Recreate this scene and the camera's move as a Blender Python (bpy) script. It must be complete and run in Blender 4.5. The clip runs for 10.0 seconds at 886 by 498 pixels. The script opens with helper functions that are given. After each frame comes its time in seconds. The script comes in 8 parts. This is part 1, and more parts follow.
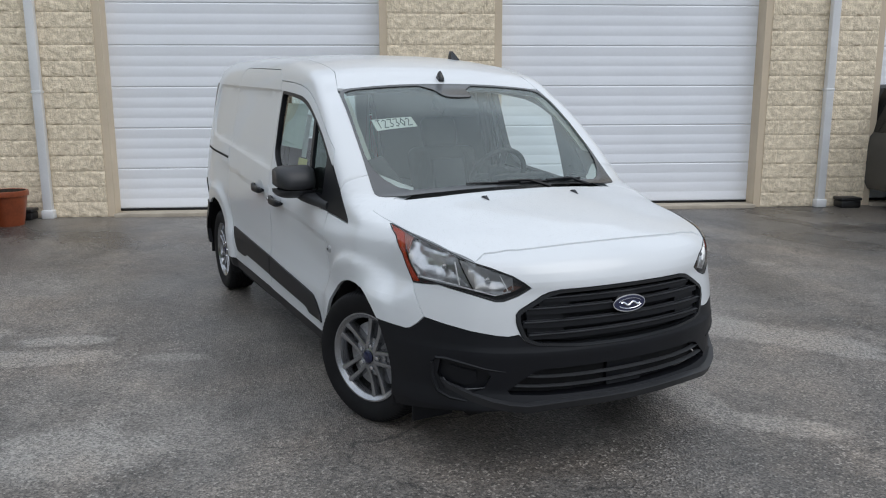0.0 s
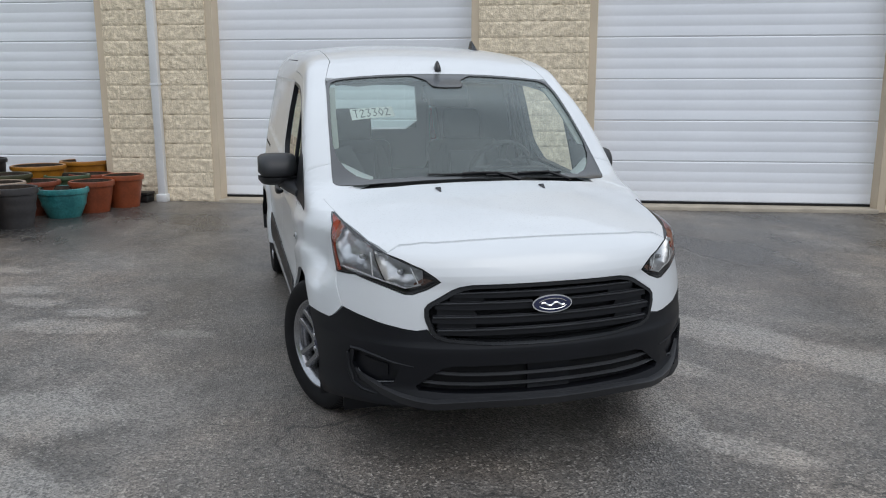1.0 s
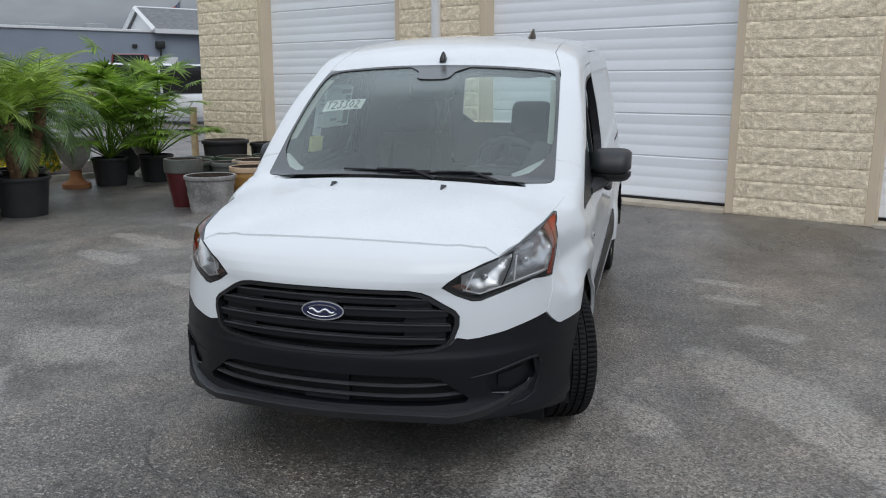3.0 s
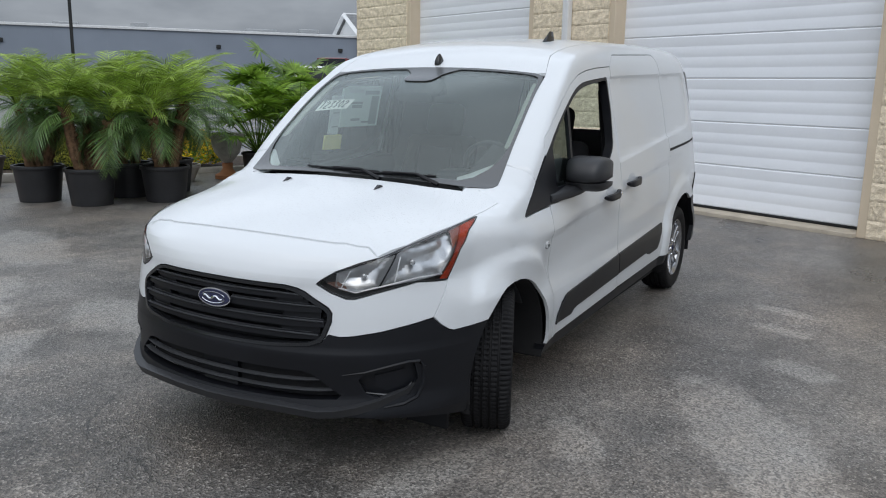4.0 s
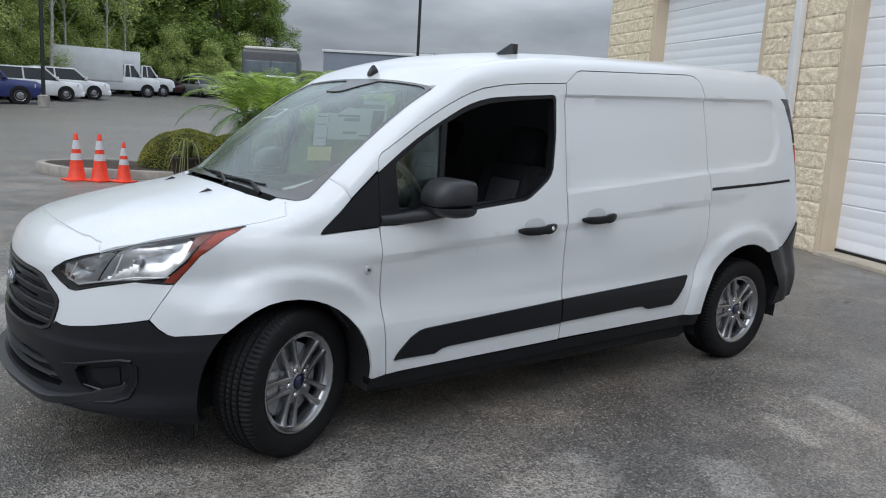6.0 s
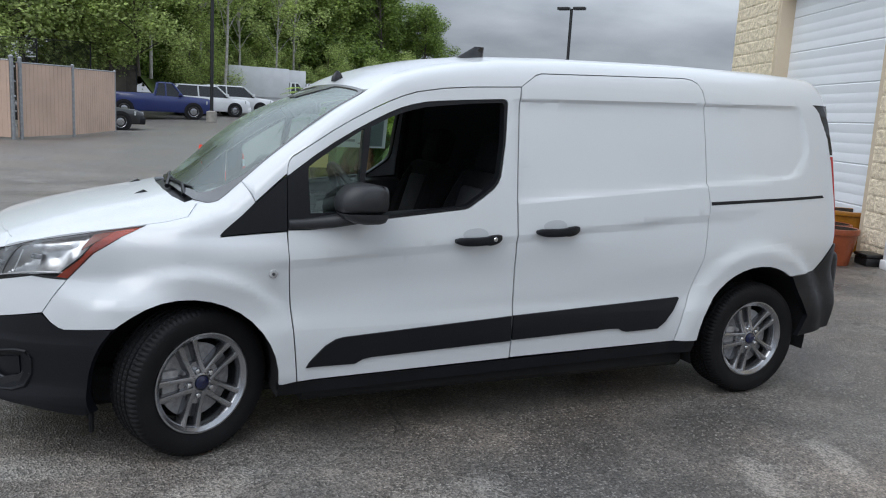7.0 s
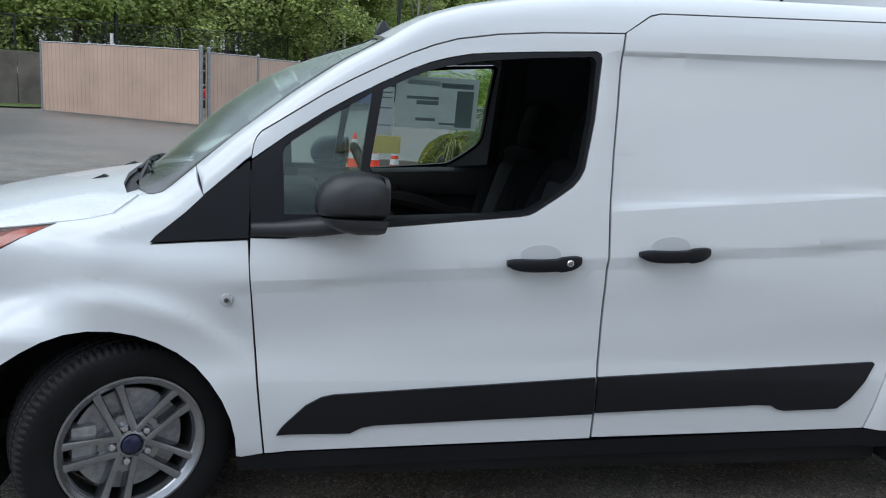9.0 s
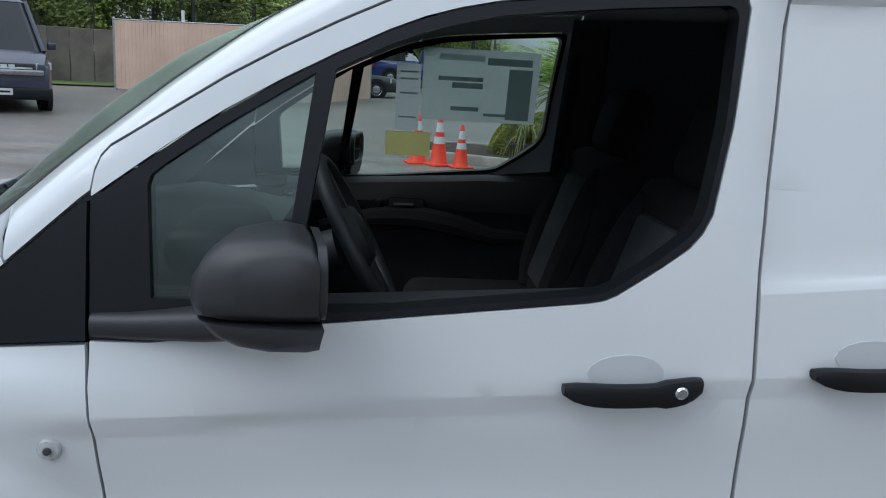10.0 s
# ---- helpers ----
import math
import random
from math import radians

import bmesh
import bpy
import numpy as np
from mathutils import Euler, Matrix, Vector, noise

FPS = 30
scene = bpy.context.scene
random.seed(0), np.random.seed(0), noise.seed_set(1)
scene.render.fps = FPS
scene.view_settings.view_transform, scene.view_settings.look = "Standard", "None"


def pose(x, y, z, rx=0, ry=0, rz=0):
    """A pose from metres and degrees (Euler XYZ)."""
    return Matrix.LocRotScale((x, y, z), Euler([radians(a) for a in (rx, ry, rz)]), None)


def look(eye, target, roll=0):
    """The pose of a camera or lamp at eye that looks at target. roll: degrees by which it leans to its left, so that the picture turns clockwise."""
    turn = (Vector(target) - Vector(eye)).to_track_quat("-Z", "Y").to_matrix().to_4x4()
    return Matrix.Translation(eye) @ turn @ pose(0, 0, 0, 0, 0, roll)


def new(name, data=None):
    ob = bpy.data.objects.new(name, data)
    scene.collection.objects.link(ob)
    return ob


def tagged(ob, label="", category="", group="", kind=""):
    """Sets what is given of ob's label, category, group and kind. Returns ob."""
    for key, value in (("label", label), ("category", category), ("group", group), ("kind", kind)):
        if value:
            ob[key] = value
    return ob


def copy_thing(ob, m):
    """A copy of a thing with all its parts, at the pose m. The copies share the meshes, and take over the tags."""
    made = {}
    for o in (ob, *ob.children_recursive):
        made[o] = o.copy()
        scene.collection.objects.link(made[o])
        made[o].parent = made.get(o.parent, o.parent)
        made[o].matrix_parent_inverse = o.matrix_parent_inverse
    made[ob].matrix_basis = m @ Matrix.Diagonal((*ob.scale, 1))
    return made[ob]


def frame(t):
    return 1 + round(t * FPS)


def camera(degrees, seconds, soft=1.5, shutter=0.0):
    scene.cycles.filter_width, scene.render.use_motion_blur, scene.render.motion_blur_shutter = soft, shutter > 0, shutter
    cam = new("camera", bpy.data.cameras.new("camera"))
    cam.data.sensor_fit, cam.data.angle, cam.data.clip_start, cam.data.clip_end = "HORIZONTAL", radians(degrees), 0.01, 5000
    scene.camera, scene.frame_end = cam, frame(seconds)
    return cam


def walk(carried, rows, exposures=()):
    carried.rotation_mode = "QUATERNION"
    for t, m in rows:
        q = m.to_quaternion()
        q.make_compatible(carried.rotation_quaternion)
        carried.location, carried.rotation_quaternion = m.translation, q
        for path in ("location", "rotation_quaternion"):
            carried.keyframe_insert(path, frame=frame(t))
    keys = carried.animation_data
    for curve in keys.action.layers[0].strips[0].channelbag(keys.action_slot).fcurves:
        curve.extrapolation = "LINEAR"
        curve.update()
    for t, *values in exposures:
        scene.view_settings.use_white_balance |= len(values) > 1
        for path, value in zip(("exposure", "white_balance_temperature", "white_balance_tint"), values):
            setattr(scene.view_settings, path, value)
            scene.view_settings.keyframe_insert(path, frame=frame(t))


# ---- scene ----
cam = camera(58.3, 10.0, soft=1.1)
PATH = [
    (0, (3.413, -2.154, 1.535), (1.666, -1.257, 1.159), -0.2),
    (0.5, (3.574, -1.752, 1.505), (1.753, -1.018, 1.124), -0.2),
    (1, (3.716, -1.228, 1.506), (1.826, -0.701, 1.119), 0.0),
    (1.5, (3.829, -0.66, 1.508), (1.89, -0.374, 1.109), 0.1),
    (2, (3.783, -0.084, 1.497), (1.825, -0.056, 1.091), 0.2),
    (2.5, (3.715, 0.525, 1.494), (1.771, 0.288, 1.085), 0.1),
    (2.7, (3.635, 0.772, 1.496), (1.708, 0.428, 1.088), 0.0),
    (3.8, (3.211, 2.063, 1.537), (1.461, 1.181, 1.137), 0.8),
    (4, (3.082, 2.227, 1.499), (1.372, 1.269, 1.102), 1.0),
    (4.5, (2.726, 2.707, 1.488), (1.14, 1.55, 1.106), 1.7),
    (5, (2.345, 3.15, 1.479), (0.899, 1.821, 1.104), 2.3),
    (5.5, (1.845, 3.47, 1.474), (0.546, 1.996, 1.101), 2.9),
    (5.7, (1.661, 3.573, 1.482), (0.415, 2.05, 1.121), 3.1),
    (6.8, (0.546, 4.075, 1.490), (-0.326, 2.309, 1.146), 3.1),
    (7, (0.375, 4.135, 1.489), (-0.431, 2.335, 1.155), 3.2),
    (7.5, (-0.015, 4.229, 1.492), (-0.67, 2.369, 1.161), 3.1),
    (8, (-0.2, 4.131, 1.46), (-0.734, 2.233, 1.123), 3.2),
    (8.5, (-0.344, 3.68, 1.445), (-0.782, 1.761, 1.092), 3.3),
    (9, (-0.512, 3.185, 1.407), (-0.871, 1.254, 1.032), 3.5),
    (9.5, (-0.68, 2.649, 1.418), (-0.955, 0.71, 1.014), 3.4),
    (10, (-0.824, 2.099, 1.426), (-0.992, 0.155, 0.986), 3.4),
]
walk(cam, [(t, look(eye, target, roll)) for t, eye, target, roll in PATH], [(0, 0.70, 6500, 10), (2.5, 0.67, 6500, 10), (4.5, 0.79, 6500, 10), (6.8, 0.92, 6400, 10), (8.5, 1.00, 6250, 9), (10, 0.95, 6100, 8)])

# ---------------------------------------------------------------- light
world = bpy.data.worlds.new("overcast_sky")
world.use_nodes = True
scene.world = world
wn, wl = world.node_tree.nodes, world.node_tree.links
wn.clear()
w_out, w_bg = wn.new("ShaderNodeOutputWorld"), wn.new("ShaderNodeBackground")
w_sky = wn.new("ShaderNodeTexSky")
w_sky.sky_type, w_sky.sun_disc = "NISHITA", False
w_sky.sun_elevation, w_sky.sun_rotation = radians(58), radians(120)
w_sky.air_density, w_sky.dust_density, w_sky.ozone_density = 1.0, 4.0, 1.0
w_co, w_map = wn.new("ShaderNodeTexCoord"), wn.new("ShaderNodeMapping")
w_map.inputs["Scale"].default_value = (1.0, 1.0, 3.2)
w_noise, w_noise2 = wn.new("ShaderNodeTexNoise"), wn.new("ShaderNodeTexNoise")
w_noise.inputs["Scale"].default_value, w_noise.inputs["Detail"].default_value = 2.6, 7
w_noise2.inputs["Scale"].default_value, w_noise2.inputs["Detail"].default_value = 7.0, 6
w_add = wn.new("ShaderNodeMath")
w_add.operation, w_add.inputs[1].default_value = "MULTIPLY_ADD", 0.35
w_ramp = wn.new("ShaderNodeValToRGB")
w_ramp.color_ramp.elements[0].position, w_ramp.color_ramp.elements[0].color = 0.50, (0.36, 0.39, 0.45, 1)
w_ramp.color_ramp.elements[1].position, w_ramp.color_ramp.elements[1].color = 0.86, (0.95, 0.98, 1.05, 1)
w_gain = wn.new("ShaderNodeMixRGB")
w_gain.blend_type, w_gain.inputs[0].default_value = "MIX", 0.90
w_cool = wn.new("ShaderNodeMixRGB")
w_cool.blend_type, w_cool.inputs[0].default_value = "MULTIPLY", 1.0
w_cool.inputs[2].default_value = (6.9, 7.3, 7.5, 1)
wl.new(w_co.outputs["Generated"], w_map.inputs[0])
wl.new(w_map.outputs[0], w_noise.inputs["Vector"])
wl.new(w_map.outputs[0], w_noise2.inputs["Vector"])
wl.new(w_noise2.outputs[0], w_add.inputs[0])
wl.new(w_noise.outputs[0], w_add.inputs[2])
wl.new(w_add.outputs[0], w_ramp.inputs[0])
wl.new(w_ramp.outputs[0], w_cool.inputs[1])
wl.new(w_sky.outputs[0], w_gain.inputs[1])
wl.new(w_cool.outputs[0], w_gain.inputs[2])
w_sep, w_grad, w_mul = wn.new("ShaderNodeSeparateXYZ"), wn.new("ShaderNodeMapRange"), wn.new("ShaderNodeMixRGB")
w_grad.inputs["From Min"].default_value, w_grad.inputs["From Max"].default_value = 0.10, 0.42
w_grad.inputs["To Min"].default_value, w_grad.inputs["To Max"].default_value = 0.28, 0.86
w_mul.blend_type, w_mul.inputs[0].default_value = "MULTIPLY", 1.0
wl.new(w_co.outputs["Generated"], w_sep.inputs[0])
wl.new(w_sep.outputs["Z"], w_grad.inputs["Value"])
wl.new(w_gain.outputs[0], w_mul.inputs[1])
wl.new(w_grad.outputs[0], w_mul.inputs[2])
wl.new(w_mul.outputs[0], w_bg.inputs["Color"])
wl.new(w_bg.outputs[0], w_out.inputs[0])
w_bg.inputs["Strength"].default_value = 0.15
sun = new("sun", bpy.data.lights.new("sun", "SUN"))
sun.data.energy, sun.data.angle, sun.data.color = 0.50, radians(40), (1.0, 0.98, 0.95)
sun.matrix_world = look((4.2, 2.6, 5.6), (0, 0, 0))

# ---------------------------------------------------------------- materials
def surface(name, colour, rough=0.5, metal=0.0, vary=0.15, scale=6.0, fine=60.0, bump=0.0, coat=0.0, second=None, random_tone=0.0, spec=0.5):
    """Principled surface whose colour varies at two scales, with fine relief."""
    m = bpy.data.materials.new(name)
    m.use_nodes = True
    nt = m.node_tree
    b = nt.nodes["Principled BSDF"]
    b.inputs["Roughness"].default_value, b.inputs["Metallic"].default_value = rough, metal
    b.inputs["Coat Weight"].default_value, b.inputs["Coat Roughness"].default_value = coat, 0.04
    b.inputs["Specular IOR Level"].default_value = spec
    tc = nt.nodes.new("ShaderNodeTexCoord")
    n1, n2 = nt.nodes.new("ShaderNodeTexNoise"), nt.nodes.new("ShaderNodeTexNoise")
    n1.inputs["Scale"].default_value, n1.inputs["Detail"].default_value = scale, 5
    n2.inputs["Scale"].default_value, n2.inputs["Detail"].default_value = fine, 4
    nt.links.new(tc.outputs["Object"], n1.inputs["Vector"])
    nt.links.new(tc.outputs["Object"], n2.inputs["Vector"])
    ramp = nt.nodes.new("ShaderNodeValToRGB")
    lo = [max(0.0, c * (1 - vary)) for c in colour]
    hi = [min(1.0, c * (1 + vary)) for c in (second or colour)]
    ramp.color_ramp.elements[0].position, ramp.color_ramp.elements[1].position = 0.32, 0.68
    ramp.color_ramp.elements[0].color, ramp.color_ramp.elements[1].color = (*lo, 1), (*hi, 1)
    mixn = nt.nodes.new("ShaderNodeMath")
    mixn.operation, mixn.inputs[1].default_value = "MULTIPLY_ADD", 0.35
    sub = nt.nodes.new("ShaderNodeMath")
    sub.operation, sub.inputs[1].default_value = "SUBTRACT", 0.5
    nt.links.new(n2.outputs[0], sub.inputs[0])
    nt.links.new(sub.outputs[0], mixn.inputs[0])
    nt.links.new(n1.outputs[0], mixn.inputs[2])
    nt.links.new(mixn.outputs[0], ramp.inputs[0])
    out = ramp.outputs[0]
    if random_tone:
        info, hsv, mr = nt.nodes.new("ShaderNodeObjectInfo"), nt.nodes.new("ShaderNodeHueSaturation"), nt.nodes.new("ShaderNodeMapRange")
        mr.inputs["To Min"].default_value, mr.inputs["To Max"].default_value = 1 - random_tone, 1 + random_tone
        nt.links.new(info.outputs["Random"], mr.inputs["Value"])
        nt.links.new(mr.outputs[0], hsv.inputs["Value"])
        nt.links.new(out, hsv.inputs["Color"])
        out = hsv.outputs[0]
    nt.links.new(out, b.inputs["Base Color"])
    if bump:
        bp = nt.nodes.new("ShaderNodeBump")
        bp.inputs["Strength"].default_value, bp.inputs["Distance"].default_value = min(1.0, bump * 30), bump
        nt.links.new(n2.outputs[0], bp.inputs["Height"])
        nt.links.new(bp.outputs[0], b.inputs["Normal"])
    return m


def glass(name, tint, gloss=(1.0, 1.0, 1.0), rough=0.0, ior=1.6):
    """Thin pane: tinted see-through sheet with a Fresnel reflection."""
    m = bpy.data.materials.new(name)
    m.use_nodes = True
    nt = m.node_tree
    nt.nodes.clear()
    o, mix = nt.nodes.new("ShaderNodeOutputMaterial"), nt.nodes.new("ShaderNodeMixShader")
    tr, gl, fr = nt.nodes.new("ShaderNodeBsdfTransparent"), nt.nodes.new("ShaderNodeBsdfGlossy"), nt.nodes.new("ShaderNodeFresnel")
    tr.inputs[0].default_value = (*tint, 1)
    gl.inputs["Roughness"].default_value, gl.inputs["Color"].default_value = rough, (*gloss, 1)
    fr.inputs["IOR"].default_value = ior
    nt.links.new(fr.outputs[0], mix.inputs[0])
    nt.links.new(tr.outputs[0], mix.inputs[1])
    nt.links.new(gl.outputs[0], mix.inputs[2])
    nt.links.new(mix.outputs[0], o.inputs[0])
    return m


PAINT = surface("white_paint", (0.65, 0.675, 0.695), 0.34, vary=0.012, scale=2, fine=500, coat=0.6)
BLACK_PLASTIC = surface("black_plastic", (0.0064, 0.0071, 0.0096), 0.42, vary=0.15, scale=5, fine=900, bump=0.0004, spec=0.30)
GLOSS_BLACK = surface("gloss_black", (0.012, 0.013, 0.015), 0.22, vary=0.1)
# satin spoke plastic; on nose ledges its lighter tone paints in sky light
SATIN_LIT_EDGE = surface("satin_and_lit_edge_plastic", (0.060, 0.063, 0.068), 0.30, vary=0.12)
MIRROR_BLACK = surface("mirror_shell_plastic", (0.022, 0.023, 0.026), 0.46, vary=0.12, scale=6, fine=900, bump=0.0003)
FRIT = surface("black_glass_print", (0.016, 0.018, 0.019), 0.25, vary=0.1)
FRIT.node_tree.nodes["Principled BSDF"].inputs["IOR"].default_value = 2.1
# black of underbody, liners and seals; also painted shade inside the wheel rims
BLACK_AND_SHADE = surface("underbody_and_shade_black", (0.008, 0.008, 0.009), 0.85, vary=0.3)
RUBBER = surface("tyre_rubber", (0.0085, 0.0085, 0.0095), 0.65, vary=0.25, scale=9, fine=200, bump=0.0006, spec=0.22)
ALLOY = surface("painted_alloy", (0.36, 0.365, 0.38), 0.26, metal=0.92, vary=0.06, scale=20)
DISC = surface("brake_disc_steel", (0.36, 0.36, 0.37), 0.45, metal=0.6, vary=0.2, scale=30)
CHROME = surface("chrome", (0.75, 0.76, 0.78), 0.12, metal=1.0, vary=0.03)
BADGE_BLUE = surface("badge_blue_enamel", (0.008, 0.012, 0.05), 0.18, vary=0.05, coat=0.5)
LAMP_DARK = surface("lamp_bezel", (0.055, 0.057, 0.06), 0.3, vary=0.2)
LAMP_CHROME = surface("lamp_mirror_finish", (0.54, 0.55, 0.56), 0.32, metal=0.9, vary=0.08, scale=25)
LAMP_TIP = surface("smoked_tip_lens", (0.16, 0.09, 0.07), 0.25, vary=0.25, scale=40)
AMBER = surface("amber_lens", (0.40, 0.045, 0.014), 0.22, vary=0.2, scale=30, coat=0.4)
AMBER_PALE = surface("pale_amber_lens", (0.26, 0.10, 0.075), 0.25, vary=0.2, scale=30, coat=0.4)
LAMP_LENS = surface("marker_lens", (0.42, 0.43, 0.44), 0.15, vary=0.2, scale=60, coat=0.5)
LAMP_CELL = surface("lamp_cell", (0.42, 0.43, 0.44), 0.25, metal=0.5, vary=0.35, scale=22, fine=60, bump=0.006)
LAMP_BRIGHT = surface("lamp_bright_trim", (0.78, 0.79, 0.80), 0.3, metal=0.2, vary=0.05)
RED_LENS = surface("red_lens", (0.42, 0.02, 0.03), 0.2, vary=0.15, coat=0.5)
CLEAR = glass("lamp_cover", (0.97, 0.975, 0.98), ior=1.42)
WINDSCREEN = glass("windscreen_glass", (0.74, 0.82, 0.80), (0.92, 1.0, 0.97), 0.24, 2.05)
SIDE_GLASS = glass("side_glass", (0.72, 0.82, 0.79))
QUARTER_GLASS = glass("quarter_pane_glass", (0.76, 0.86, 0.82), (0.84, 1.0, 0.95), 0.0, 1.85)
# white inner walls, coloured dark for the shade of the load space
INNER_SHADED_PAINT = surface("shaded_inner_wall_paint", (0.075, 0.080, 0.092), 0.5, vary=0.08)
CABIN = surface("cabin_plastic", (0.026, 0.028, 0.031), 0.55, vary=0.2, fine=400, bump=0.0004)
CABIN_GREY = surface("cabin_pillar_trim", (0.46, 0.49, 0.46), 0.75, vary=0.08)
FABRIC = surface("seat_fabric", (0.011, 0.0112, 0.0135), 0.95, vary=0.3, fine=500, bump=0.0008)
FABRIC_GREY = surface("seat_insert_fabric", (0.060, 0.062, 0.068), 0.95, vary=0.25, fine=500, bump=0.0008)
MIRROR_GLASS = surface("mirror_glass", (0.85, 0.87, 0.88), 0.02, metal=1.0, vary=0.0)


def beaded(name, base):
    """The paint with fine rain drops standing on it."""
    m = base.copy()
    m.name = name
    nt = m.node_tree
    b, tc = nt.nodes["Principled BSDF"], nt.nodes["Texture Coordinate"]
    v, mr, bp, n = nt.nodes.new("ShaderNodeTexVoronoi"), nt.nodes.new("ShaderNodeMapRange"), nt.nodes.new("ShaderNodeBump"), nt.nodes.new("ShaderNodeTexNoise")
    v.inputs["Scale"].default_value, n.inputs["Scale"].default_value = 85.0, 3.0
    mr.inputs["From Min"].default_value, mr.inputs["From Max"].default_value = 0.10, 0.34
    mr.inputs["To Min"].default_value, mr.inputs["To Max"].default_value = 1.0, 0.0
    bp.inputs["Strength"].default_value, bp.inputs["Distance"].default_value = 0.55, 0.0016
    nt.links.new(tc.outputs["Object"], v.inputs["Vector"])
    nt.links.new(tc.outputs["Object"], n.inputs["Vector"])
    nt.links.new(v.outputs["Distance"], mr.inputs["Value"])
    nt.links.new(mr.outputs[0], bp.inputs["Height"])
    nt.links.new(bp.outputs[0], b.inputs["Coat Normal"])
    nt.links.new(bp.outputs[0], b.inputs["Normal"])
    return m


WET_PAINT = beaded("rain_beaded_white_paint", PAINT)


def see_through_paper(name, colour, share=0.55):
    """Thin paper that lets the daylight behind it shine through."""
    m = surface(name, colour, 0.8, vary=0.06, scale=9)
    nt = m.node_tree
    o, b = nt.nodes["Material Output"], nt.nodes["Principled BSDF"]
    tr, mix = nt.nodes.new("ShaderNodeBsdfTranslucent"), nt.nodes.new("ShaderNodeMixShader")
    tr.inputs[0].default_value, mix.inputs[0].default_value = (*colour, 1), share
    nt.links.new(b.outputs[0], mix.inputs[1])
    nt.links.new(tr.outputs[0], mix.inputs[2])
    nt.links.new(mix.outputs[0], o.inputs[0])
    return m


PAPER, PAPER_GREY, YELLOW_TAG = see_through_paper("thin_paper", (0.74, 0.80, 0.79), 0.4), see_through_paper("printed_sheet", (0.80, 0.91, 0.86), 0.27), see_through_paper("yellow_tag_paper", (0.86, 0.82, 0.34), 0.28)
INK = see_through_paper("printed_ink", (0.40, 0.46, 0.46), 0.45)
PEN = surface("pen_ink", (0.02, 0.05, 0.06), 0.8, vary=0.1)


# ---------------------------------------------------------------- mesh tools
def link_mesh(name, bm, material, smooth=True, angle=38):
    me = bpy.data.meshes.new(name)
    if smooth:
        lim = math.cos(radians(angle))
        bm.normal_update()
        for f in bm.faces:
            f.smooth = True
        for e in bm.edges:
            if len(e.link_faces) == 2 and e.link_faces[0].normal.dot(e.link_faces[1].normal) < lim:
                e.smooth = False
    bm.to_mesh(me)
    bm.free()
    for m in material if isinstance(material, (list, tuple)) else [material]:
        me.materials.append(m)
    return me


def part(name, bm, material, parent, label="", smooth=True, angle=38):
    ob = new(name, link_mesh(name, bm, material, smooth, angle))
    ob.parent = parent
    if label:
        tagged(ob, label)
    return ob


def thing(name, label, category, group="", kind="", at=None):
    ob = new(name)
    ob.empty_display_size = 0.1
    if at is not None:
        ob.matrix_world = at
    return tagged(ob, label, category, group, kind)


def lump(name, bm, material, label, category, group="", kind="", at=None, smooth=True):
    ob = new(name, link_mesh(name, bm, material, smooth))
    if at is not None:
        ob.matrix_world = at
    return tagged(ob, label, category, group, kind)


def add_box(bm, x0, x1, y0, y1, z0, z1, bevel=0.0, seg=2, m=None):
    made = bmesh.ops.create_cube(bm, size=1.0)["verts"]
    mat = Matrix.Translation(((x0 + x1) / 2, (y0 + y1) / 2, (z0 + z1) / 2)) @ Matrix.Diagonal((x1 - x0, y1 - y0, z1 - z0, 1))
    bmesh.ops.transform(bm, matrix=(m @ mat) if m else mat, verts=made)
    if bevel > 0:
        es = list({e for v in made for e in v.link_edges})
        bmesh.ops.bevel(bm, geom=es, offset=bevel, segments=seg, affect="EDGES", profile=0.5)
    return bm


def box(x0, x1, y0, y1, z0, z1, bevel=0.0, seg=2, m=None):
    return add_box(bmesh.new(), x0, x1, y0, y1, z0, z1, bevel, seg, m)


def add_loft(bm, rings, close=True, caps=True):
    vs = [[bm.verts.new(p) for p in r] for r in rings]
    n = len(rings[0])
    for a, b in zip(vs, vs[1:]):
        for i in range(n if close else n - 1):
            j = (i + 1) % n
            bm.faces.new((a[i], a[j], b[j], b[i]))
    if caps and close:
        bm.faces.new(list(reversed(vs[0])))
        bm.faces.new(vs[-1])
    return bm


def add_tube(bm, pts, radii, n=8, caps=True):
    pts = [Vector(p) for p in pts]
    if not isinstance(radii, (list, tuple)):
        radii = [radii] * len(pts)
    radii = [float(r) for r in radii]
    rings = []
    for i, p in enumerate(pts):
        d = (pts[min(i + 1, len(pts) - 1)] - pts[max(i - 1, 0)]).normalized()
        ref = Vector((0, 0, 1)) if abs(d.z) < 0.9 else Vector((1, 0, 0))
        a = d.cross(ref).normalized()
        b = d.cross(a).normalized()
        rings.append([p + radii[i] * (a * math.cos(k * 2 * math.pi / n) + b * math.sin(k * 2 * math.pi / n)) for k in range(n)])
    return add_loft(bm, rings, True, caps)


def tube(pts, radii, n=8):
    return add_tube(bmesh.new(), pts, radii, n)


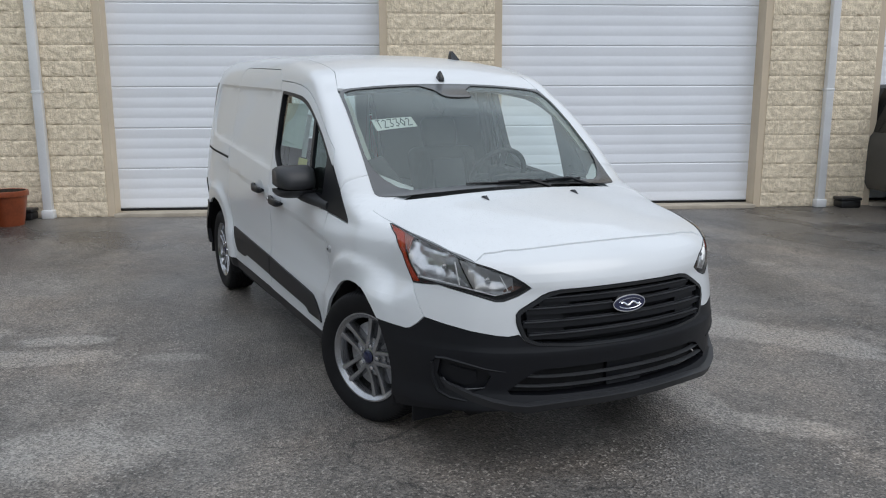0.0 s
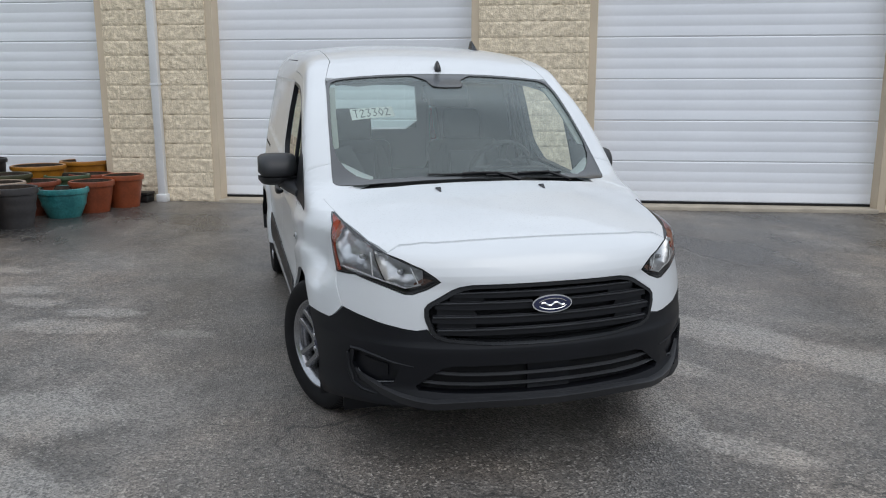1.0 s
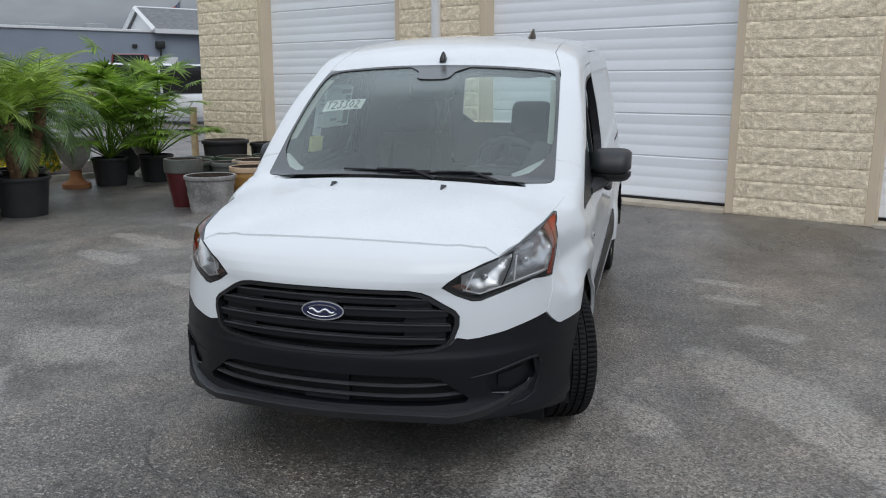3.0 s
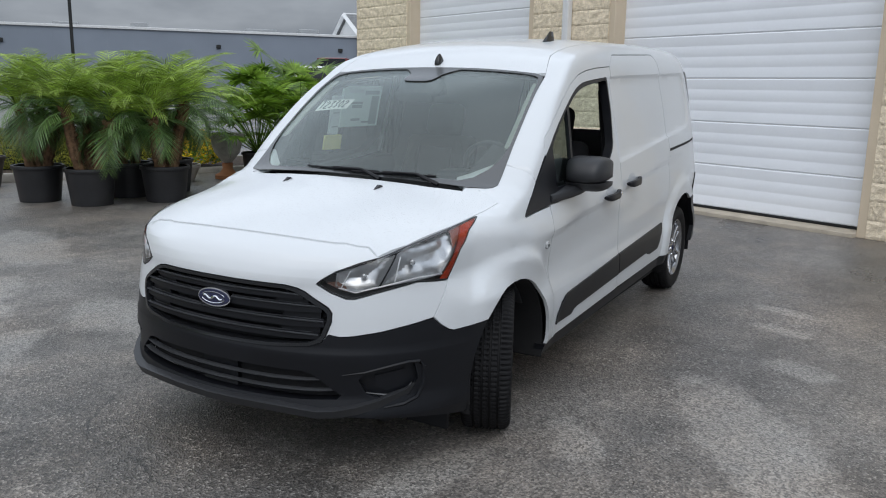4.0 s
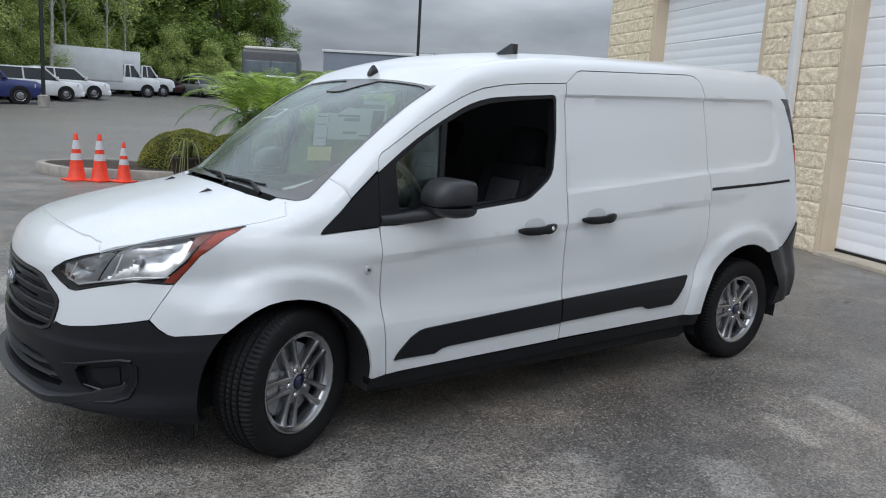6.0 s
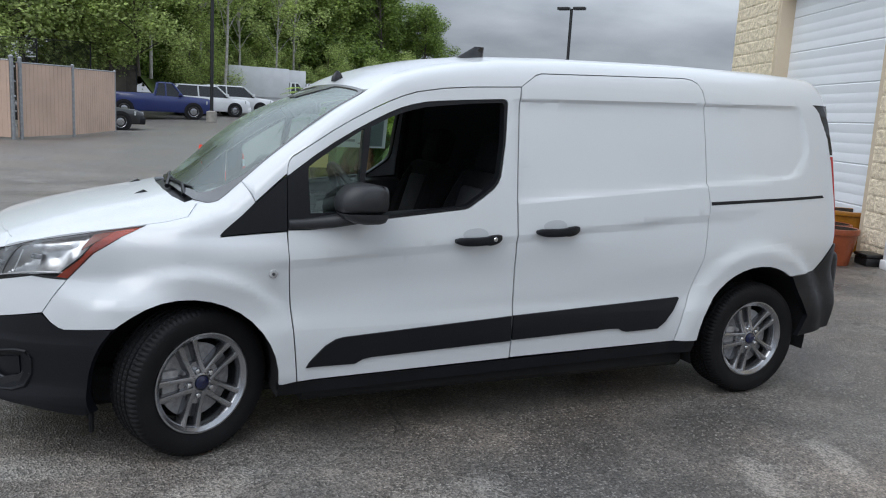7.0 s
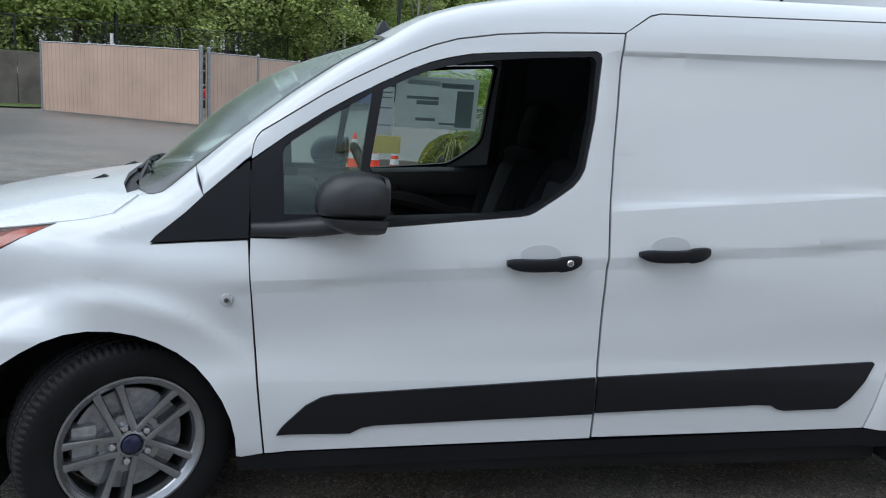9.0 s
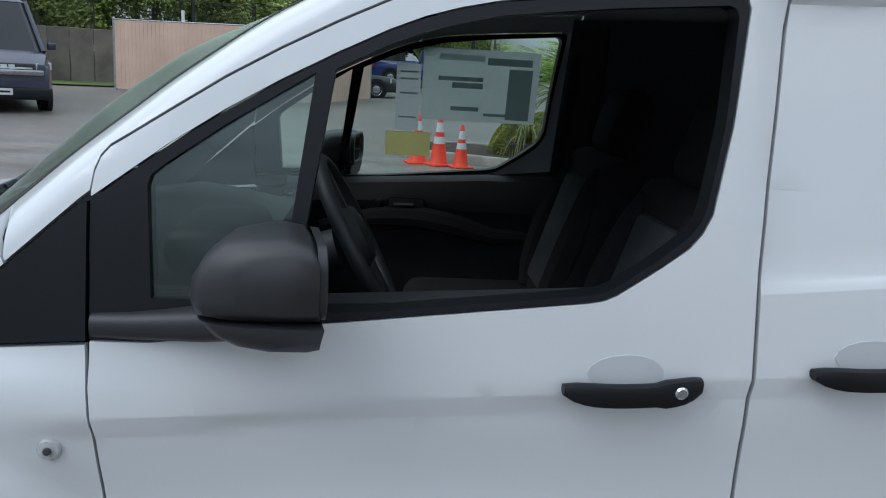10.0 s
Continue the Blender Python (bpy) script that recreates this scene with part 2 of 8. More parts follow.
def add_lathe(bm, profile, n=32, m=None, closed=False):
    """Turns (radius, height) pairs round z."""
    rings = []
    for r, h in profile:
        ring = [Vector((r * math.cos(k * 2 * math.pi / n), r * math.sin(k * 2 * math.pi / n), h)) for k in range(n)]
        rings.append([m @ v for v in ring] if m else ring)
    if closed:
        rings.append(rings[0])
    vs = [[bm.verts.new(p) for p in r] for r in (rings[:-1] if closed else rings)]
    if closed:
        vs.append(vs[0])
    for a, b in zip(vs, vs[1:]):
        for i in range(n):
            j = (i + 1) % n
            bm.faces.new((a[i], a[j], b[j], b[i]))
    return bm


def lathe(profile, n=32, m=None, closed=False):
    return add_lathe(bmesh.new(), profile, n, m, closed)


def rounded(w, h, r, n=4):
    """Outline of a rounded rectangle about the origin."""
    out = []
    for cx, cy, a0 in ((w / 2 - r, h / 2 - r, 0), (-w / 2 + r, h / 2 - r, 90), (-w / 2 + r, -h / 2 + r, 180), (w / 2 - r, -h / 2 + r, 270)):
        for k in range(n + 1):
            a = radians(a0 + 90 * k / n)
            out.append((cx + r * math.cos(a), cy + r * math.sin(a)))
    return out


def smoothstep(v, lo, hi):
    t = np.clip((v - lo) / (hi - lo), 0, 1)
    return t * t * (3 - 2 * t)


# ---------------------------------------------------------------- the van
from mathutils.geometry import tessellate_polygon


def table(pairs, soft=0.02):
    """A smoothed curve through (u, v) pairs."""
    u, v = np.array([p[0] for p in pairs]), np.array([p[1] for p in pairs])
    order = np.argsort(u)
    g = np.arange(u.min() - 0.2, u.max() + 0.2, 0.005)
    d = np.interp(g, u[order], v[order])
    k = max(1, int(soft / 0.005))
    w = np.hanning(2 * k + 3)[1:-1]
    pad = np.concatenate([np.full(k, d[0]), d, np.full(k, d[-1])])
    s = np.convolve(pad, w / w.sum(), "same")[k:-k]
    return lambda q: np.interp(q, g, s)


SIDE_Z = table([(0.15, .845), (0.25, .858), (0.33, .870), (0.45, .877), (0.54, .876), (0.60, .864), (0.70, .864), (0.80, .873), (0.86, .877), (0.92, .874), (0.97, .867), (1.05, .857), (1.12, .847),
                (1.2, .834), (1.4, .796), (1.56, .758), (1.62, .746), (1.68, .728), (1.74, .700), (1.80, .655), (1.86, .57)], 0.03)
TOP_PAIRS = ([(1.0, .62), (0.93, .745), (0.88, .845), (0.84, .888), (0.79, .915), (0.74, .938), (0.6, .978), (0.45, 1.012), (0.3, 1.042), (0.176, 1.066), (0.05, 1.093), (0.03, 1.10),
               (-0.2, 1.268), (-0.4, 1.400), (-0.6, 1.516), (-0.74, 1.590), (-0.80, 1.628), (-0.9, 1.683), (-1.03, 1.728), (-1.19, 1.765), (-1.44, 1.798),
               (-1.85, 1.822), (-2.6, 1.845), (-3.2, 1.848), (-3.5, 1.838), (-3.75, 1.80)])
TOP_X, TOP_SOFT = table(TOP_PAIRS, 0.03), table(TOP_PAIRS, 0.14)
FRONT_Z = table([(0.1, .86), (0.2, .90), (0.255, .935), (0.285, .955), (0.315, .945), (0.36, .928), (0.45, .932), (0.52, .935), (0.545, .925), (0.66, .912), (0.76, .900), (0.80, .905), (0.87, .90), (1.0, .86)], 0.012)
FRONT_Y = table([(0, 0), (0.1, .003), (0.2, .013), (0.32, .035), (0.433, .072), (0.55, .13), (0.65, .21), (0.74, .325), (0.80, .43), (0.84, .52), (0.9, .70), (1.0, 1.1)], 0.03)
REAR_Z = table([(0.3, -3.765), (0.45, -3.795), (0.6, -3.765), (0.7, -3.725), (1.0, -3.708), (1.4, -3.652), (1.7, -3.600), (1.85, -3.54)], 0.04)
RECESS = [(-1.40, 1.580), (-3.303, 1.645), (-3.349, 1.608), (-3.39, 1.412), (-3.365, 1.35), (-3.272, 1.251), (-3.205, 1.232), (-2.631, 1.184), (-1.40, 1.078)]


def inside_by(poly, x, z):
    """Distance inside a convex outline (negative outside)."""
    d = np.full(np.shape(x), 9.0)
    for (ax, az), (bx, bz) in zip(poly, poly[1:] + poly[:1]):
        n = math.hypot(bx - ax, bz - az)
        d = np.minimum(d, ((bx - ax) * (z - az) - (bz - az) * (x - ax)) / n)
    return d


def half_width(x, z):
    w = SIDE_Z(z)
    crease = 0.845 + 0.0866 * (-0.38 - x)
    along = smoothstep(-x, 0.18, 0.42) * (1 - smoothstep(-x, 2.6, 3.2))
    w = w - 0.013 * along * smoothstep(crease - z, 0.0, 0.032) * (1 - smoothstep(crease - z, 0.12, 0.30))
    for hx, hz, r0 in ((0.02, 0.318, 0.40), (-3.03, 0.33, 0.44)):
        r = np.hypot(x - hx, z - hz)
        w = w + 0.026 * (1 - smoothstep(r, r0 + 0.06, r0 + 0.125)) * smoothstep(z, 0.2, 0.35) * (1 - 0.6 * smoothstep(-x, 0.30, 0.44) * (1 - smoothstep(-x, 1.0, 1.5)))
    w = w - 0.014 * smoothstep(inside_by(RECESS, x, z), 0.0, 0.022) * smoothstep(-x, 1.45, 1.50)
    w = w - 0.085 * smoothstep(x, 0.02, 0.30) * smoothstep(z, 0.655, 0.79)
    w = w + 0.012 * smoothstep(x, -0.80, -0.35) * (1 - smoothstep(x, -0.15, 0.05)) * smoothstep(z, 0.62, 0.78) * (1 - smoothstep(z, 0.84, 0.95))
    w = w - 0.014 * smoothstep(x, -0.50, -0.15) * smoothstep(z, 0.90, 0.96)
    w = w - 0.10 * smoothstep(-x, 3.0, 4.1) ** 1.5
    return w


WRAP_X = table([(-1.2, 0.0), (-0.85, 0.0), (-0.5, 0.075), (-0.1, 0.14), (0.3, 0.10), (1.2, 0.10)], 0.08)
SINK_X = table([(-2.0, 0.050), (-1.2, 0.050), (-0.85, 0.030), (-0.6, 0.012), (-0.1, 0.02), (0.1, 0.045), (1.2, 0.045)], 0.06)


def top_height(x, ay):
    u = x + WRAP_X(x) * (ay / 0.7) ** 2
    k = smoothstep(ay, 0.71, 0.81) * smoothstep(x, -0.10, 0.04) * (1 - smoothstep(x, 0.35, 0.5))
    return TOP_X(u) * (1 - k) + TOP_SOFT(u) * k - SINK_X(x) * (ay / 0.7) ** 2.5


def body(x, y, z):
    """Below zero inside the van's skin."""
    ay = np.abs(y)
    f = np.stack([ay - half_width(x, z), z - top_height(x, ay), x - FRONT_Z(z) + FRONT_Y(ay) * (0.88 + 0.12 * smoothstep(z, 0.6, 0.9)), REAR_Z(z) + 0.05 * (ay / 0.8) ** 4 - x])
    m, r = f.max(0), 0.020
    return m + r * np.log(np.exp((f - m) / r).sum(0))


AXIS, SPREAD = -0.2, 0.9


def rays(mode, a, b, side=1):
    o, d, one = np.zeros((len(a), 3)), np.zeros((len(a), 3)), np.ones(len(a))
    if mode == "side":
        o[:, 0], o[:, 2], d[:, 1] = a, b, side
    elif mode == "plan":
        o[:, 0], o[:, 1], o[:, 2], d[:, 2] = a, b, 0.62, one
    elif mode == "rear":
        o[:, 0], o[:, 1], o[:, 2], d[:, 0] = -2.0, a, b, -1
    else:
        o[:, 0], o[:, 2] = AXIS, b
        d[:, 0], d[:, 1] = np.cos(a / SPREAD), np.sin(a / SPREAD)
    return o, d


def cast(mode, a, b, off=0.0, side=1):
    o, d = rays(mode, np.asarray(a, float), np.asarray(b, float), side)
    lo, hi = np.zeros(len(o)), np.full(len(o), 2.2)
    for _ in range(30):
        mid = (lo + hi) / 2
        p = o + d * mid[:, None]
        inn = body(p[:, 0], p[:, 1], p[:, 2]) < off
        lo, hi = np.where(inn, mid, lo), np.where(inn, hi, mid)
    return o + d * lo[:, None]


def spot(mode, a, b, off=0.0, side=1):
    return Vector(cast(mode, [a], [b], off, side)[0])


def inset(poly, d):
    area = sum(p[0] * q[1] - q[0] * p[1] for p, q in zip(poly, poly[1:] + poly[:1]))
    s, out, n = (1 if area > 0 else -1), [], len(poly)
    for i in range(n):
        p0, p, p1 = Vector(poly[i - 1]).to_2d(), Vector(poly[i]).to_2d(), Vector(poly[(i + 1) % n]).to_2d()
        e0, e1 = (p - p0), (p1 - p)
        if e0.length < 1e-7 or e1.length < 1e-7:
            continue
        e0.normalize(), e1.normalize()
        n0, n1 = Vector((-e0.y, e0.x)) * s, Vector((-e1.y, e1.x)) * s
        m = n0 + n1
        m = m / max(m.length_squared / 2, 0.5) if m.length > 1e-6 else n0
        out.append(tuple(p + m * d))
    return out


def skin(mode, poly, off=0.0, side=1, holes=(), grid=0.045, depth=0.016, gap=0.002, cuts=(), bm=None):
    """A panel of the body: an outline laid on the skin, with edges turned inwards."""
    loops = [inset(poly, gap)] + [inset(h, -gap) for h in holes]
    loops = [[Vector((p[0], p[1], 0)) for p in lp] for lp in loops]
    flat = [v for lp in loops for v in lp]
    from_tris = tessellate_polygon(loops)
    b2 = bmesh.new()
    vs = [b2.verts.new(v) for v in flat]
    for t in from_tris:
        if len(set(t)) == 3:
            try:
                b2.faces.new([vs[i] for i in t])
            except ValueError:
                pass
    for k in (0, 1):
        lo, hi = min(v[k] for v in flat), max(v[k] for v in flat)
        c = math.ceil(lo / grid) * grid + 0.0003
        while c < hi:
            bmesh.ops.bisect_plane(b2, geom=b2.verts[:] + b2.edges[:] + b2.faces[:], dist=1e-5, plane_co=(c, c, 0), plane_no=(1, 0, 0) if k == 0 else (0, 1, 0))
            c += grid
    for (ax, ay), (bx, by) in cuts:
        bmesh.ops.bisect_plane(b2, geom=b2.verts[:] + b2.edges[:] + b2.faces[:], dist=1e-5, plane_co=(ax, ay, 0), plane_no=(ay - by, bx - ax, 0))
    bmesh.ops.dissolve_degenerate(b2, edges=b2.edges[:], dist=1e-4)
    b2.verts.index_update()
    ab = np.array([(v.co.x, v.co.y) for v in b2.verts])
    p = cast(mode, ab[:, 0], ab[:, 1], off, side)
    q = cast(mode, ab[:, 0], ab[:, 1], off - depth, side) if depth else None
    _, d = rays(mode, ab[:, 0], ab[:, 1], side)
    out = bm or bmesh.new()
    nv = [out.verts.new(c) for c in p]
    back = {}
    for f in b2.faces:
        idx = [v.index for v in f.verts]
        a, b, c = (Vector(p[i]) for i in idx[:3])
        if (b - a).cross(c - a).dot(Vector(d[idx[0]])) < 0:
            idx.reverse()
        out.faces.new([nv[i] for i in idx])
    if depth:
        b2.verts.ensure_lookup_table()
        for e in b2.edges:
            if len(e.link_faces) == 1:
                i, j = e.verts[0].index, e.verts[1].index
                for k in (i, j):
                    if k not in back:
                        back[k] = out.verts.new(q[k])
                c0 = out.faces.new((nv[i], nv[j], back[j], back[i]))
                c0.normal_update()
                away = Vector(p[i]) - Vector(np.mean([p[v.index] for v in e.link_faces[0].verts], 0))
                if c0.normal.dot(away) < 0:
                    c0.normal_flip()
    b2.free()
    return out


def ang(x, y, z):
    return (SPREAD * math.atan2(y, x - AXIS), z)


def nose(y, z, x=None):
    return ang(float(FRONT_Z(z) - FRONT_Y(y)) if x is None else x, y, z)


def flank(x, z):
    """Outline point of the nose that lies on the van's side at (length, height)."""
    return ang(x, spot("side", x, z)[1], z)


FA, FR, RA, RR = (0.035, 0.318), 0.378, (-3.03, 0.33), 0.422


def arc(c, r, a0, a1, n=14):
    return [(c[0] + r * math.cos(radians(a0 + (a1 - a0) * k / n)), c[1] + r * math.sin(radians(a0 + (a1 - a0) * k / n))) for k in range(n + 1)]


# outlines shared by neighbouring panels: (length, height)
WIN_LOW = [(-0.374, 0.974), (-0.470, 0.976), (-0.560, 0.988), (-0.660, 1.006), (-0.815, 1.022), (-1.180, 1.062), (-1.206, 1.067), (-1.228, 1.077), (-1.300, 1.125), (-1.345, 1.158), (-1.367, 1.184), (-1.382, 1.215), (-1.409, 1.362), (-1.431, 1.555), (-1.426, 1.568), (-1.412, 1.574)]
WIN_TOP = [(-1.211, 1.559), (-1.076, 1.547), (-1.010, 1.539), (-0.945, 1.524), (-0.890, 1.507), (-0.835, 1.484), (-0.753, 1.443), (-0.666, 1.396), (-0.579, 1.344), (-0.494, 1.287), (-0.443, 1.249), (-0.374, 1.197)]
DOOR_TOP = [(-0.373, 1.207), (-0.378, 1.240), (-0.386, 1.262), (-0.400, 1.279), (-0.425, 1.295), (-0.493, 1.340), (-0.578, 1.396), (-0.664, 1.446), (-0.751, 1.492), (-0.830, 1.530), (-0.900, 1.559), (-0.971, 1.582), (-1.100, 1.605), (-1.242, 1.620), (-1.507, 1.637)]
DOOR_BACK = [(-1.500, 1.586), (-1.476, 1.262), (-1.469, 1.087), (-1.4725, 0.951), (-1.471, 0.631), (-1.470, 0.337)]
DOOR_FRONT = [(-0.426, 0.309), (-0.392, 0.661), (-0.374, 0.900)]
SLIDE_TOP = [(-1.510, 1.640), (-1.595, 1.698), (-1.631, 1.708), (-2.511, 1.746), (-2.560, 1.740), (-2.595, 1.722), (-2.615, 1.690)]
SLIDE_BACK = [(-2.626, 1.632), (-2.627, 1.298), (-2.628, 1.184), (-2.640, 1.099), (-2.639, 0.954), (-2.624, 0.808), (-2.562, 0.660), (-2.511, 0.512), (-2.471, 0.358)]
HL_REAR = [(0.176, 0.985), (0.270, 0.940), (0.375, 0.877), (0.470, 0.776)]
FENDER_NOSE = [(0.470, 0.776), (0.525, 0.705), (0.562, 0.645)]
FENDER_LOW = [(0.562, 0.645), (0.535, 0.612), (0.506, 0.590), (0.485, 0.583), (0.306, 0.590)]
HOOD_SIDE = [(-0.085, 1.105), (-0.046, 1.072), (0.018, 1.020), (0.10, 0.998), (0.176, 0.985)]

van = thing("cargo_van", "white panel van with black bumpers parked on damp asphalt", "van")


def side_xy(x, z, s=1):
    p = spot("side", x, z, 0, s)
    return (p.x, p.y)


def build_side(s):
    """All panels of one flank; s is 1 on the driver's side and -1 on the other."""
    fender = HL_REAR + FENDER_NOSE[1:] + FENDER_LOW[1:] + arc(FA, FR, 46, 182)[1:] + [(-0.36, 0.301), (-0.424, 0.309), (-0.390, 0.661), (-0.370, 0.968), (-0.100, 0.946), (-0.243, 1.088), (-0.205, 1.165), (-0.122, 1.122)] + HOOD_SIDE[:-1]
    part("fender", skin("side", fender, 0, s, grid=0.02), PAINT, van)
    part("fender_trim", skin("side", [(-0.095, 0.951), (-0.112, 0.972), (-0.243, 1.085), (-0.360, 1.190), (-0.3712, 1.194), (-0.3712, 0.973)], 0.003, s, gap=0.001), BLACK_PLASTIC, van, "black plastic triangle ahead of the door")
    rear_of = lambda pts: pts if s > 0 else [(x - 0.026 * float(smoothstep(np.array(-x), 0.6, 1.0)) - (0.016 if x < -1.15 and z < 1.25 else 0), z) for x, z in pts]
    win_low, win_top = rear_of(WIN_LOW), rear_of(WIN_TOP)
    door_poly = win_low + win_top + DOOR_TOP + DOOR_BACK + DOOR_FRONT
    crease = [((-0.38, 0.845), (-1.47, 0.9394)), ((-0.38, 0.81), (-1.47, 0.9044)), ((-0.3, 0.54), (-1.5, 0.54)), ((-0.3, 0.60), (-1.5, 0.60))]
    door = part("front_door", skin("side", door_poly, 0, s, cuts=crease), PAINT, van, "white front door")
    ring = [(-0.3735, 0.9745)] + win_low[1:] + win_top[:-1] + [(-0.3735, 1.195)]
    quarter = [(-0.472, 1.046), (-0.463, 1.222), (-0.468, 1.238), (-0.492, 1.258), (-0.578, 1.319), (-0.665, 1.375), (-0.716, 1.408), (-0.670, 1.050)]
    opening = rear_of([(-0.750, 1.417), (-0.835, 1.460), (-0.890, 1.482), (-0.945, 1.499), (-1.010, 1.515), (-1.076, 1.524), (-1.211, 1.540), (-1.395, 1.556), (-1.406, 1.552), (-1.411, 1.540), (-1.395, 1.362), (-1.372, 1.232), (-1.363, 1.204), (-1.346, 1.180), (-1.290, 1.135), (-1.222, 1.089), (-1.200, 1.080), (-1.172, 1.075), (-0.815, 1.036), (-0.692, 1.031)])
    frame_mesh = part("window_frame", skin("side", ring, -0.002, s, holes=(quarter, opening), depth=0.045, gap=0.0015), BLACK_PLASTIC, door, "black plastic window surround")
    part("quarter_glass", skin("side", quarter, -0.012, s, depth=0, gap=-0.003), QUARTER_GLASS, door, "small fixed triangular pane").visible_shadow = False
    if s < 0:
        part("window_pane", skin("side", opening, -0.018, s, depth=0, gap=-0.003), SIDE_GLASS, door, "closed side window pane").visible_shadow = False
    trim_f = [(-0.460, 0.371), (-0.475, 0.395), (-0.545, 0.465), (-0.593, 0.492), (-0.629, 0.500), (-1.465, 0.551), (-1.467, 0.426), (-0.760, 0.397), (-0.720, 0.390), (-0.684, 0.371)]
    part("door_moulding", skin("side", trim_f, 0.009, s, depth=0.014, gap=0.001), BLACK_PLASTIC, door, "black plastic side moulding")
    slide_poly = SLIDE_TOP + SLIDE_BACK + [(-1.474, 0.340), (-1.475, 0.631), (-1.4765, 0.951), (-1.473, 1.087), (-1.480, 1.262), (-1.504, 1.586)]
    cuts = [((-1.47, 0.9394), (-2.6, 1.0373)), ((-1.47, 0.9044), (-2.6, 1.0023)), ((-1.4, 1.0783), (-2.631, 1.1843)), ((-1.4, 1.095), (-2.631, 1.201)), ((-1.4, 1.580), (-3.3, 1.645)), ((-1.4, 1.564), (-3.3, 1.629)), ((-1.4, .60), (-2.6, .60)), ((-1.4, .54), (-2.6, .54))]
    slide = part("rear_side_door", skin("side", slide_poly, 0, s, cuts=cuts), PAINT, van, "white windowless sliding door")
    trim_r = [(-1.474, 0.552), (-2.470, 0.601), (-2.478, 0.594), (-2.440, 0.530), (-2.394, 0.471), (-2.347, 0.436), (-2.147, 0.430), (-2.120, 0.436), (-2.096, 0.450), (-2.040, 0.452), (-1.474, 0.430)]
    part("door_moulding", skin("side", trim_r, 0.009, s, depth=0.014, gap=0.001), BLACK_PLASTIC, slide, "black plastic side moulding")
    rear_arch = arc(RA, RR, 122, 4, 14)
    quarter_panel = [(-2.60, 1.719), (-3.56, 1.719), (-3.585, 1.55), (-3.63, 1.2), (-3.645, 0.95), (-3.625, 0.86), (-3.535, 0.758), (-3.475, 0.706)] + rear_arch + [(-2.60, 0.356), (-2.474, 0.358)] + [(x - 0.001, z) for x, z in SLIDE_BACK[::-1][1:]] + [(-2.617, 1.690)]
    qp = part("rear_quarter", skin("side", quarter_panel, 0, s, cuts=cuts[2:6] + [((-3.349, 1.608), (-3.39, 1.412)), ((-3.333, 1.608), (-3.374, 1.412)), ((-3.205, 1.232), (-3.365, 1.36)), ((-3.205, 1.25), (-3.345, 1.36))], grid=0.035), PAINT, van)
    part("door_rail", skin("side", [(-2.648, 1.086), (-2.648, 1.108), (-3.50, 1.149), (-3.515, 1.131)], 0.0015, s, depth=0.004), BLACK_AND_SHADE, qp, "black sliding door rail slot")
    part("sill", skin("side", [(-0.345, 0.300), (-2.60, 0.355), (-2.595, 0.290), (-1.48, 0.270), (-0.345, 0.245)], -0.006, s, depth=0.05, gap=0), BLACK_PLASTIC, van, "black plastic sill")
    part("rear_bumper_corner", skin("side", [(-3.262, 0.690), (-3.475, 0.706), (-3.535, 0.758), (-3.625, 0.86), (-3.668, 0.86), (-3.715, 0.50), (-3.67, 0.36), (-3.36, 0.335), (-3.42, 0.45)], 0.008, s, depth=0.03, gap=0), BLACK_PLASTIC, van, "black plastic rear bumper end")
    tail = part("tail_light", skin("rear", [(s * 0.66, 0.88), (s * 0.795, 0.90), (s * 0.752, 1.37), (s * 0.66, 1.37)], 0.010, grid=0.03), RED_LENS, van, "tall red tail light")
    part("tail_light_cap", skin("rear", [(s * 0.66, 1.375), (s * 0.752, 1.375), (s * 0.715, 1.66), (s * 0.66, 1.66)], 0.009, grid=0.03), GLOSS_BLACK, tail, "glossy black upper lens")
    # upright of the windscreen and roof rail, one strip from bonnet to tail
    low = [(-0.205, 1.164), (-0.243, 1.090), (-0.357, 1.194)] + DOOR_TOP + SLIDE_TOP[1:] + [(-2.64, 1.714), (-3.56, 1.714), (-3.60, 1.70)]
    lx, lz = [-p[0] for p in low], [p[1] for p in low]
    xs = sorted({round(v, 4) for v in list(np.arange(-3.60, -0.206, 0.03)) + [p[0] for p in low]})
    rows = []
    for x in xs:
        z0 = float(np.interp(-x, lx, lz)) + 0.003
        ye = float(np.interp(x, [-3.6, -0.95, -0.75, -0.2], [0.60, 0.60, 0.655, 0.703]))
        p0, p1 = spot("side", x, z0, 0, 1), spot("plan", x, ye)
        c = Vector((x, 0.25, min(p0.z, p1.z) - 0.30))
        a0, a1 = math.atan2(p0.z - c.z, p0.y - c.y), math.atan2(p1.z - c.z, p1.y - c.y)
        t = np.linspace(a0, a1, 15)
        o = np.tile(np.array(c), (15, 1))
        d = np.stack([np.zeros(15), np.cos(t), np.sin(t)], 1)
        lo, hi = np.zeros(15), np.full(15, 1.2)
        for _ in range(28):
            mid = (lo + hi) / 2
            q = o + d * mid[:, None]
            inn = body(q[:, 0], q[:, 1], q[:, 2]) < 0
            lo, hi = np.where(inn, mid, lo), np.where(inn, hi, mid)
        q = o + d * lo[:, None]
        q[:, 1] *= s
        rows.append([tuple(v) for v in q] + [(q[-1][0], q[-1][1], q[-1][2] - 0.02)])
        rows[-1].insert(0, (q[0][0], q[0][1] - s * 0.02, q[0][2] - 0.004))
    bm = bmesh.new()
    add_loft(bm, rows, close=False)
    bmesh.ops.recalc_face_normals(bm, faces=bm.faces[:])
    bm.faces.ensure_lookup_table()
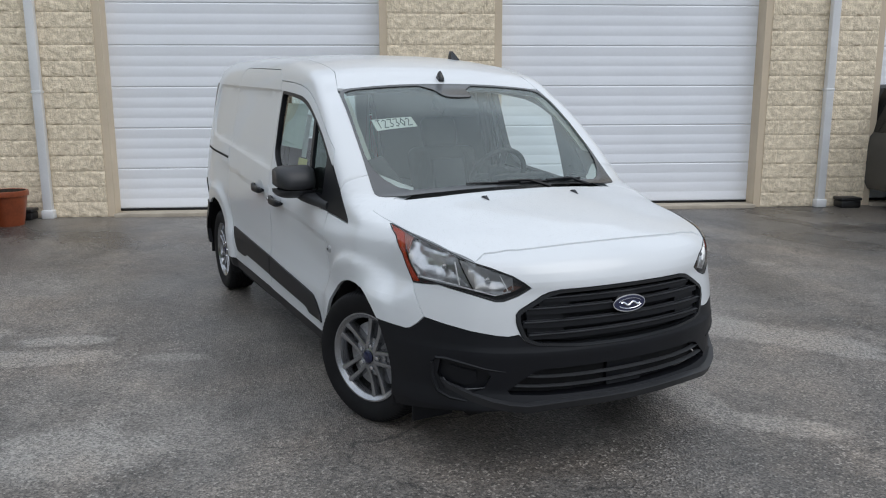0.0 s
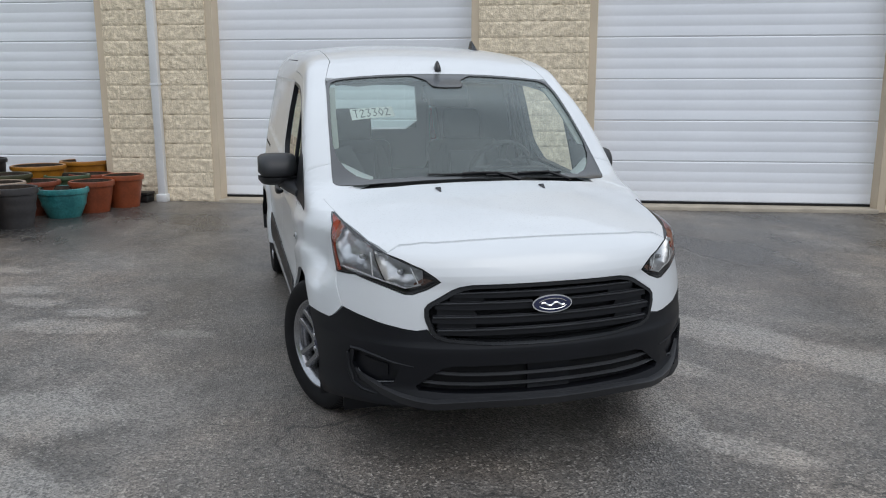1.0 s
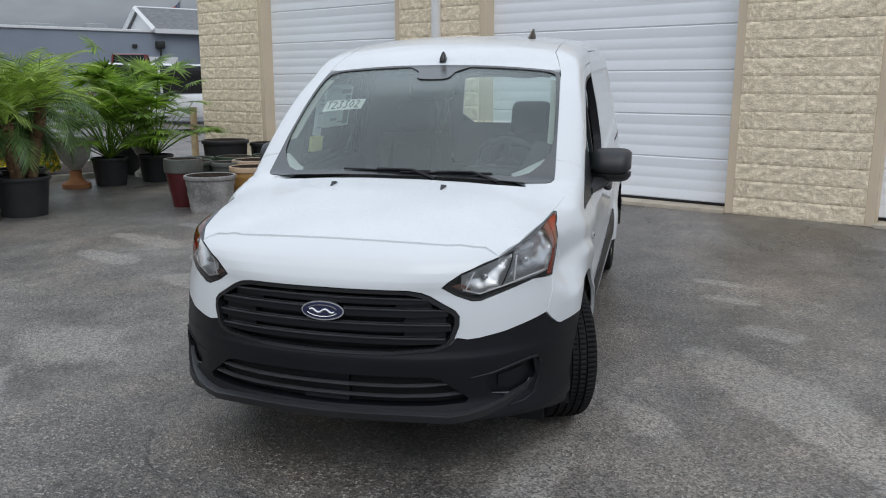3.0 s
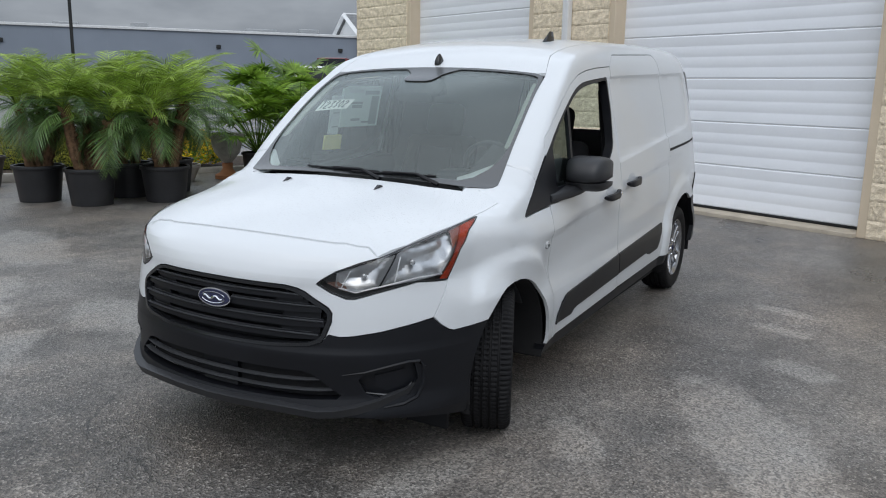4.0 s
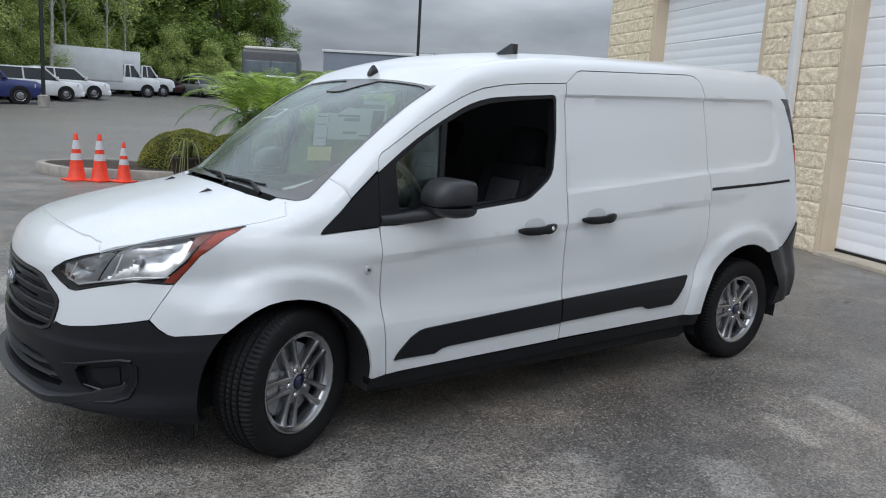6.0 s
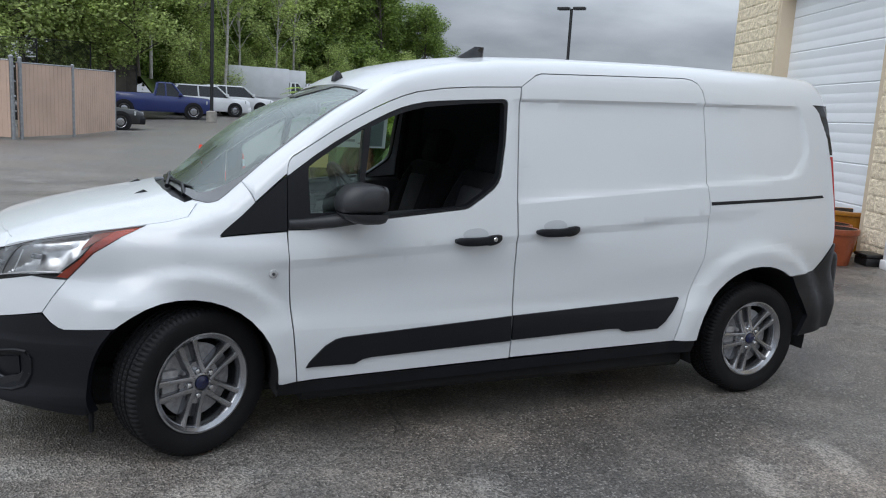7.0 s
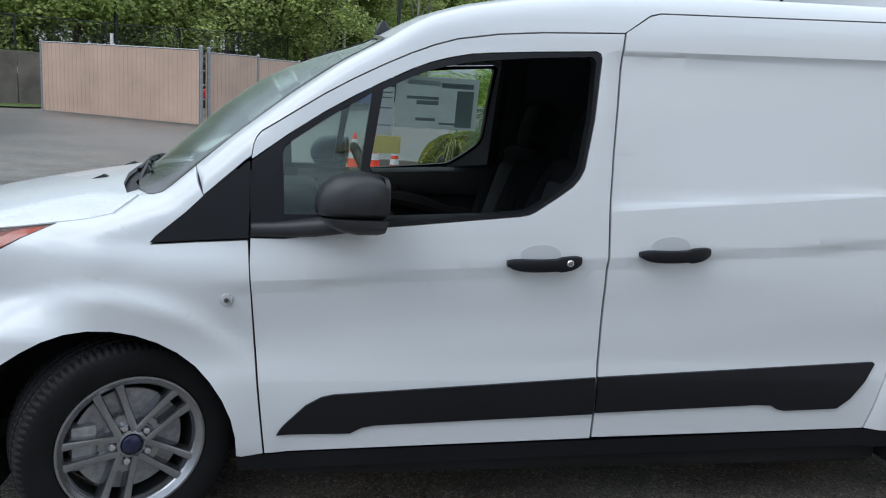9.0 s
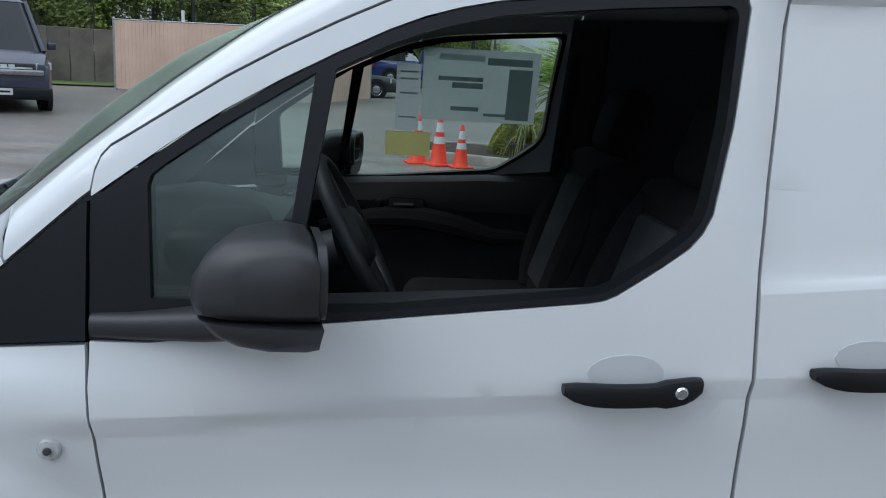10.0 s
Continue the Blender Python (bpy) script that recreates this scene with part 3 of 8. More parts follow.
    if sum(f.normal.z for f in bm.faces) < 0:
        bmesh.ops.reverse_faces(bm, faces=bm.faces[:])
    part("roof_rail", bm, PAINT, van)
    # handles
    for hx, z, host, lock in ((-1.26, 0.920, door, True), (-1.69, 0.957, slide, False)):
        dish = [(hx + 0.075 * math.cos(a) * (1.0 if math.cos(a) > 0 else 0.75), z + 0.027 + 0.031 * math.sin(a)) for a in np.linspace(0, 2 * math.pi, 18)[:-1]]
        # flat grey oval on the door: the recess's shade is put into its colour
        part("handle_recess", skin("side", dish, 0.0016, s, grid=0.02, depth=0.002, gap=0), surface("recess_shade_paint", (0.50, 0.52, 0.54), 0.5, vary=0.02), host, "hand recess with its shade painted grey")
        bar = []
        for t in np.linspace(-1, 1, 15):
            x = hx - t * 0.118
            y = half_width(np.array(x), np.array(z)) + 0.012 + 0.018 * (1 - t ** 4)
            hh = 0.020 * (1 - 0.55 * abs(t) ** 6) + (0.004 if t > 0.3 else 0)
            zz = z + 0.007 * t * t + 0.006 * t
            bar.append([(x, s * (float(y) + b), zz + a) for a, b in rounded(2 * hh, 0.024, 0.008, 2)])
        hb = part("door_handle", add_loft(bmesh.new(), bar), BLACK_PLASTIC, host, "black door handle")
        if lock:
            y = s * (float(half_width(np.array(-1.334), np.array(0.929))) + 0.040)
            part("lock", lathe([(0.0005, 0.003), (0.008, 0.003), (0.011, 0.0), (0.011, -0.01)], 18, Matrix.Translation((-1.334, y, 0.930)) @ Matrix.Rotation(radians(-90 * s), 4, "X")), CHROME, hb, "round metal lock")
    p = spot("side", -0.312, 0.793, 0, s)
    mk = Matrix.Translation(p) @ Matrix.Rotation(radians(-90 * s), 4, "X")
    rep = part("side_marker", lathe([(0.019, -0.004), (0.019, 0.005), (0.016, 0.009), (0.0005, 0.012)], 24, mk), LAMP_LENS, van, "round clear side marker lens")
    part("bulb", lathe([(0.007, 0.010), (0.006, 0.015), (0.0005, 0.016)], 12, mk), LAMP_DARK, rep)
    # mirror on its arm, its pane toed towards the driver
    toe = lambda x, t: x + 0.034 * (1 - t) * float(smoothstep(np.array(-x), 0.60, 0.745))
    rings = []
    for t in np.linspace(0, 1, 12):
        y = 0.836 + 0.200 * t
        k = (1 - abs(2 * t - 1) ** 4.5) ** 0.5 if 0 < t < 1 else 0.25
        back = 0.006 * (1 - k)
        side_view = [(-0.753 + back, 1.062), (-0.680, 1.059), (-0.600, 1.060), (-0.566, 1.066), (-0.559, 1.088), (-0.563, 1.118), (-0.580, 1.148), (-0.610, 1.172), (-0.650, 1.180), (-0.700, 1.185), (-0.738, 1.180), (-0.753 + back, 1.162)]
        cx, cz = -0.735, 1.125
        rings.append([(toe(cx + (x - cx) * (0.45 + 0.55 * k) if x > cx else x, t), s * y, cz + (z - cz) * (0.55 + 0.45 * k)) for x, z in side_view])
    head = bmesh.new()
    add_loft(head, rings)
    bmesh.ops.recalc_face_normals(head, faces=head.faces[:])
    mirror = part("door_mirror", head, MIRROR_BLACK, door, "black door mirror", angle=80)
    low_rings = []
    for t in np.linspace(0, 1, 15):
        y = 0.832 + 0.204 * t
        k = (1 - abs(2 * t - 1) ** 4) ** 0.5 if 0 < t < 1 else 0.2
        g = 0.45 + 0.55 * k
        low_rings.append([(toe(x, t), s * y, z) for x, z in ((-0.735 + 0.166 * g, 1.061), (-0.735 + 0.163 * g, 1.056), (-0.735 + 0.145 * g, 1.052 - 0.016 * k), (-0.735 + 0.110 * g, 1.050 - 0.030 * k), (-0.735 + 0.06 * g, 1.048 - 0.036 * k), (-0.735, 1.048 - 0.035 * k), (-0.752, 1.048 - 0.030 * k), (-0.757, 1.061))])
    lowc = bmesh.new()
    add_loft(lowc, low_rings)
    bmesh.ops.recalc_face_normals(lowc, faces=lowc.faces[:])
    part("lower_cap", lowc, MIRROR_BLACK, mirror)
    arm = []
    for x, y0, y1, z0, z1 in ((-0.378, 0.80, 0.870, 0.977, 1.018), (-0.44, 0.80, 0.879, 0.978, 1.022), (-0.50, 0.80, 0.891, 0.981, 1.030), (-0.56, 0.80, 0.910, 0.987, 1.040), (-0.62, 0.81, 0.932, 0.999, 1.052), (-0.70, 0.825, 0.940, 1.014, 1.058)):
        arm.append([(x, s * ((y0 + y1) / 2 + a), (z0 + z1) / 2 + b) for a, b in rounded(y1 - y0, z1 - z0, (z1 - z0) * 0.4, 3)])
    armb = bmesh.new()
    add_loft(armb, arm)
    bmesh.ops.recalc_face_normals(armb, faces=armb.faces[:])
    part("arm", armb, MIRROR_BLACK, mirror)
    rim_rings = []
    for wide, high, dx in ((0.184, 0.113, 0.006), (0.182, 0.111, -0.007), (0.170, 0.099, -0.009), (0.166, 0.095, -0.001)):
        rim_rings.append([(toe(-0.7535, (0.1 + a) / 0.2) + dx, s * (0.936 + a), 1.1205 + b) for a, b in rounded(wide, high, 0.036, 5)])
    part("rim", add_loft(bmesh.new(), rim_rings, caps=False), MIRROR_BLACK, mirror)
    pane = bmesh.new()
    pane.faces.new([pane.verts.new((toe(-0.7535, (0.1 + a) / 0.2) - 0.002, s * (0.936 + a), 1.1205 + b)) for a, b in rounded(0.168, 0.097, 0.036, 5)])
    bmesh.ops.solidify(pane, geom=pane.faces[:], thickness=0.0015)
    part("mirror_glass", pane, MIRROR_GLASS, mirror, "mirror pane")
    # dark inner walls
    part("door_lining", skin("side", [(-0.36, 0.30), (-1.48, 0.33), (-1.48, 1.085), (-1.20, 1.055), (-0.82, 1.01), (-0.36, 0.97)], -0.055, s, depth=0.004, grid=0.2), CABIN, van, "black moulded door lining")
    ledge = [[(x, s * yy, zz) for yy, zz in ((0.795, 1.055 - 0.03 * k), (0.755, 1.062 - 0.03 * k), (0.715, 1.045 - 0.03 * k), (0.700, 0.985 - 0.03 * k), (0.72, 0.93), (0.795, 0.93))] for x, k in ((-1.46, -0.1), (-1.20, 0.0), (-0.95, 0.5), (-0.70, 1.0), (-0.50, 1.2))]
    lb = bmesh.new()
    add_loft(lb, ledge)
    bmesh.ops.recalc_face_normals(lb, faces=lb.faces[:])
    lin = part("door_ledge", lb, CABIN, van, "dark moulded upper door trim")
    sweep = [(-0.62 - 0.80 * t, s * (0.715 - 0.02 * math.sin(math.pi * t)), 0.86 + 0.055 * math.sin(math.pi * min(1, t * 1.3)) - 0.02 * t) for t in np.linspace(0, 1, 14)]
    part("armrest", tube(sweep, [0.018 + 0.022 * math.sin(math.pi * k / 13) for k in range(14)], 8), FABRIC, lin)
    part("release_bowl", box(-0.99, -0.86, min(s * 0.690, s * 0.705), max(s * 0.690, s * 0.705), 0.925, 0.975, 0.012, 2), BLACK_AND_SHADE, lin)
    part("release_lever", tube([(-0.88, s * 0.688, 0.95), (-0.95, s * 0.682, 0.952)], 0.008, 6), CABIN, lin)
    part("lock_knob", lathe([(0.016, 0), (0.016, 0.008), (0.001, 0.010)], 14, Matrix.Translation((-0.82, s * 0.700, 0.955)) @ Matrix.Rotation(radians(90 * s), 4, "X")), GLOSS_BLACK, lin)
    part("side_lining", skin("side", [(-1.43, 0.33), (-2.52, 0.36), (-2.60, 0.80), (-3.55, 0.80), (-3.52, 1.70), (-1.47, 1.62), (-1.46, 1.30)], -0.045, s, depth=0.004, grid=0.2), INNER_SHADED_PAINT, van, "bare inner wall, its white paint darkened for shade")
    part("pillar_lining", skin("side", [(-1.45, 1.08), (-1.60, 1.08), (-1.60, 1.60), (-1.48, 1.58)], -0.060, s, depth=0.01, grid=0.1), CABIN, van)
    part("seat_belt", tube([(-1.50, s * 0.70, 1.50), (-1.47, s * 0.76, 1.05), (-1.44, s * 0.78, 0.5)], 0.018, 6), FABRIC, van, "black seat belt webbing")
    for (cx, cz), r, y0 in ((FA, FR + 0.006, 0.862), (RA, RR + 0.004, 0.858)):
        rows = [[(cx + r * math.cos(radians(g)), s * y, cz + r * math.sin(radians(g))) for g in range(-16, 198, 8)] for y in (y0, 0.50)]
        rows.append([(cx + 0.02 * math.cos(radians(g)), s * 0.50, cz + 0.02 * math.sin(radians(g))) for g in range(-16, 198, 8)])
        part("wheel_arch_liner", add_loft(bmesh.new(), rows, close=False), BLACK_AND_SHADE, van)
    part("air_flap", box(0.385, 0.405, min(s * 0.56, s * 0.76), max(s * 0.56, s * 0.76), 0.122, 0.26, 0.006, 1), BLACK_PLASTIC, van)


build_side(1)
build_side(-1)

# bonnet, windscreen, roof
hl_top = [(0.700, 0.540, 0.862), (0.655, 0.592, 0.880), (0.55, 0.645, 0.915), (0.35, 0.735, 0.958)]
hl_top_flat = [ang(*p) for p in hl_top]
hood_edge = []
for a, z in hl_top_flat[1:]:
    p = spot("front", a, z)
    hood_edge.append((p.x, p.y))
left = [(0.752, 0.0), (0.750, 0.12), (0.742, 0.24), (0.727, 0.36), (0.713, 0.43), (0.697, 0.468), (0.690, 0.52), (0.676, 0.56), (hood_edge[0][0] + 0.004, hood_edge[0][1] - 0.004)] + hood_edge[1:] + [side_xy(x, z) for x, z in HOOD_SIDE[::-1]]
left += [(-0.052, 0.685), (0.012, 0.60), (0.052, 0.45), (0.076, 0.25), (0.085, 0.0)]
part("bonnet", skin("plan", left + [(x, -y) for x, y in left[::-1] if y > 1e-6], grid=0.04, gap=0.0032), WET_PAINT, van, "white bonnet beaded with rain")
glass_l = [(0.048, 0.0), (0.040, 0.2), (0.018, 0.4), (-0.022, 0.60), (-0.060, 0.680), (-0.080, 0.702), (-0.108, 0.714), (-0.150, 0.712), (-0.30, 0.698), (-0.45, 0.684), (-0.72, 0.655), (-0.748, 0.642), (-0.760, 0.60), (-0.766, 0.3), (-0.768, 0.0)]
see_l = [(0.020, 0.0), (0.012, 0.2), (-0.012, 0.4), (-0.050, 0.545), (-0.092, 0.600), (-0.150, 0.644), (-0.215, 0.674), (-0.30, 0.684), (-0.45, 0.671), (-0.68, 0.643), (-0.728, 0.626), (-0.742, 0.595), (-0.748, 0.55), (-0.751, 0.17), (-0.735, 0.145), (-0.705, 0.115), (-0.68, 0.100), (-0.61, 0.092), (-0.585, 0.082), (-0.570, 0.055), (-0.566, 0.0)]
sym = lambda l: l + [(x, -y) for x, y in l[::-1] if abs(y) > 1e-6]
screen = part("windscreen", skin("plan", sym(glass_l), -0.004, depth=0, grid=0.03), WINDSCREEN, van, "large raked windscreen")
screen.visible_shadow = False
part("screen_border", skin("plan", sym(glass_l), 0.0025, holes=(sym(see_l),), depth=0.003, gap=0, grid=0.025), FRIT, screen, "black printed glass border")
border = bpy.data.objects["screen_border"]
for sheet_ob in (screen, border):
    for v in sheet_ob.data.vertices:
        u = min(1.0, max(0.0, (v.co.x + 0.768) / 0.816))
        v.co.z += 0.060 * math.sin(math.pi * u) ** 1.5 * max(0.0, 1 - (v.co.y / 0.69) ** 2)
part("cowl", skin("plan", sym([(0.095, 0.0), (0.088, 0.25), (0.064, 0.45), (0.02, 0.60), (-0.030, 0.665), (-0.085, 0.655), (-0.065, 0.61), (-0.03, 0.54), (0.018, 0.38), (0.035, 0.2), (0.042, 0.0)]), -0.022, depth=0.01, gap=0), BLACK_PLASTIC, van, "black cowl below the windscreen")
roof_l = [(-0.770, 0.0), (-0.768, 0.3), (-0.763, 0.60), (-0.775, 0.648), (-0.95, 0.597), (-3.55, 0.597), (-3.60, 0.55), (-3.61, 0.0)]
roof = part("roof", skin("plan", sym(roof_l), 0.0, grid=0.07, gap=0.001), WET_PAINT, van, "white roof panel beaded with rain")
part("roof_lining", skin("plan", sym([(-0.76, 0.0), (-0.76, 0.60), (-3.55, 0.62), (-3.55, 0.0)]), -0.035, depth=0.003, grid=0.2), CABIN, van)
for s in (1, -1):
    part("dash_corner", skin("plan", [(-0.035, s * 0.48), (-0.10, s * 0.545), (-0.29, s * 0.595), (-0.29, s * 0.700), (-0.10, s * 0.712), (-0.06, s * 0.68)], -0.016, depth=0.006, grid=0.05), CABIN, van)
    part("pillar_cover", skin("plan", [(-0.295, s * 0.650), (-0.50, s * 0.632), (-0.72, s * 0.604), (-0.72, s * 0.655), (-0.295, s * 0.70)], -0.022, depth=0.01, grid=0.05), CABIN_GREY, van, "pale grey pillar trim")
for nx, ny in ((0.176, 0.258), (0.176, -0.258)):
    p = spot("plan", nx, ny)
    part("washer_nozzle", add_loft(bmesh.new(), [[(p.x + 0.02 - 0.045 * t + a * (0.4 + 0.6 * t), p.y + b * (0.3 + 0.7 * t), p.z - 0.004 + 0.014 * t + 0.5 * a * t) for a, b in rounded(0.018, 0.026, 0.006, 2)] for t in (0, 0.5, 1)]), GLOSS_BLACK, van)
p = spot("plan", -0.815, 0.0)
part("roof_light", add_loft(bmesh.new(), [[(p.x + a * k, p.y + b * k, p.z + h) for a, b in rounded(0.066, 0.036, 0.014, 3)] for k, h in ((1, -0.01), (0.95, 0.008), (0.58, 0.032), (0.18, 0.047))]), GLOSS_BLACK, van, "small dark roof nozzle")
p = spot("plan", -1.44, 0.40)
fin_rings = [[(p.x + 0.055 - 0.052 * t - k * (0.075 - 0.050 * t), p.y + w * 0.024 * (1 - 0.85 * t), p.z - 0.012 + 0.062 * t) for k, w in ((-1, 0), (-0.3, 1), (0.8, 0.8), (1, 0), (0.8, -0.8), (-0.3, -1))] for t in (0, 0.12, 0.5, 0.85, 1)]
part("roof_antenna", add_loft(bmesh.new(), fin_rings), GLOSS_BLACK, van, "black shark fin antenna")

# nose panel, grille, bumper and lamps
GR = [(0, .774), (.316, .772), (.36, .764), (.39, .752), (.477, .697), (.490, .678), (.490, .646), (.473, .590), (.459, .568), (.416, .552), (.265, .539), (0, .535)]
bump_top = [(.485, .597), (.520, .590), (.566, .594), (.640, .608), (.70, .624)]
low_edge = [nose(*q) for q in ((.433, .783), (.48, .752), (.532, .731), (.560, .730), (.64, .757))] + [flank(.60, .784), flank(.47, .774)]
nose_l = []
for hx, hy in ((0.752, 0.0), (0.750, 0.12), (0.742, 0.24), (0.727, 0.36), (0.713, 0.43), (0.697, 0.468), (0.690, 0.52), (0.676, 0.56)):
    q = spot("plan", hx, hy)
    nose_l.append(ang(q.x, q.y, q.z - 0.0035))
nose_l += [hl_top_flat[1], hl_top_flat[0], nose(.50, .832), nose(.454, .802)] + low_edge
nose_l += [flank(.525, .705), flank(.562, .645)] + [nose(*q) for q in bump_top[::-1]] + [nose(*q) for q in GR[::-1][3:]]
mir = lambda l: l + [(-a, b) for a, b in l[::-1] if abs(a) > 1e-5]
part("nose_panel", skin("front", mir(nose_l), 0.0, grid=0.035), PAINT, van)
arch_front = [(x, z) for x, z in arc(FA, FR, 44, -12, 10)]
bumper_l = [nose(*q) for q in GR[::-1][:8]] + [nose(*q) for q in bump_top] + [ang(.562, .775, .643), ang(.525, .80, .605), ang(.50, .815, .587), ang(.306, .878, .588)]
bumper_l += [ang(x, .872, z) for x, z in arch_front[1:]] + [ang(.43, .85, .232), ang(.62, .74, .262), nose(.56, .286), nose(.45, .282), nose(.40, .296), nose(0, .300)]
LG = [nose(0, .455), nose(.39, .453), nose(.43, .443), nose(.525, .366), nose(.515, .352), nose(.40, .346), nose(0, .342)]
FOG = [nose(.728, .478), nose(.66, .464), nose(.60, .446), nose(.585, .425), nose(.605, .372), nose(.665, .348), nose(.715, .358), nose(.735, .42)]
bumper = part("front_bumper", skin("front", mir(bumper_l), 0.0, holes=(mir(LG), FOG, [(-a, b) for a, b in FOG]), grid=0.035, depth=0.05), BLACK_PLASTIC, van, "large black plastic front bumper")
def shelf(name, line, wide, tall, sunk, material, parent, label=""):
    """A ledge along the nose: (y, z) of the half line, standing out by wide, with a flat top."""
    rows = []
    for y, z in [(-y, z) for y, z in line[::-1] if y > 1e-4] + list(line):
        sg = -1 if y < 0 else 1
        a, b = nose(abs(y), z)
        k = 1 - 0.9 * max(0.0, min(1.0, (abs(y) - 0.58) / 0.155)) ** 1.3
        p, q = spot("front", sg * a, b, sunk), spot("front", sg * a, b, sunk + wide * k)
        r, t = q + Vector((-wide * 0.12, 0, -tall * 0.35)), q + Vector((-wide * 0.35, 0, -tall))
        rows.append([p + Vector((-0.012, 0, 0.002)), q + Vector((-0.3 * wide, 0, 0.0)), q + Vector((-0.02 * wide, 0, -tall * 0.12)), r, t, Vector((p.x - 0.012, t.y, t.z))])
    bm = bmesh.new()
    add_loft(bm, rows)
    bmesh.ops.recalc_face_normals(bm, faces=bm.faces[:])
    return part(name, bm, material, parent, label)


LIP = [(0, .322), (.15, .323), (.30, .323), (.42, .316), (.46, .312), (.52, .318), (.58, .330), (.64, .348), (.70, .374), (.735, .400)]
shelf("bumper_lip", [(y, z + 0.006) for y, z in LIP], 0.040, 0.036, -0.004, MIRROR_BLACK, bumper, "protruding lower lip")
part("lower_grille_back", skin("front", mir([(a * 1.01, b + (0.006 if b > .40 else -0.006)) for a, b in LG]), -0.055, depth=0, grid=0.06), BLACK_AND_SHADE, bumper)
for z, half in ((.416, .455), (.376, .50)):
    # slats lighter than the bumper: the sky on their tops is painted in
    shelf("grille_slat", [(half * k, z + 0.010 * k ** 6) for k in (0, .2, .4, .6, .8, .9, 1)], 0.016, 0.005, -0.014, SATIN_LIT_EDGE, bumper)
part("sensor_cover", skin("front", mir([nose(0, .454), nose(.093, .454), nose(.093, .343), nose(0, .343)]), -0.034, depth=0.02, gap=0, grid=0.06), BLACK_PLASTIC, bumper, "flat black sensor cover")
for s in (1, -1):
    f = [(s * a, b) for a, b in FOG]
    part("fog_recess", skin("front", f, -0.040, depth=0, gap=-0.004, grid=0.04), BLACK_PLASTIC, bumper)
    on = lambda y, z, off: spot("front", s * nose(y, z)[0], nose(y, z)[1], off)
    part("fog_rim", tube([on(y, z, 0.0) for y, z in ((.535, .446), (.60, .456), (.66, .474), (.715, .488), (.740, .486), (.750, .460), (.748, .400), (.735, .345), (.705, .325), (.66, .318))], [.002, .005, .006, .007, .008, .009, .009, .009, .008, .004], 6), BLACK_PLASTIC, bumper)
    # the sill's highlight is put into this lighter colour
    part("fog_lit_sill", tube([on(y, z, -0.016) for y, z in ((.60, .372), (.665, .358), (.705, .366), (.722, .40))], [.002, .005, .005, .002], 6), SATIN_LIT_EDGE, bumper)
    part("fog_blank", skin("front", [(s * a, b) for a, b in (nose(.705, .455), nose(.63, .436), nose(.628, .392), nose(.66, .374), nose(.705, .384))], -0.032, depth=0.01, gap=0), BLACK_PLASTIC, bumper)
grille = part("grille", skin("front", mir([nose(*q) for q in GR]), -0.050, depth=0, gap=-0.004, grid=0.06), BLACK_AND_SHADE, van, "black slatted radiator grille")
inner = [(0, .760), (.312, .758), (.352, .749), (.378, .738), (.462, .688), (.474, .674), (.474, .650), (.458, .598), (.446, .580), (.410, .566), (.263, .553), (0, .549)]
part("grille_surround", skin("front", mir([nose(*q) for q in GR]), 0.006, holes=(mir([nose(*q) for q in inner]),), depth=0.05, gap=0.001, grid=0.04), GLOSS_BLACK, grille, "glossy black grille surround")
for z, half, tall in ((.733, .385, .024), (.690, .455, .030), (.636, .466, .030), (.588, .450, .026)):
    part("grille_bar", skin("front", mir([nose(0, z + tall / 2), nose(half * .75, z + tall / 2), nose(half, z + tall * .42), nose(half, z - tall * .42), nose(half * .75, z - tall / 2), nose(0, z - tall / 2)]), -0.004, depth=0.035, gap=0, grid=0.05), BLACK_PLASTIC, grille)
    # lip along the bar's top edge, its highlight given by the lighter colour
    shelf("grille_lip", [(half * k * .985, z + tall / 2 - .001 - 0.003 * k ** 6) for k in (0, .25, .5, .75, .9, 1)], 0.018, 0.006, -0.010, SATIN_LIT_EDGE, grille)
for k, (z, half) in enumerate(((.712, .40), (.663, .45), (.612, .45))):
    for s in (1, -1):
        part("grille_block", skin("front", [(s * a, b) for a, b in (nose(half, z + .016), nose(half * .70, z + .016), nose(half * .66, z - .016), nose(half, z - .016))], -0.022, depth=0.02, gap=0, grid=0.05), BLACK_PLASTIC, grille)
oval = lambda rx, rz: [nose(rx * math.cos(t), .691 + rz * math.sin(t)) if math.cos(t) >= 0 else tuple((-1, 1)[i] * v for i, v in enumerate(nose(-rx * math.cos(t), .691 + rz * math.sin(t)))) for t in np.linspace(0, 2 * math.pi, 33)[:-1]]
badge = part("badge", skin("front", oval(.0835, .0355), 0.010, depth=0.02, gap=0, grid=0.1), CHROME, grille, "oval badge with a chrome rim")
part("badge_face", skin("front", oval(.078, .031), 0.0125, depth=0.003, gap=0, grid=0.1), BADGE_BLUE, badge, "deep blue enamel oval")
for a0, a1, r in ((200, 340, .45), (20, 160, .45)):
    line = [spot("front", *(lambda v: nose(v[0], v[1]) if v[0] >= 0 else tuple((-1, 1)[i] * w for i, w in enumerate(nose(-v[0], v[1]))))((.060 * math.cos(radians(a)), .691 + .021 * math.sin(radians(a)))), 0.0145) for a in np.linspace(a0, a1, 14)]
    part("badge_line", tube(line, 0.0016, 5), CHROME, badge)
bar_pts = [spot("front", *(nose(y, .691 + .006 * math.sin(y * 120)) if y >= 0 else tuple((-1, 1)[i] * w for i, w in enumerate(nose(-y, .691 + .006 * math.sin(y * 120))))), 0.0145) for y in np.linspace(-.048, .048, 18)]
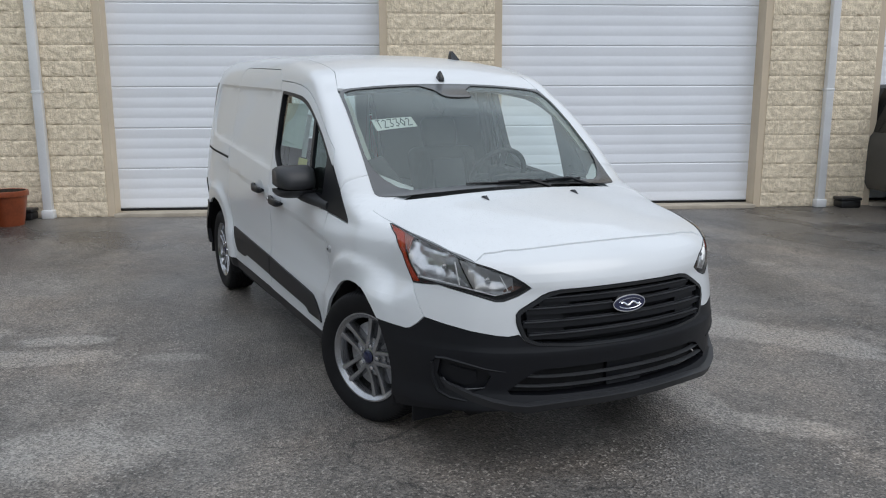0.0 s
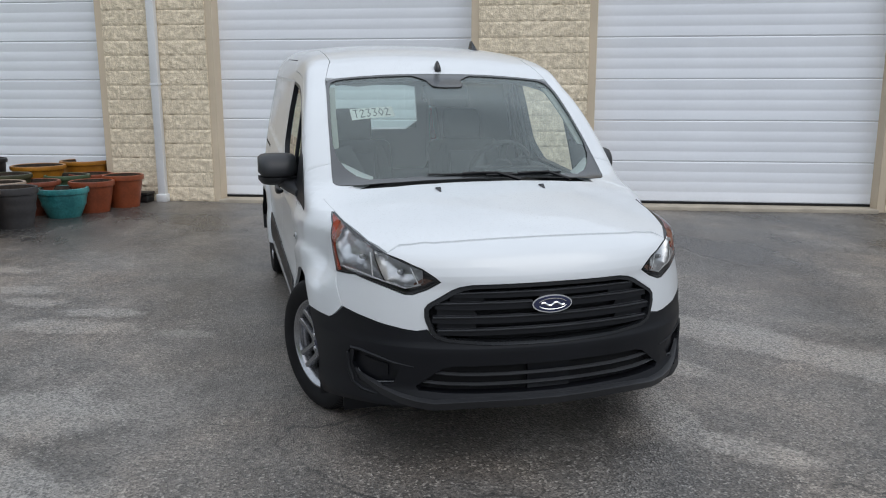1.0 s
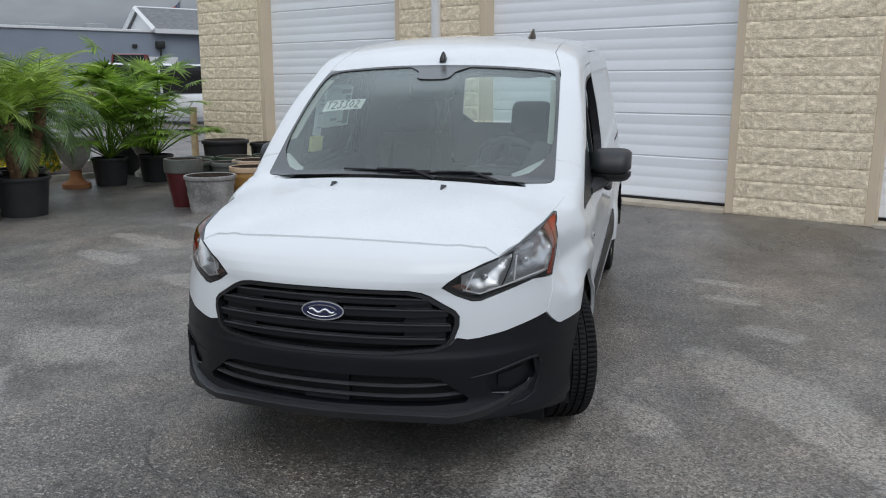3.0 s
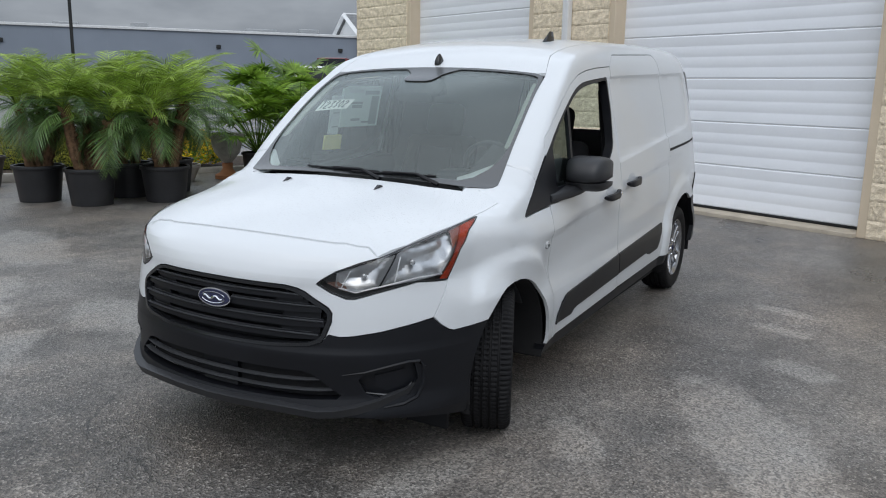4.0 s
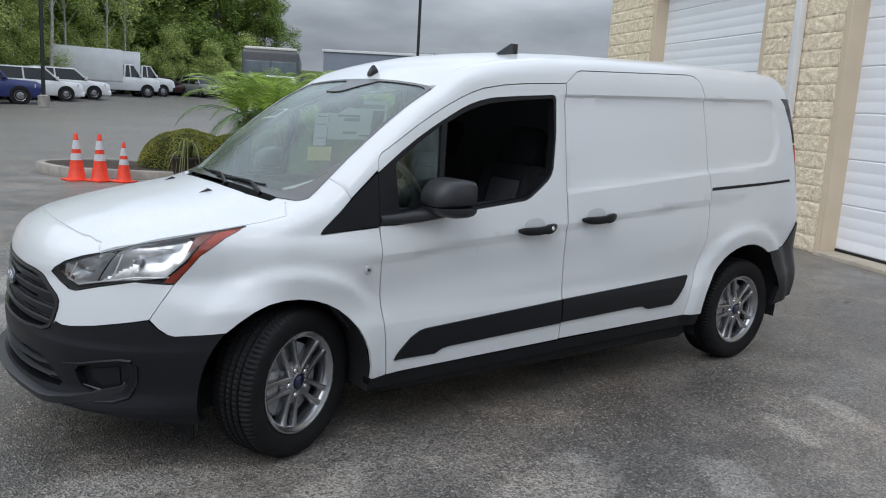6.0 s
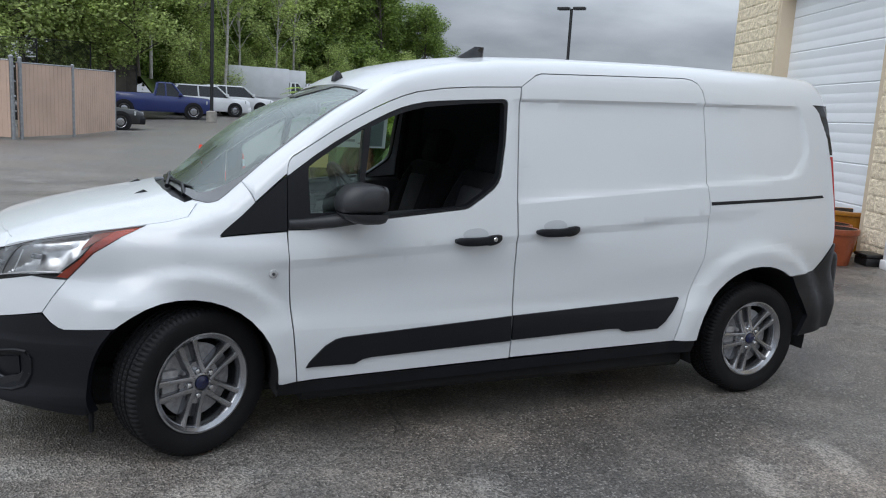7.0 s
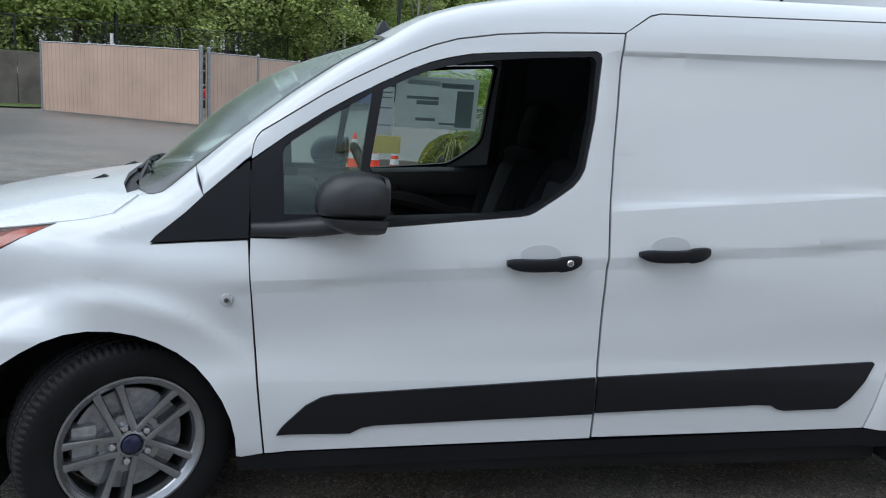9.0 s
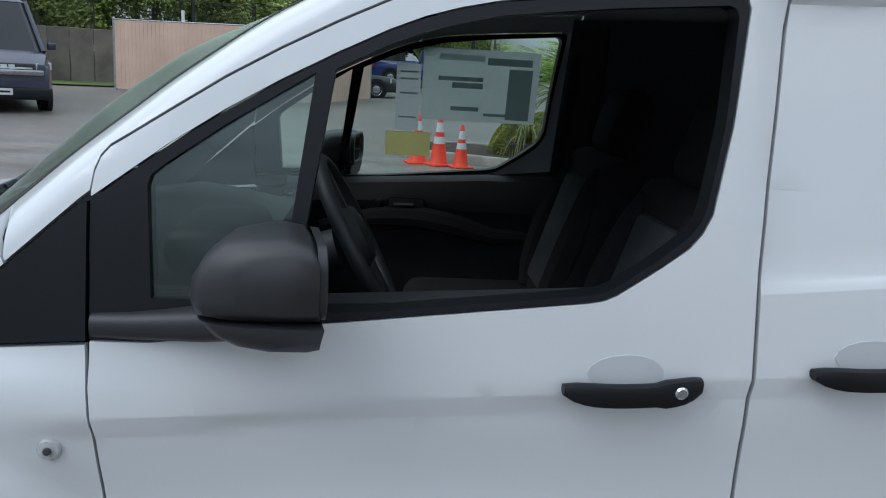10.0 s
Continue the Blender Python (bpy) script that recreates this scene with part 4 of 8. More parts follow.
part("badge_line", tube(bar_pts, 0.0045, 6), CHROME, badge)


def build_headlight(s):
    m = lambda l: [(s * a, b) for a, b in l]
    rear = [flank(.375, .877), flank(.270, .938), flank(.178, .982)]
    outline = low_edge + rear + hl_top_flat[::-1] + [nose(.50, .832), nose(.454, .802)]
    lamp = part("headlight", skin("front", m(outline), -0.080, depth=0, gap=-0.004, grid=0.03), LAMP_DARK, van, "swept-back headlight with an amber corner")
    part("lamp_housing", skin("front", m(outline), -0.006, holes=(m(inset(outline, 0.005)),), depth=0.085, gap=0.001, grid=0.04), LAMP_DARK, lamp)
    high = [nose(.495, .776), nose(.515, .766), nose(.56, .755), nose(.625, .770), ang(.61, .632, .886), ang(.655, .596, .873), ang(.69, .555, .857), nose(.50, .824)]
    low = [nose(.632, .772), flank(.60, .789), flank(.505, .800), flank(.432, .862), flank(.378, .918), ang(.40, .715, .942), ang(.55, .646, .908), ang(.605, .638, .889)]
    for poly, dip, mid in ((high, 0.040, (.585, .812)), (low, 0.050, (.715, .855))):
        dish = skin("front", m(poly), -0.012, depth=0, gap=0, grid=0.009)
        for v in dish.verts:
            g = math.atan2(abs(v.co.y), v.co.x - AXIS)
            q = Vector((SPREAD * g, v.co.z))
            near = 9.0
            for e, h in zip(poly, poly[1:] + poly[:1]):
                e, h = Vector(e), Vector(h)
                k = max(0.0, min(1.0, (q - e).dot(h - e) / (h - e).length_squared))
                near = min(near, (q - e.lerp(h, k)).length)
            push = dip * min(1.0, near / 0.05) ** 0.55
            push += 0.0022 * min(1.0, near / 0.008) * abs(math.sin(70 * q.x + 25 * q.y))
            v.co -= Vector((math.cos(g), math.copysign(math.sin(g), v.co.y), 0)) * push
        bowl = part("reflector", dish, LAMP_CHROME, lamp, "bright faceted reflector", angle=20)
        p = spot("front", s * nose(*mid)[0], mid[1], -0.030)
        part("bulb", lathe([(0.0005, 0.010), (0.008, 0.007), (0.011, -0.004), (0.011, -0.030)], 16, Matrix.Translation(p) @ Vector((0.85, s * 0.45, 0.25)).to_track_quat("Z", "Y").to_matrix().to_4x4()), LAMP_CELL, bowl)
    rim = [nose(.505, .768), nose(.56, .752), nose(.64, .774), flank(.60, .798), flank(.495, .799)]
    part("lamp_trim", tube([spot("front", s * a, b, -0.016) for a, b in rim], 0.0035, 6), LAMP_BRIGHT, lamp)
    part("lamp_rib", tube([spot("front", s * ang(.62, .635, .79)[0], .788, -0.016), spot("front", s * ang(.59, .640, .87)[0], .876, -0.018)], 0.0032, 6), LAMP_BRIGHT, lamp)
    part("lamp_rib", tube([spot("front", s * nose(.515, .77)[0], .770, -0.016), spot("front", s * nose(.545, .83)[0], .832, -0.018)], 0.0025, 6), LAMP_BRIGHT, lamp)
    amber = [flank(.47, .779), flank(.375, .877), flank(.270, .936), flank(.185, .979), flank(.30, .955), flank(.372, .915), flank(.425, .855), flank(.510, .784)]
    part("turn_lens", skin("front", m(amber), -0.004, depth=0.01, gap=0, grid=0.03), AMBER, lamp, "amber turn signal")
    pale = [flank(.20, .974), ang(.37, .735, .943), flank(.425, .888), flank(.365, .922), flank(.30, .957)]
    part("side_marker", skin("front", m(pale), -0.008, depth=0.008, gap=0, grid=0.03), AMBER_PALE, lamp, "pale amber side marker")
    tip = [nose(.465, .785), nose(.50, .766), nose(.535, .752), nose(.530, .772), nose(.50, .792)]
    part("tip_lens", skin("front", m(tip), -0.020, depth=0.006, gap=0, grid=0.03), LAMP_TIP, lamp, "smoked amber corner lens")
    cover = part("lamp_cover", skin("front", m(outline), 0.0, depth=0, gap=0.003, grid=0.03), CLEAR, lamp, "clear lamp cover")
    cover.visible_shadow = False
    part("lamp_gasket", skin("front", m(outline), 0.001, holes=(m(inset(outline, 0.004)),), depth=0.008, gap=0.0015, grid=0.04), GLOSS_BLACK, lamp)


build_headlight(1)
build_headlight(-1)

# tailgate with its window, rear bumper, underbody
gate = part("tailgate", skin("rear", [(-.72, .76), (.72, .76), (.66, 1.70), (.50, 1.80), (-.50, 1.80), (-.66, 1.70)], 0.0, holes=([(-.46, 1.17), (.46, 1.17), (.565, 1.25), (.535, 1.57), (-.535, 1.57), (-.565, 1.25)],), grid=0.12, depth=0.03), PAINT, van, "white tailgate")
part("rear_window", skin("rear", [(-.57, 1.18), (.57, 1.18), (.54, 1.58), (-.54, 1.58)], -0.006, depth=0, grid=0.2), SIDE_GLASS, gate, "wide rear window").visible_shadow = False
part("rear_bumper", box(-3.82, -3.63, -0.74, 0.74, 0.34, 0.80, 0.05, 3), BLACK_PLASTIC, van, "black plastic rear bumper")
part("underbody", box(-3.60, 0.60, -0.60, 0.60, 0.175, 0.34, 0.03, 1), BLACK_AND_SHADE, van)
part("underbody", box(-2.62, -0.44, -0.80, 0.80, 0.185, 0.30, 0.03, 1), BLACK_AND_SHADE, van)
part("load_floor", box(-2.58, -0.37, -0.80, 0.80, 0.36, 0.42), CABIN, van)
part("load_floor", box(-3.60, -2.584, -0.49, 0.49, 0.36, 0.42), CABIN, van)
part("engine_bay", box(-0.20, 0.70, -0.46, 0.46, 0.30, 0.74, 0.03, 1), BLACK_AND_SHADE, van)
bk = box(-0.30, -0.26, -0.49, 0.49, 0.40, 0.62)
part("bulkhead", bk, CABIN, van)
part("bulkhead", box(-0.30, -0.26, -0.72, 0.72, 0.625, 0.95), CABIN, van)


# cabin
def build_seat(y):
    seat = part("seat", box(-1.42, -0.92, y - 0.25, y + 0.25, 0.50, 0.72, 0.06, 3), FABRIC, van, "black cloth front seat")
    lean = Matrix.Translation((-1.40, y, 0.70)) @ Matrix.Rotation(radians(-17), 4, "Y")
    part("backrest", box(-0.075, 0.065, -0.25, 0.25, -0.04, 0.52, 0.06, 4, lean), FABRIC, seat)
    for d in (-0.19, 0.19):
        part("bolster", tube([lean @ Vector((0.055, d * (0.75 + 0.25 * math.sin(math.pi * (1 - h / 0.5))), h)) for h in np.linspace(0.0, 0.46, 7)], [0.03, 0.05, 0.055, 0.055, 0.05, 0.042, 0.025], 8), FABRIC, seat)
    part("backrest_insert", box(0.05, 0.083, -0.12, 0.12, 0.04, 0.42, 0.02, 2, lean), FABRIC_GREY, seat, "grey cloth seat insert")
    part("headrest", box(-0.055, 0.055, -0.13, 0.13, 0.51, 0.73, 0.05, 4, lean), FABRIC, seat)
    for d in (-0.07, 0.07):
        part("headrest_post", tube([lean @ Vector((0, d, 0.48)), lean @ Vector((0, d, 0.60))], 0.007, 6), BLACK_AND_SHADE, seat)
    part("seat_base", box(-1.38, -0.98, y - 0.22, y + 0.22, 0.40, 0.52), CABIN, seat)


build_seat(0.38)
build_seat(-0.38)
dash = []
for y in np.linspace(-0.77, 0.77, 9):
    k = 1 - 0.10 * (y / 0.77) ** 2
    dash.append([(0.03 - 0.13 * (y / .77) ** 2, y, 0.72), (0.025 - 0.13 * (y / .77) ** 2, y, 1.030 * k), (-0.28, y, 1.055 * k + .02), (-0.46, y, 1.035 * k + .01), (-0.55, y, 0.97), (-0.53, y, 0.86), (-0.44, y, 0.62), (-0.30, y, 0.50)])
db = bmesh.new()
add_loft(db, dash)
bmesh.ops.recalc_face_normals(db, faces=db.faces[:])
dash_ob = part("dashboard", db, CABIN, van, "black moulded dashboard")
part("binnacle", box(-0.58, -0.40, 0.20, 0.56, 1.00, 1.095, 0.04, 3), CABIN, dash_ob)
for y in (-0.66, 0.66):
    vent = part("air_vent", tube([Vector((-0.545 + 0.045 * math.cos(a), y + 0.06 * math.sin(a), 0.985)) for a in np.linspace(0, 2 * math.pi, 18)], 0.008, 6), GLOSS_BLACK, dash_ob, "rounded air vent rim")
for k in range(3):
    part("radio_panel", box(-0.565, -0.545, -0.12, 0.12, 0.76 + 0.07 * k, 0.815 + 0.07 * k, 0.006, 1), GLOSS_BLACK, dash_ob)
lean = Matrix.Translation((-0.78, 0.38, 1.06)) @ Matrix.Rotation(radians(-62), 4, "Y")
wheel_ob = part("steering_wheel", lathe([(0.180 + 0.016 * math.cos(a), 0.016 * math.sin(a)) for a in np.linspace(0, 2 * math.pi, 11)[:-1]], 36, lean, closed=True), CABIN, van, "black steering wheel")
part("hub", lathe([(0.0005, -0.03), (0.07, -0.025), (0.075, 0.0), (0.06, 0.02), (0.0005, 0.03)], 20, lean), CABIN, wheel_ob)
for a in (0, 180, 270):
    d = Matrix.Rotation(radians(a), 4, "Z")
    part("spoke", box(0.05, 0.175, -0.020, 0.020, -0.012, 0.010, 0.006, 1, lean @ d), CABIN if a != 270 else SATIN_LIT_EDGE, wheel_ob)
part("column", tube([(-0.74, 0.38, 1.03), (-0.50, 0.38, 0.95)], 0.045, 12), CABIN, wheel_ob)
mm = part("rear_view_mirror", box(-0.70, -0.665, -0.125, 0.125, 1.455, 1.520, 0.018, 2), CABIN, van, "black inner mirror on the windscreen")
part("stem", tube([(-0.665, 0, 1.49), (-0.60, 0, 1.50)], 0.012, 6), CABIN, mm)
cam_box = part("sensor_housing", add_loft(bmesh.new(), [[(-0.655 + a * .25 + .10 * t, b * (1 - .15 * t), 1.525 - .075 * t + a * .35) for a, b in rounded(0.14, 0.26, 0.03, 3)] for t in (0, 0.5, 1)]), CABIN, van, "black camera housing")
part("lens", lathe([(0.022, 0.0), (0.020, 0.012), (0.0005, 0.016)], 18, Matrix.Translation((-0.575, 0.02, 1.455)) @ Matrix.Rotation(radians(78), 4, "Y")), LAMP_DARK, cam_box, "grey round camera lens")
for y in (0.36, -0.36):
    part("sun_visor", box(-0.97, -0.83, y - 0.17, y + 0.17, 1.560, 1.575, 0.006, 1), CABIN, van)

# paper in the windscreen and the side window, wipers
sheet = bmesh.new()
grid_pts = [[spot("plan", -0.415 - 0.055 * v + -0.06 * (abs(-0.562 + 0.225 * u) - 0.35), -0.562 + 0.225 * u, -0.010) for u in np.linspace(0, 1, 5)] for v in (0, 0.5, 1, 1.45)]
add_loft(sheet, grid_pts, close=False)
bmesh.ops.recalc_face_normals(sheet, faces=sheet.faces[:])
note = part("stock_note", sheet, surface("note_paper", (0.88, 0.92, 0.90), 0.8, vary=0.03), screen, "white paper note with a handwritten stock number")


def note_stroke(u0, v0, u1, v1):
    q = []
    for u, v in ((u0, v0), (u1, v1)):
        y = -0.562 + 0.225 * u
        q.append(spot("plan", -0.415 - 0.055 * 1.45 * v + -0.06 * (abs(y) - 0.35), y, -0.0075))
    return q


strokes = bmesh.new()
GLYPH = {"T": ((0, 1, 1, 1), (.5, 1, .5, 0)), "2": ((0, .8, .4, 1), (.4, 1, .9, .8), (.9, .8, 0, 0), (0, 0, 1, 0)), "3": ((0, 1, .9, 1), (.9, 1, .4, .55), (.4, .55, .9, .3), (.9, .3, .4, 0), (.4, 0, 0, .1)),
         "0": ((.5, 1, 0, .5), (0, .5, .5, 0), (.5, 0, 1, .5), (1, .5, .5, 1)), "1": ((.6, 1, .4, 0),)}
for k, ch in enumerate("T23302"):
    for a, b, c, d in GLYPH[ch]:
        u = lambda v: 0.07 + 0.145 * k + 0.105 * v
        add_tube(strokes, note_stroke(u(a), 0.14 + 0.70 * b, u(c), 0.14 + 0.70 * d), 0.0022, 4)
part("writing", strokes, PEN, note, "dark handwritten characters")
for y0, y1, rear in ((-0.27, 0.16, 0.006), (0.02, 0.44, -0.004)):
    pts = [spot("plan", 0.030 - 0.34 * abs(y0 + (y1 - y0) * t) ** 2 - rear, y0 + (y1 - y0) * t, 0.010) for t in np.linspace(0, 1, 11)]
    w = part("wiper", tube(pts, 0.005, 6), BLACK_PLASTIC, van, "black wiper blade")
    hold = spot("plan", 0.060 - 0.30 * y1 ** 2, y1 + 0.03, -0.004)
    part("wiper_arm", tube([pts[5] + Vector((0.003, 0, 0.007)), pts[8] + Vector((0.010, 0, 0.006)), hold], [0.004, 0.007, 0.011], 6), BLACK_PLASTIC, w)
    part("clip", tube([pts[4] + Vector((0, 0, 0.004)), pts[6] + Vector((0, 0, 0.004))], 0.0075, 6), BLACK_PLASTIC, w)
glue = -0.026


def side_sheet(x0, x1, z0, z1, material, name, label):
    rows = [[spot("side", x0 + (x1 - x0) * u, z0 + (z1 - z0) * v, glue, -1) for u in np.linspace(0, 1, 4)] for v in np.linspace(0, 1, 3)]
    bm = bmesh.new()
    add_loft(bm, rows, close=False)
    return part(name, bm, material, van, label)


sticker = side_sheet(-0.964, -1.378, 1.248, 1.500, PAPER_GREY, "window_sticker", "large printed price sticker on the side window")
note2 = side_sheet(-0.872, -0.958, 1.205, 1.440, PAPER, "window_leaflet", "narrow printed leaflet on the side window")
side_sheet(-0.842, -1.005, 1.112, 1.200, YELLOW_TAG, "yellow_tag", "pale yellow paper tag on the side window")
glue = -0.0275
for sx0, sx1, sz0, sz1, m in ((-1.05, -1.21, 1.44, 1.462, PAPER), (-1.05, -1.21, 1.37, 1.385, INK), (-1.10, -1.21, 1.345, 1.365, INK), (-1.10, -1.20, 1.265, 1.28, INK), (-1.22, -1.38, 1.43, 1.455, INK), (-1.22, -1.30, 1.25, 1.26, INK), (-1.30, -1.385, 1.24, 1.42, INK)):
    o = side_sheet(sx0 + 0.03, sx1 + 0.03, sz0 + 0.02, sz1 + 0.02, m, "print_block", "")
    o.parent = sticker
for sz in (1.385, 1.36, 1.31, 1.225):
    o = side_sheet(-0.885, -0.948, sz + 0.025, sz + 0.031, INK, "print_block", "")
    o.parent = note2


# wheels
def build_wheel(x, s, steer):
    hub = Matrix.Translation((x, s * 0.745, 0.322)) @ Matrix.Rotation(radians(steer), 4, "Z") @ Matrix.Rotation(radians(-90 * s), 4, "X")
    wheel = thing("wheel", "", "")
    wheel.parent, wheel.matrix_basis = van, hub
    for key in list(wheel.keys()):
        del wheel[key]
    # tyre: outer face at +z of the hub frame
    n = 270
    prof = [(0.213, 0.080, 0), (0.222, 0.094, 0), (0.250, 0.106, 0), (0.285, 0.108, 0), (0.302, 0.103, 0), (0.313, 0.094, 1), (0.319, 0.080, 1), (0.3205, 0.062, 1), (0.3205, 0.056, 0), (0.3125, 0.0545, 0), (0.3125, 0.0475, 0), (0.3215, 0.046, 0), (0.322, 0.030, 2), (0.322, 0.0215, 0),
            (0.3135, 0.020, 0), (0.3135, 0.012, 0), (0.322, 0.0105, 0), (0.322, 0.0, 2)]
    full = prof + [(r, -h, k) for r, h, k in prof[-2::-1]]
    bm = bmesh.new()
    rings = []
    for r, h, k in full:
        ring = []
        for i in range(n):
            cut = (k == 1 and i % 3 == 0) or (k == 2 and i % 3 == 1)
            rr = r - (0.008 if cut else 0)
            a = 2 * math.pi * i / n
            ring.append((rr * math.cos(a), rr * math.sin(a), h))
        rings.append(ring)
    add_loft(bm, rings, caps=False)
    part("tyre", bm, RUBBER, wheel, "black treaded tyre", angle=30)
    part("rim", lathe([(0.205, -0.09), (0.190, -0.06), (0.190, 0.02), (0.196, 0.060), (0.212, 0.078), (0.219, 0.088), (0.217, 0.096), (0.210, 0.096), (0.206, 0.092), (0.196, 0.086), (0.190, 0.080), (0.187, 0.060)], 72), ALLOY, wheel, "grey alloy rim")
    for k in range(5):
        base = radians(72 * k - 70)
        rd, tn = Vector((math.cos(base), math.sin(base), 0)), Vector((-math.sin(base), math.cos(base), 0))
        for d in (-1, 1):
            rings = []
            for t in np.linspace(0, 1, 9):
                c = rd * (0.036 + 0.162 * t) + tn * (d * (0.0235 + 0.0115 * t))
                wdt = 0.0120 + 0.0020 * abs(2 * t - 1) + 0.003 * t ** 4
                z = 0.084 - 0.008 * math.sin(math.pi * t) + 0.002 * t
                rings.append([tuple(c + tn * (wdt * e) + Vector((0, 0, z + h))) for e, h in ((-1.1, -0.045), (-1, -0.010), (-0.72, -0.001), (0.25 * d, 0.001), (0.72, -0.001), (1, -0.010), (1.1, -0.045))])
            part("spoke", add_loft(bmesh.new(), rings), ALLOY, wheel)
        web = [rd * a + tn * b for a, b in ((0.045, -0.020), (0.088, -0.020), (0.096, 0.0), (0.088, 0.020), (0.045, 0.020))]
        part("spoke_web", add_loft(bmesh.new(), [[tuple(p + Vector((0, 0, h))) for p in web] for h in (0.040, 0.066)]), ALLOY, wheel)
        nut = Matrix.Translation(rd * 0.056 + Vector((0, 0, 0.070)))
        part("nut_seat", lathe([(0.0185, -0.01), (0.0185, -0.002), (0.015, -0.004), (0.013, -0.008)], 18, nut), ALLOY, wheel)
        part("wheel_nut", lathe([(0.0125, -0.02), (0.0125, 0.008), (0.009, 0.014), (0.0005, 0.0155)], 12, nut), CHROME, wheel)
    part("hub_disc", lathe([(0.046, 0.03), (0.046, 0.074), (0.043, 0.080), (0.036, 0.082), (0.034, 0.083)], 40), ALLOY, wheel)
    part("hub_cap", lathe([(0.030, 0.076), (0.029, 0.086), (0.025, 0.089), (0.0005, 0.090)], 28), BADGE_BLUE, wheel, "round blue centre cap")
    part("brake_disc", lathe([(0.160, 0.020), (0.160, 0.030), (0.085, 0.032), (0.080, 0.050), (0.0005, 0.050)], 48), DISC, wheel, "bare steel brake disc")
    part("caliper", box(0.09, 0.165, -0.07, 0.07, 0.0, 0.055, 0.01, 2), DISC, wheel)
    # black disc added across the barrel as the shade behind the spokes
    part("rim_barrel_shade", lathe([(0.188, -0.07), (0.0005, -0.07)], 40), BLACK_AND_SHADE, wheel)


for wx, ws, st in ((0.0, 1, 24), (0.0, -1, 24), (-3.062, 1, 0), (-3.062, -1, 0)):
    build_wheel(wx, ws, st)


# ---------------------------------------------------------------- the place: ground
def rise(x, y):
    """Height of the lot: level round the van, rising gently far off."""
    fall = 0.22 * float(smoothstep(np.array(x), -6.0, 0.0) * smoothstep(np.array(-y), 9.0, 18.0))
    return -fall + float(np.interp(-y, [0, 7.3, 9.4, 12.5, 14, 20, 26, 41, 47, 60, 80, 140], [0, 0, -0.07, -0.07, 0.06, 0.36, 0.47, 0.52, 0.80, 1.15, 1.4, 1.6]))


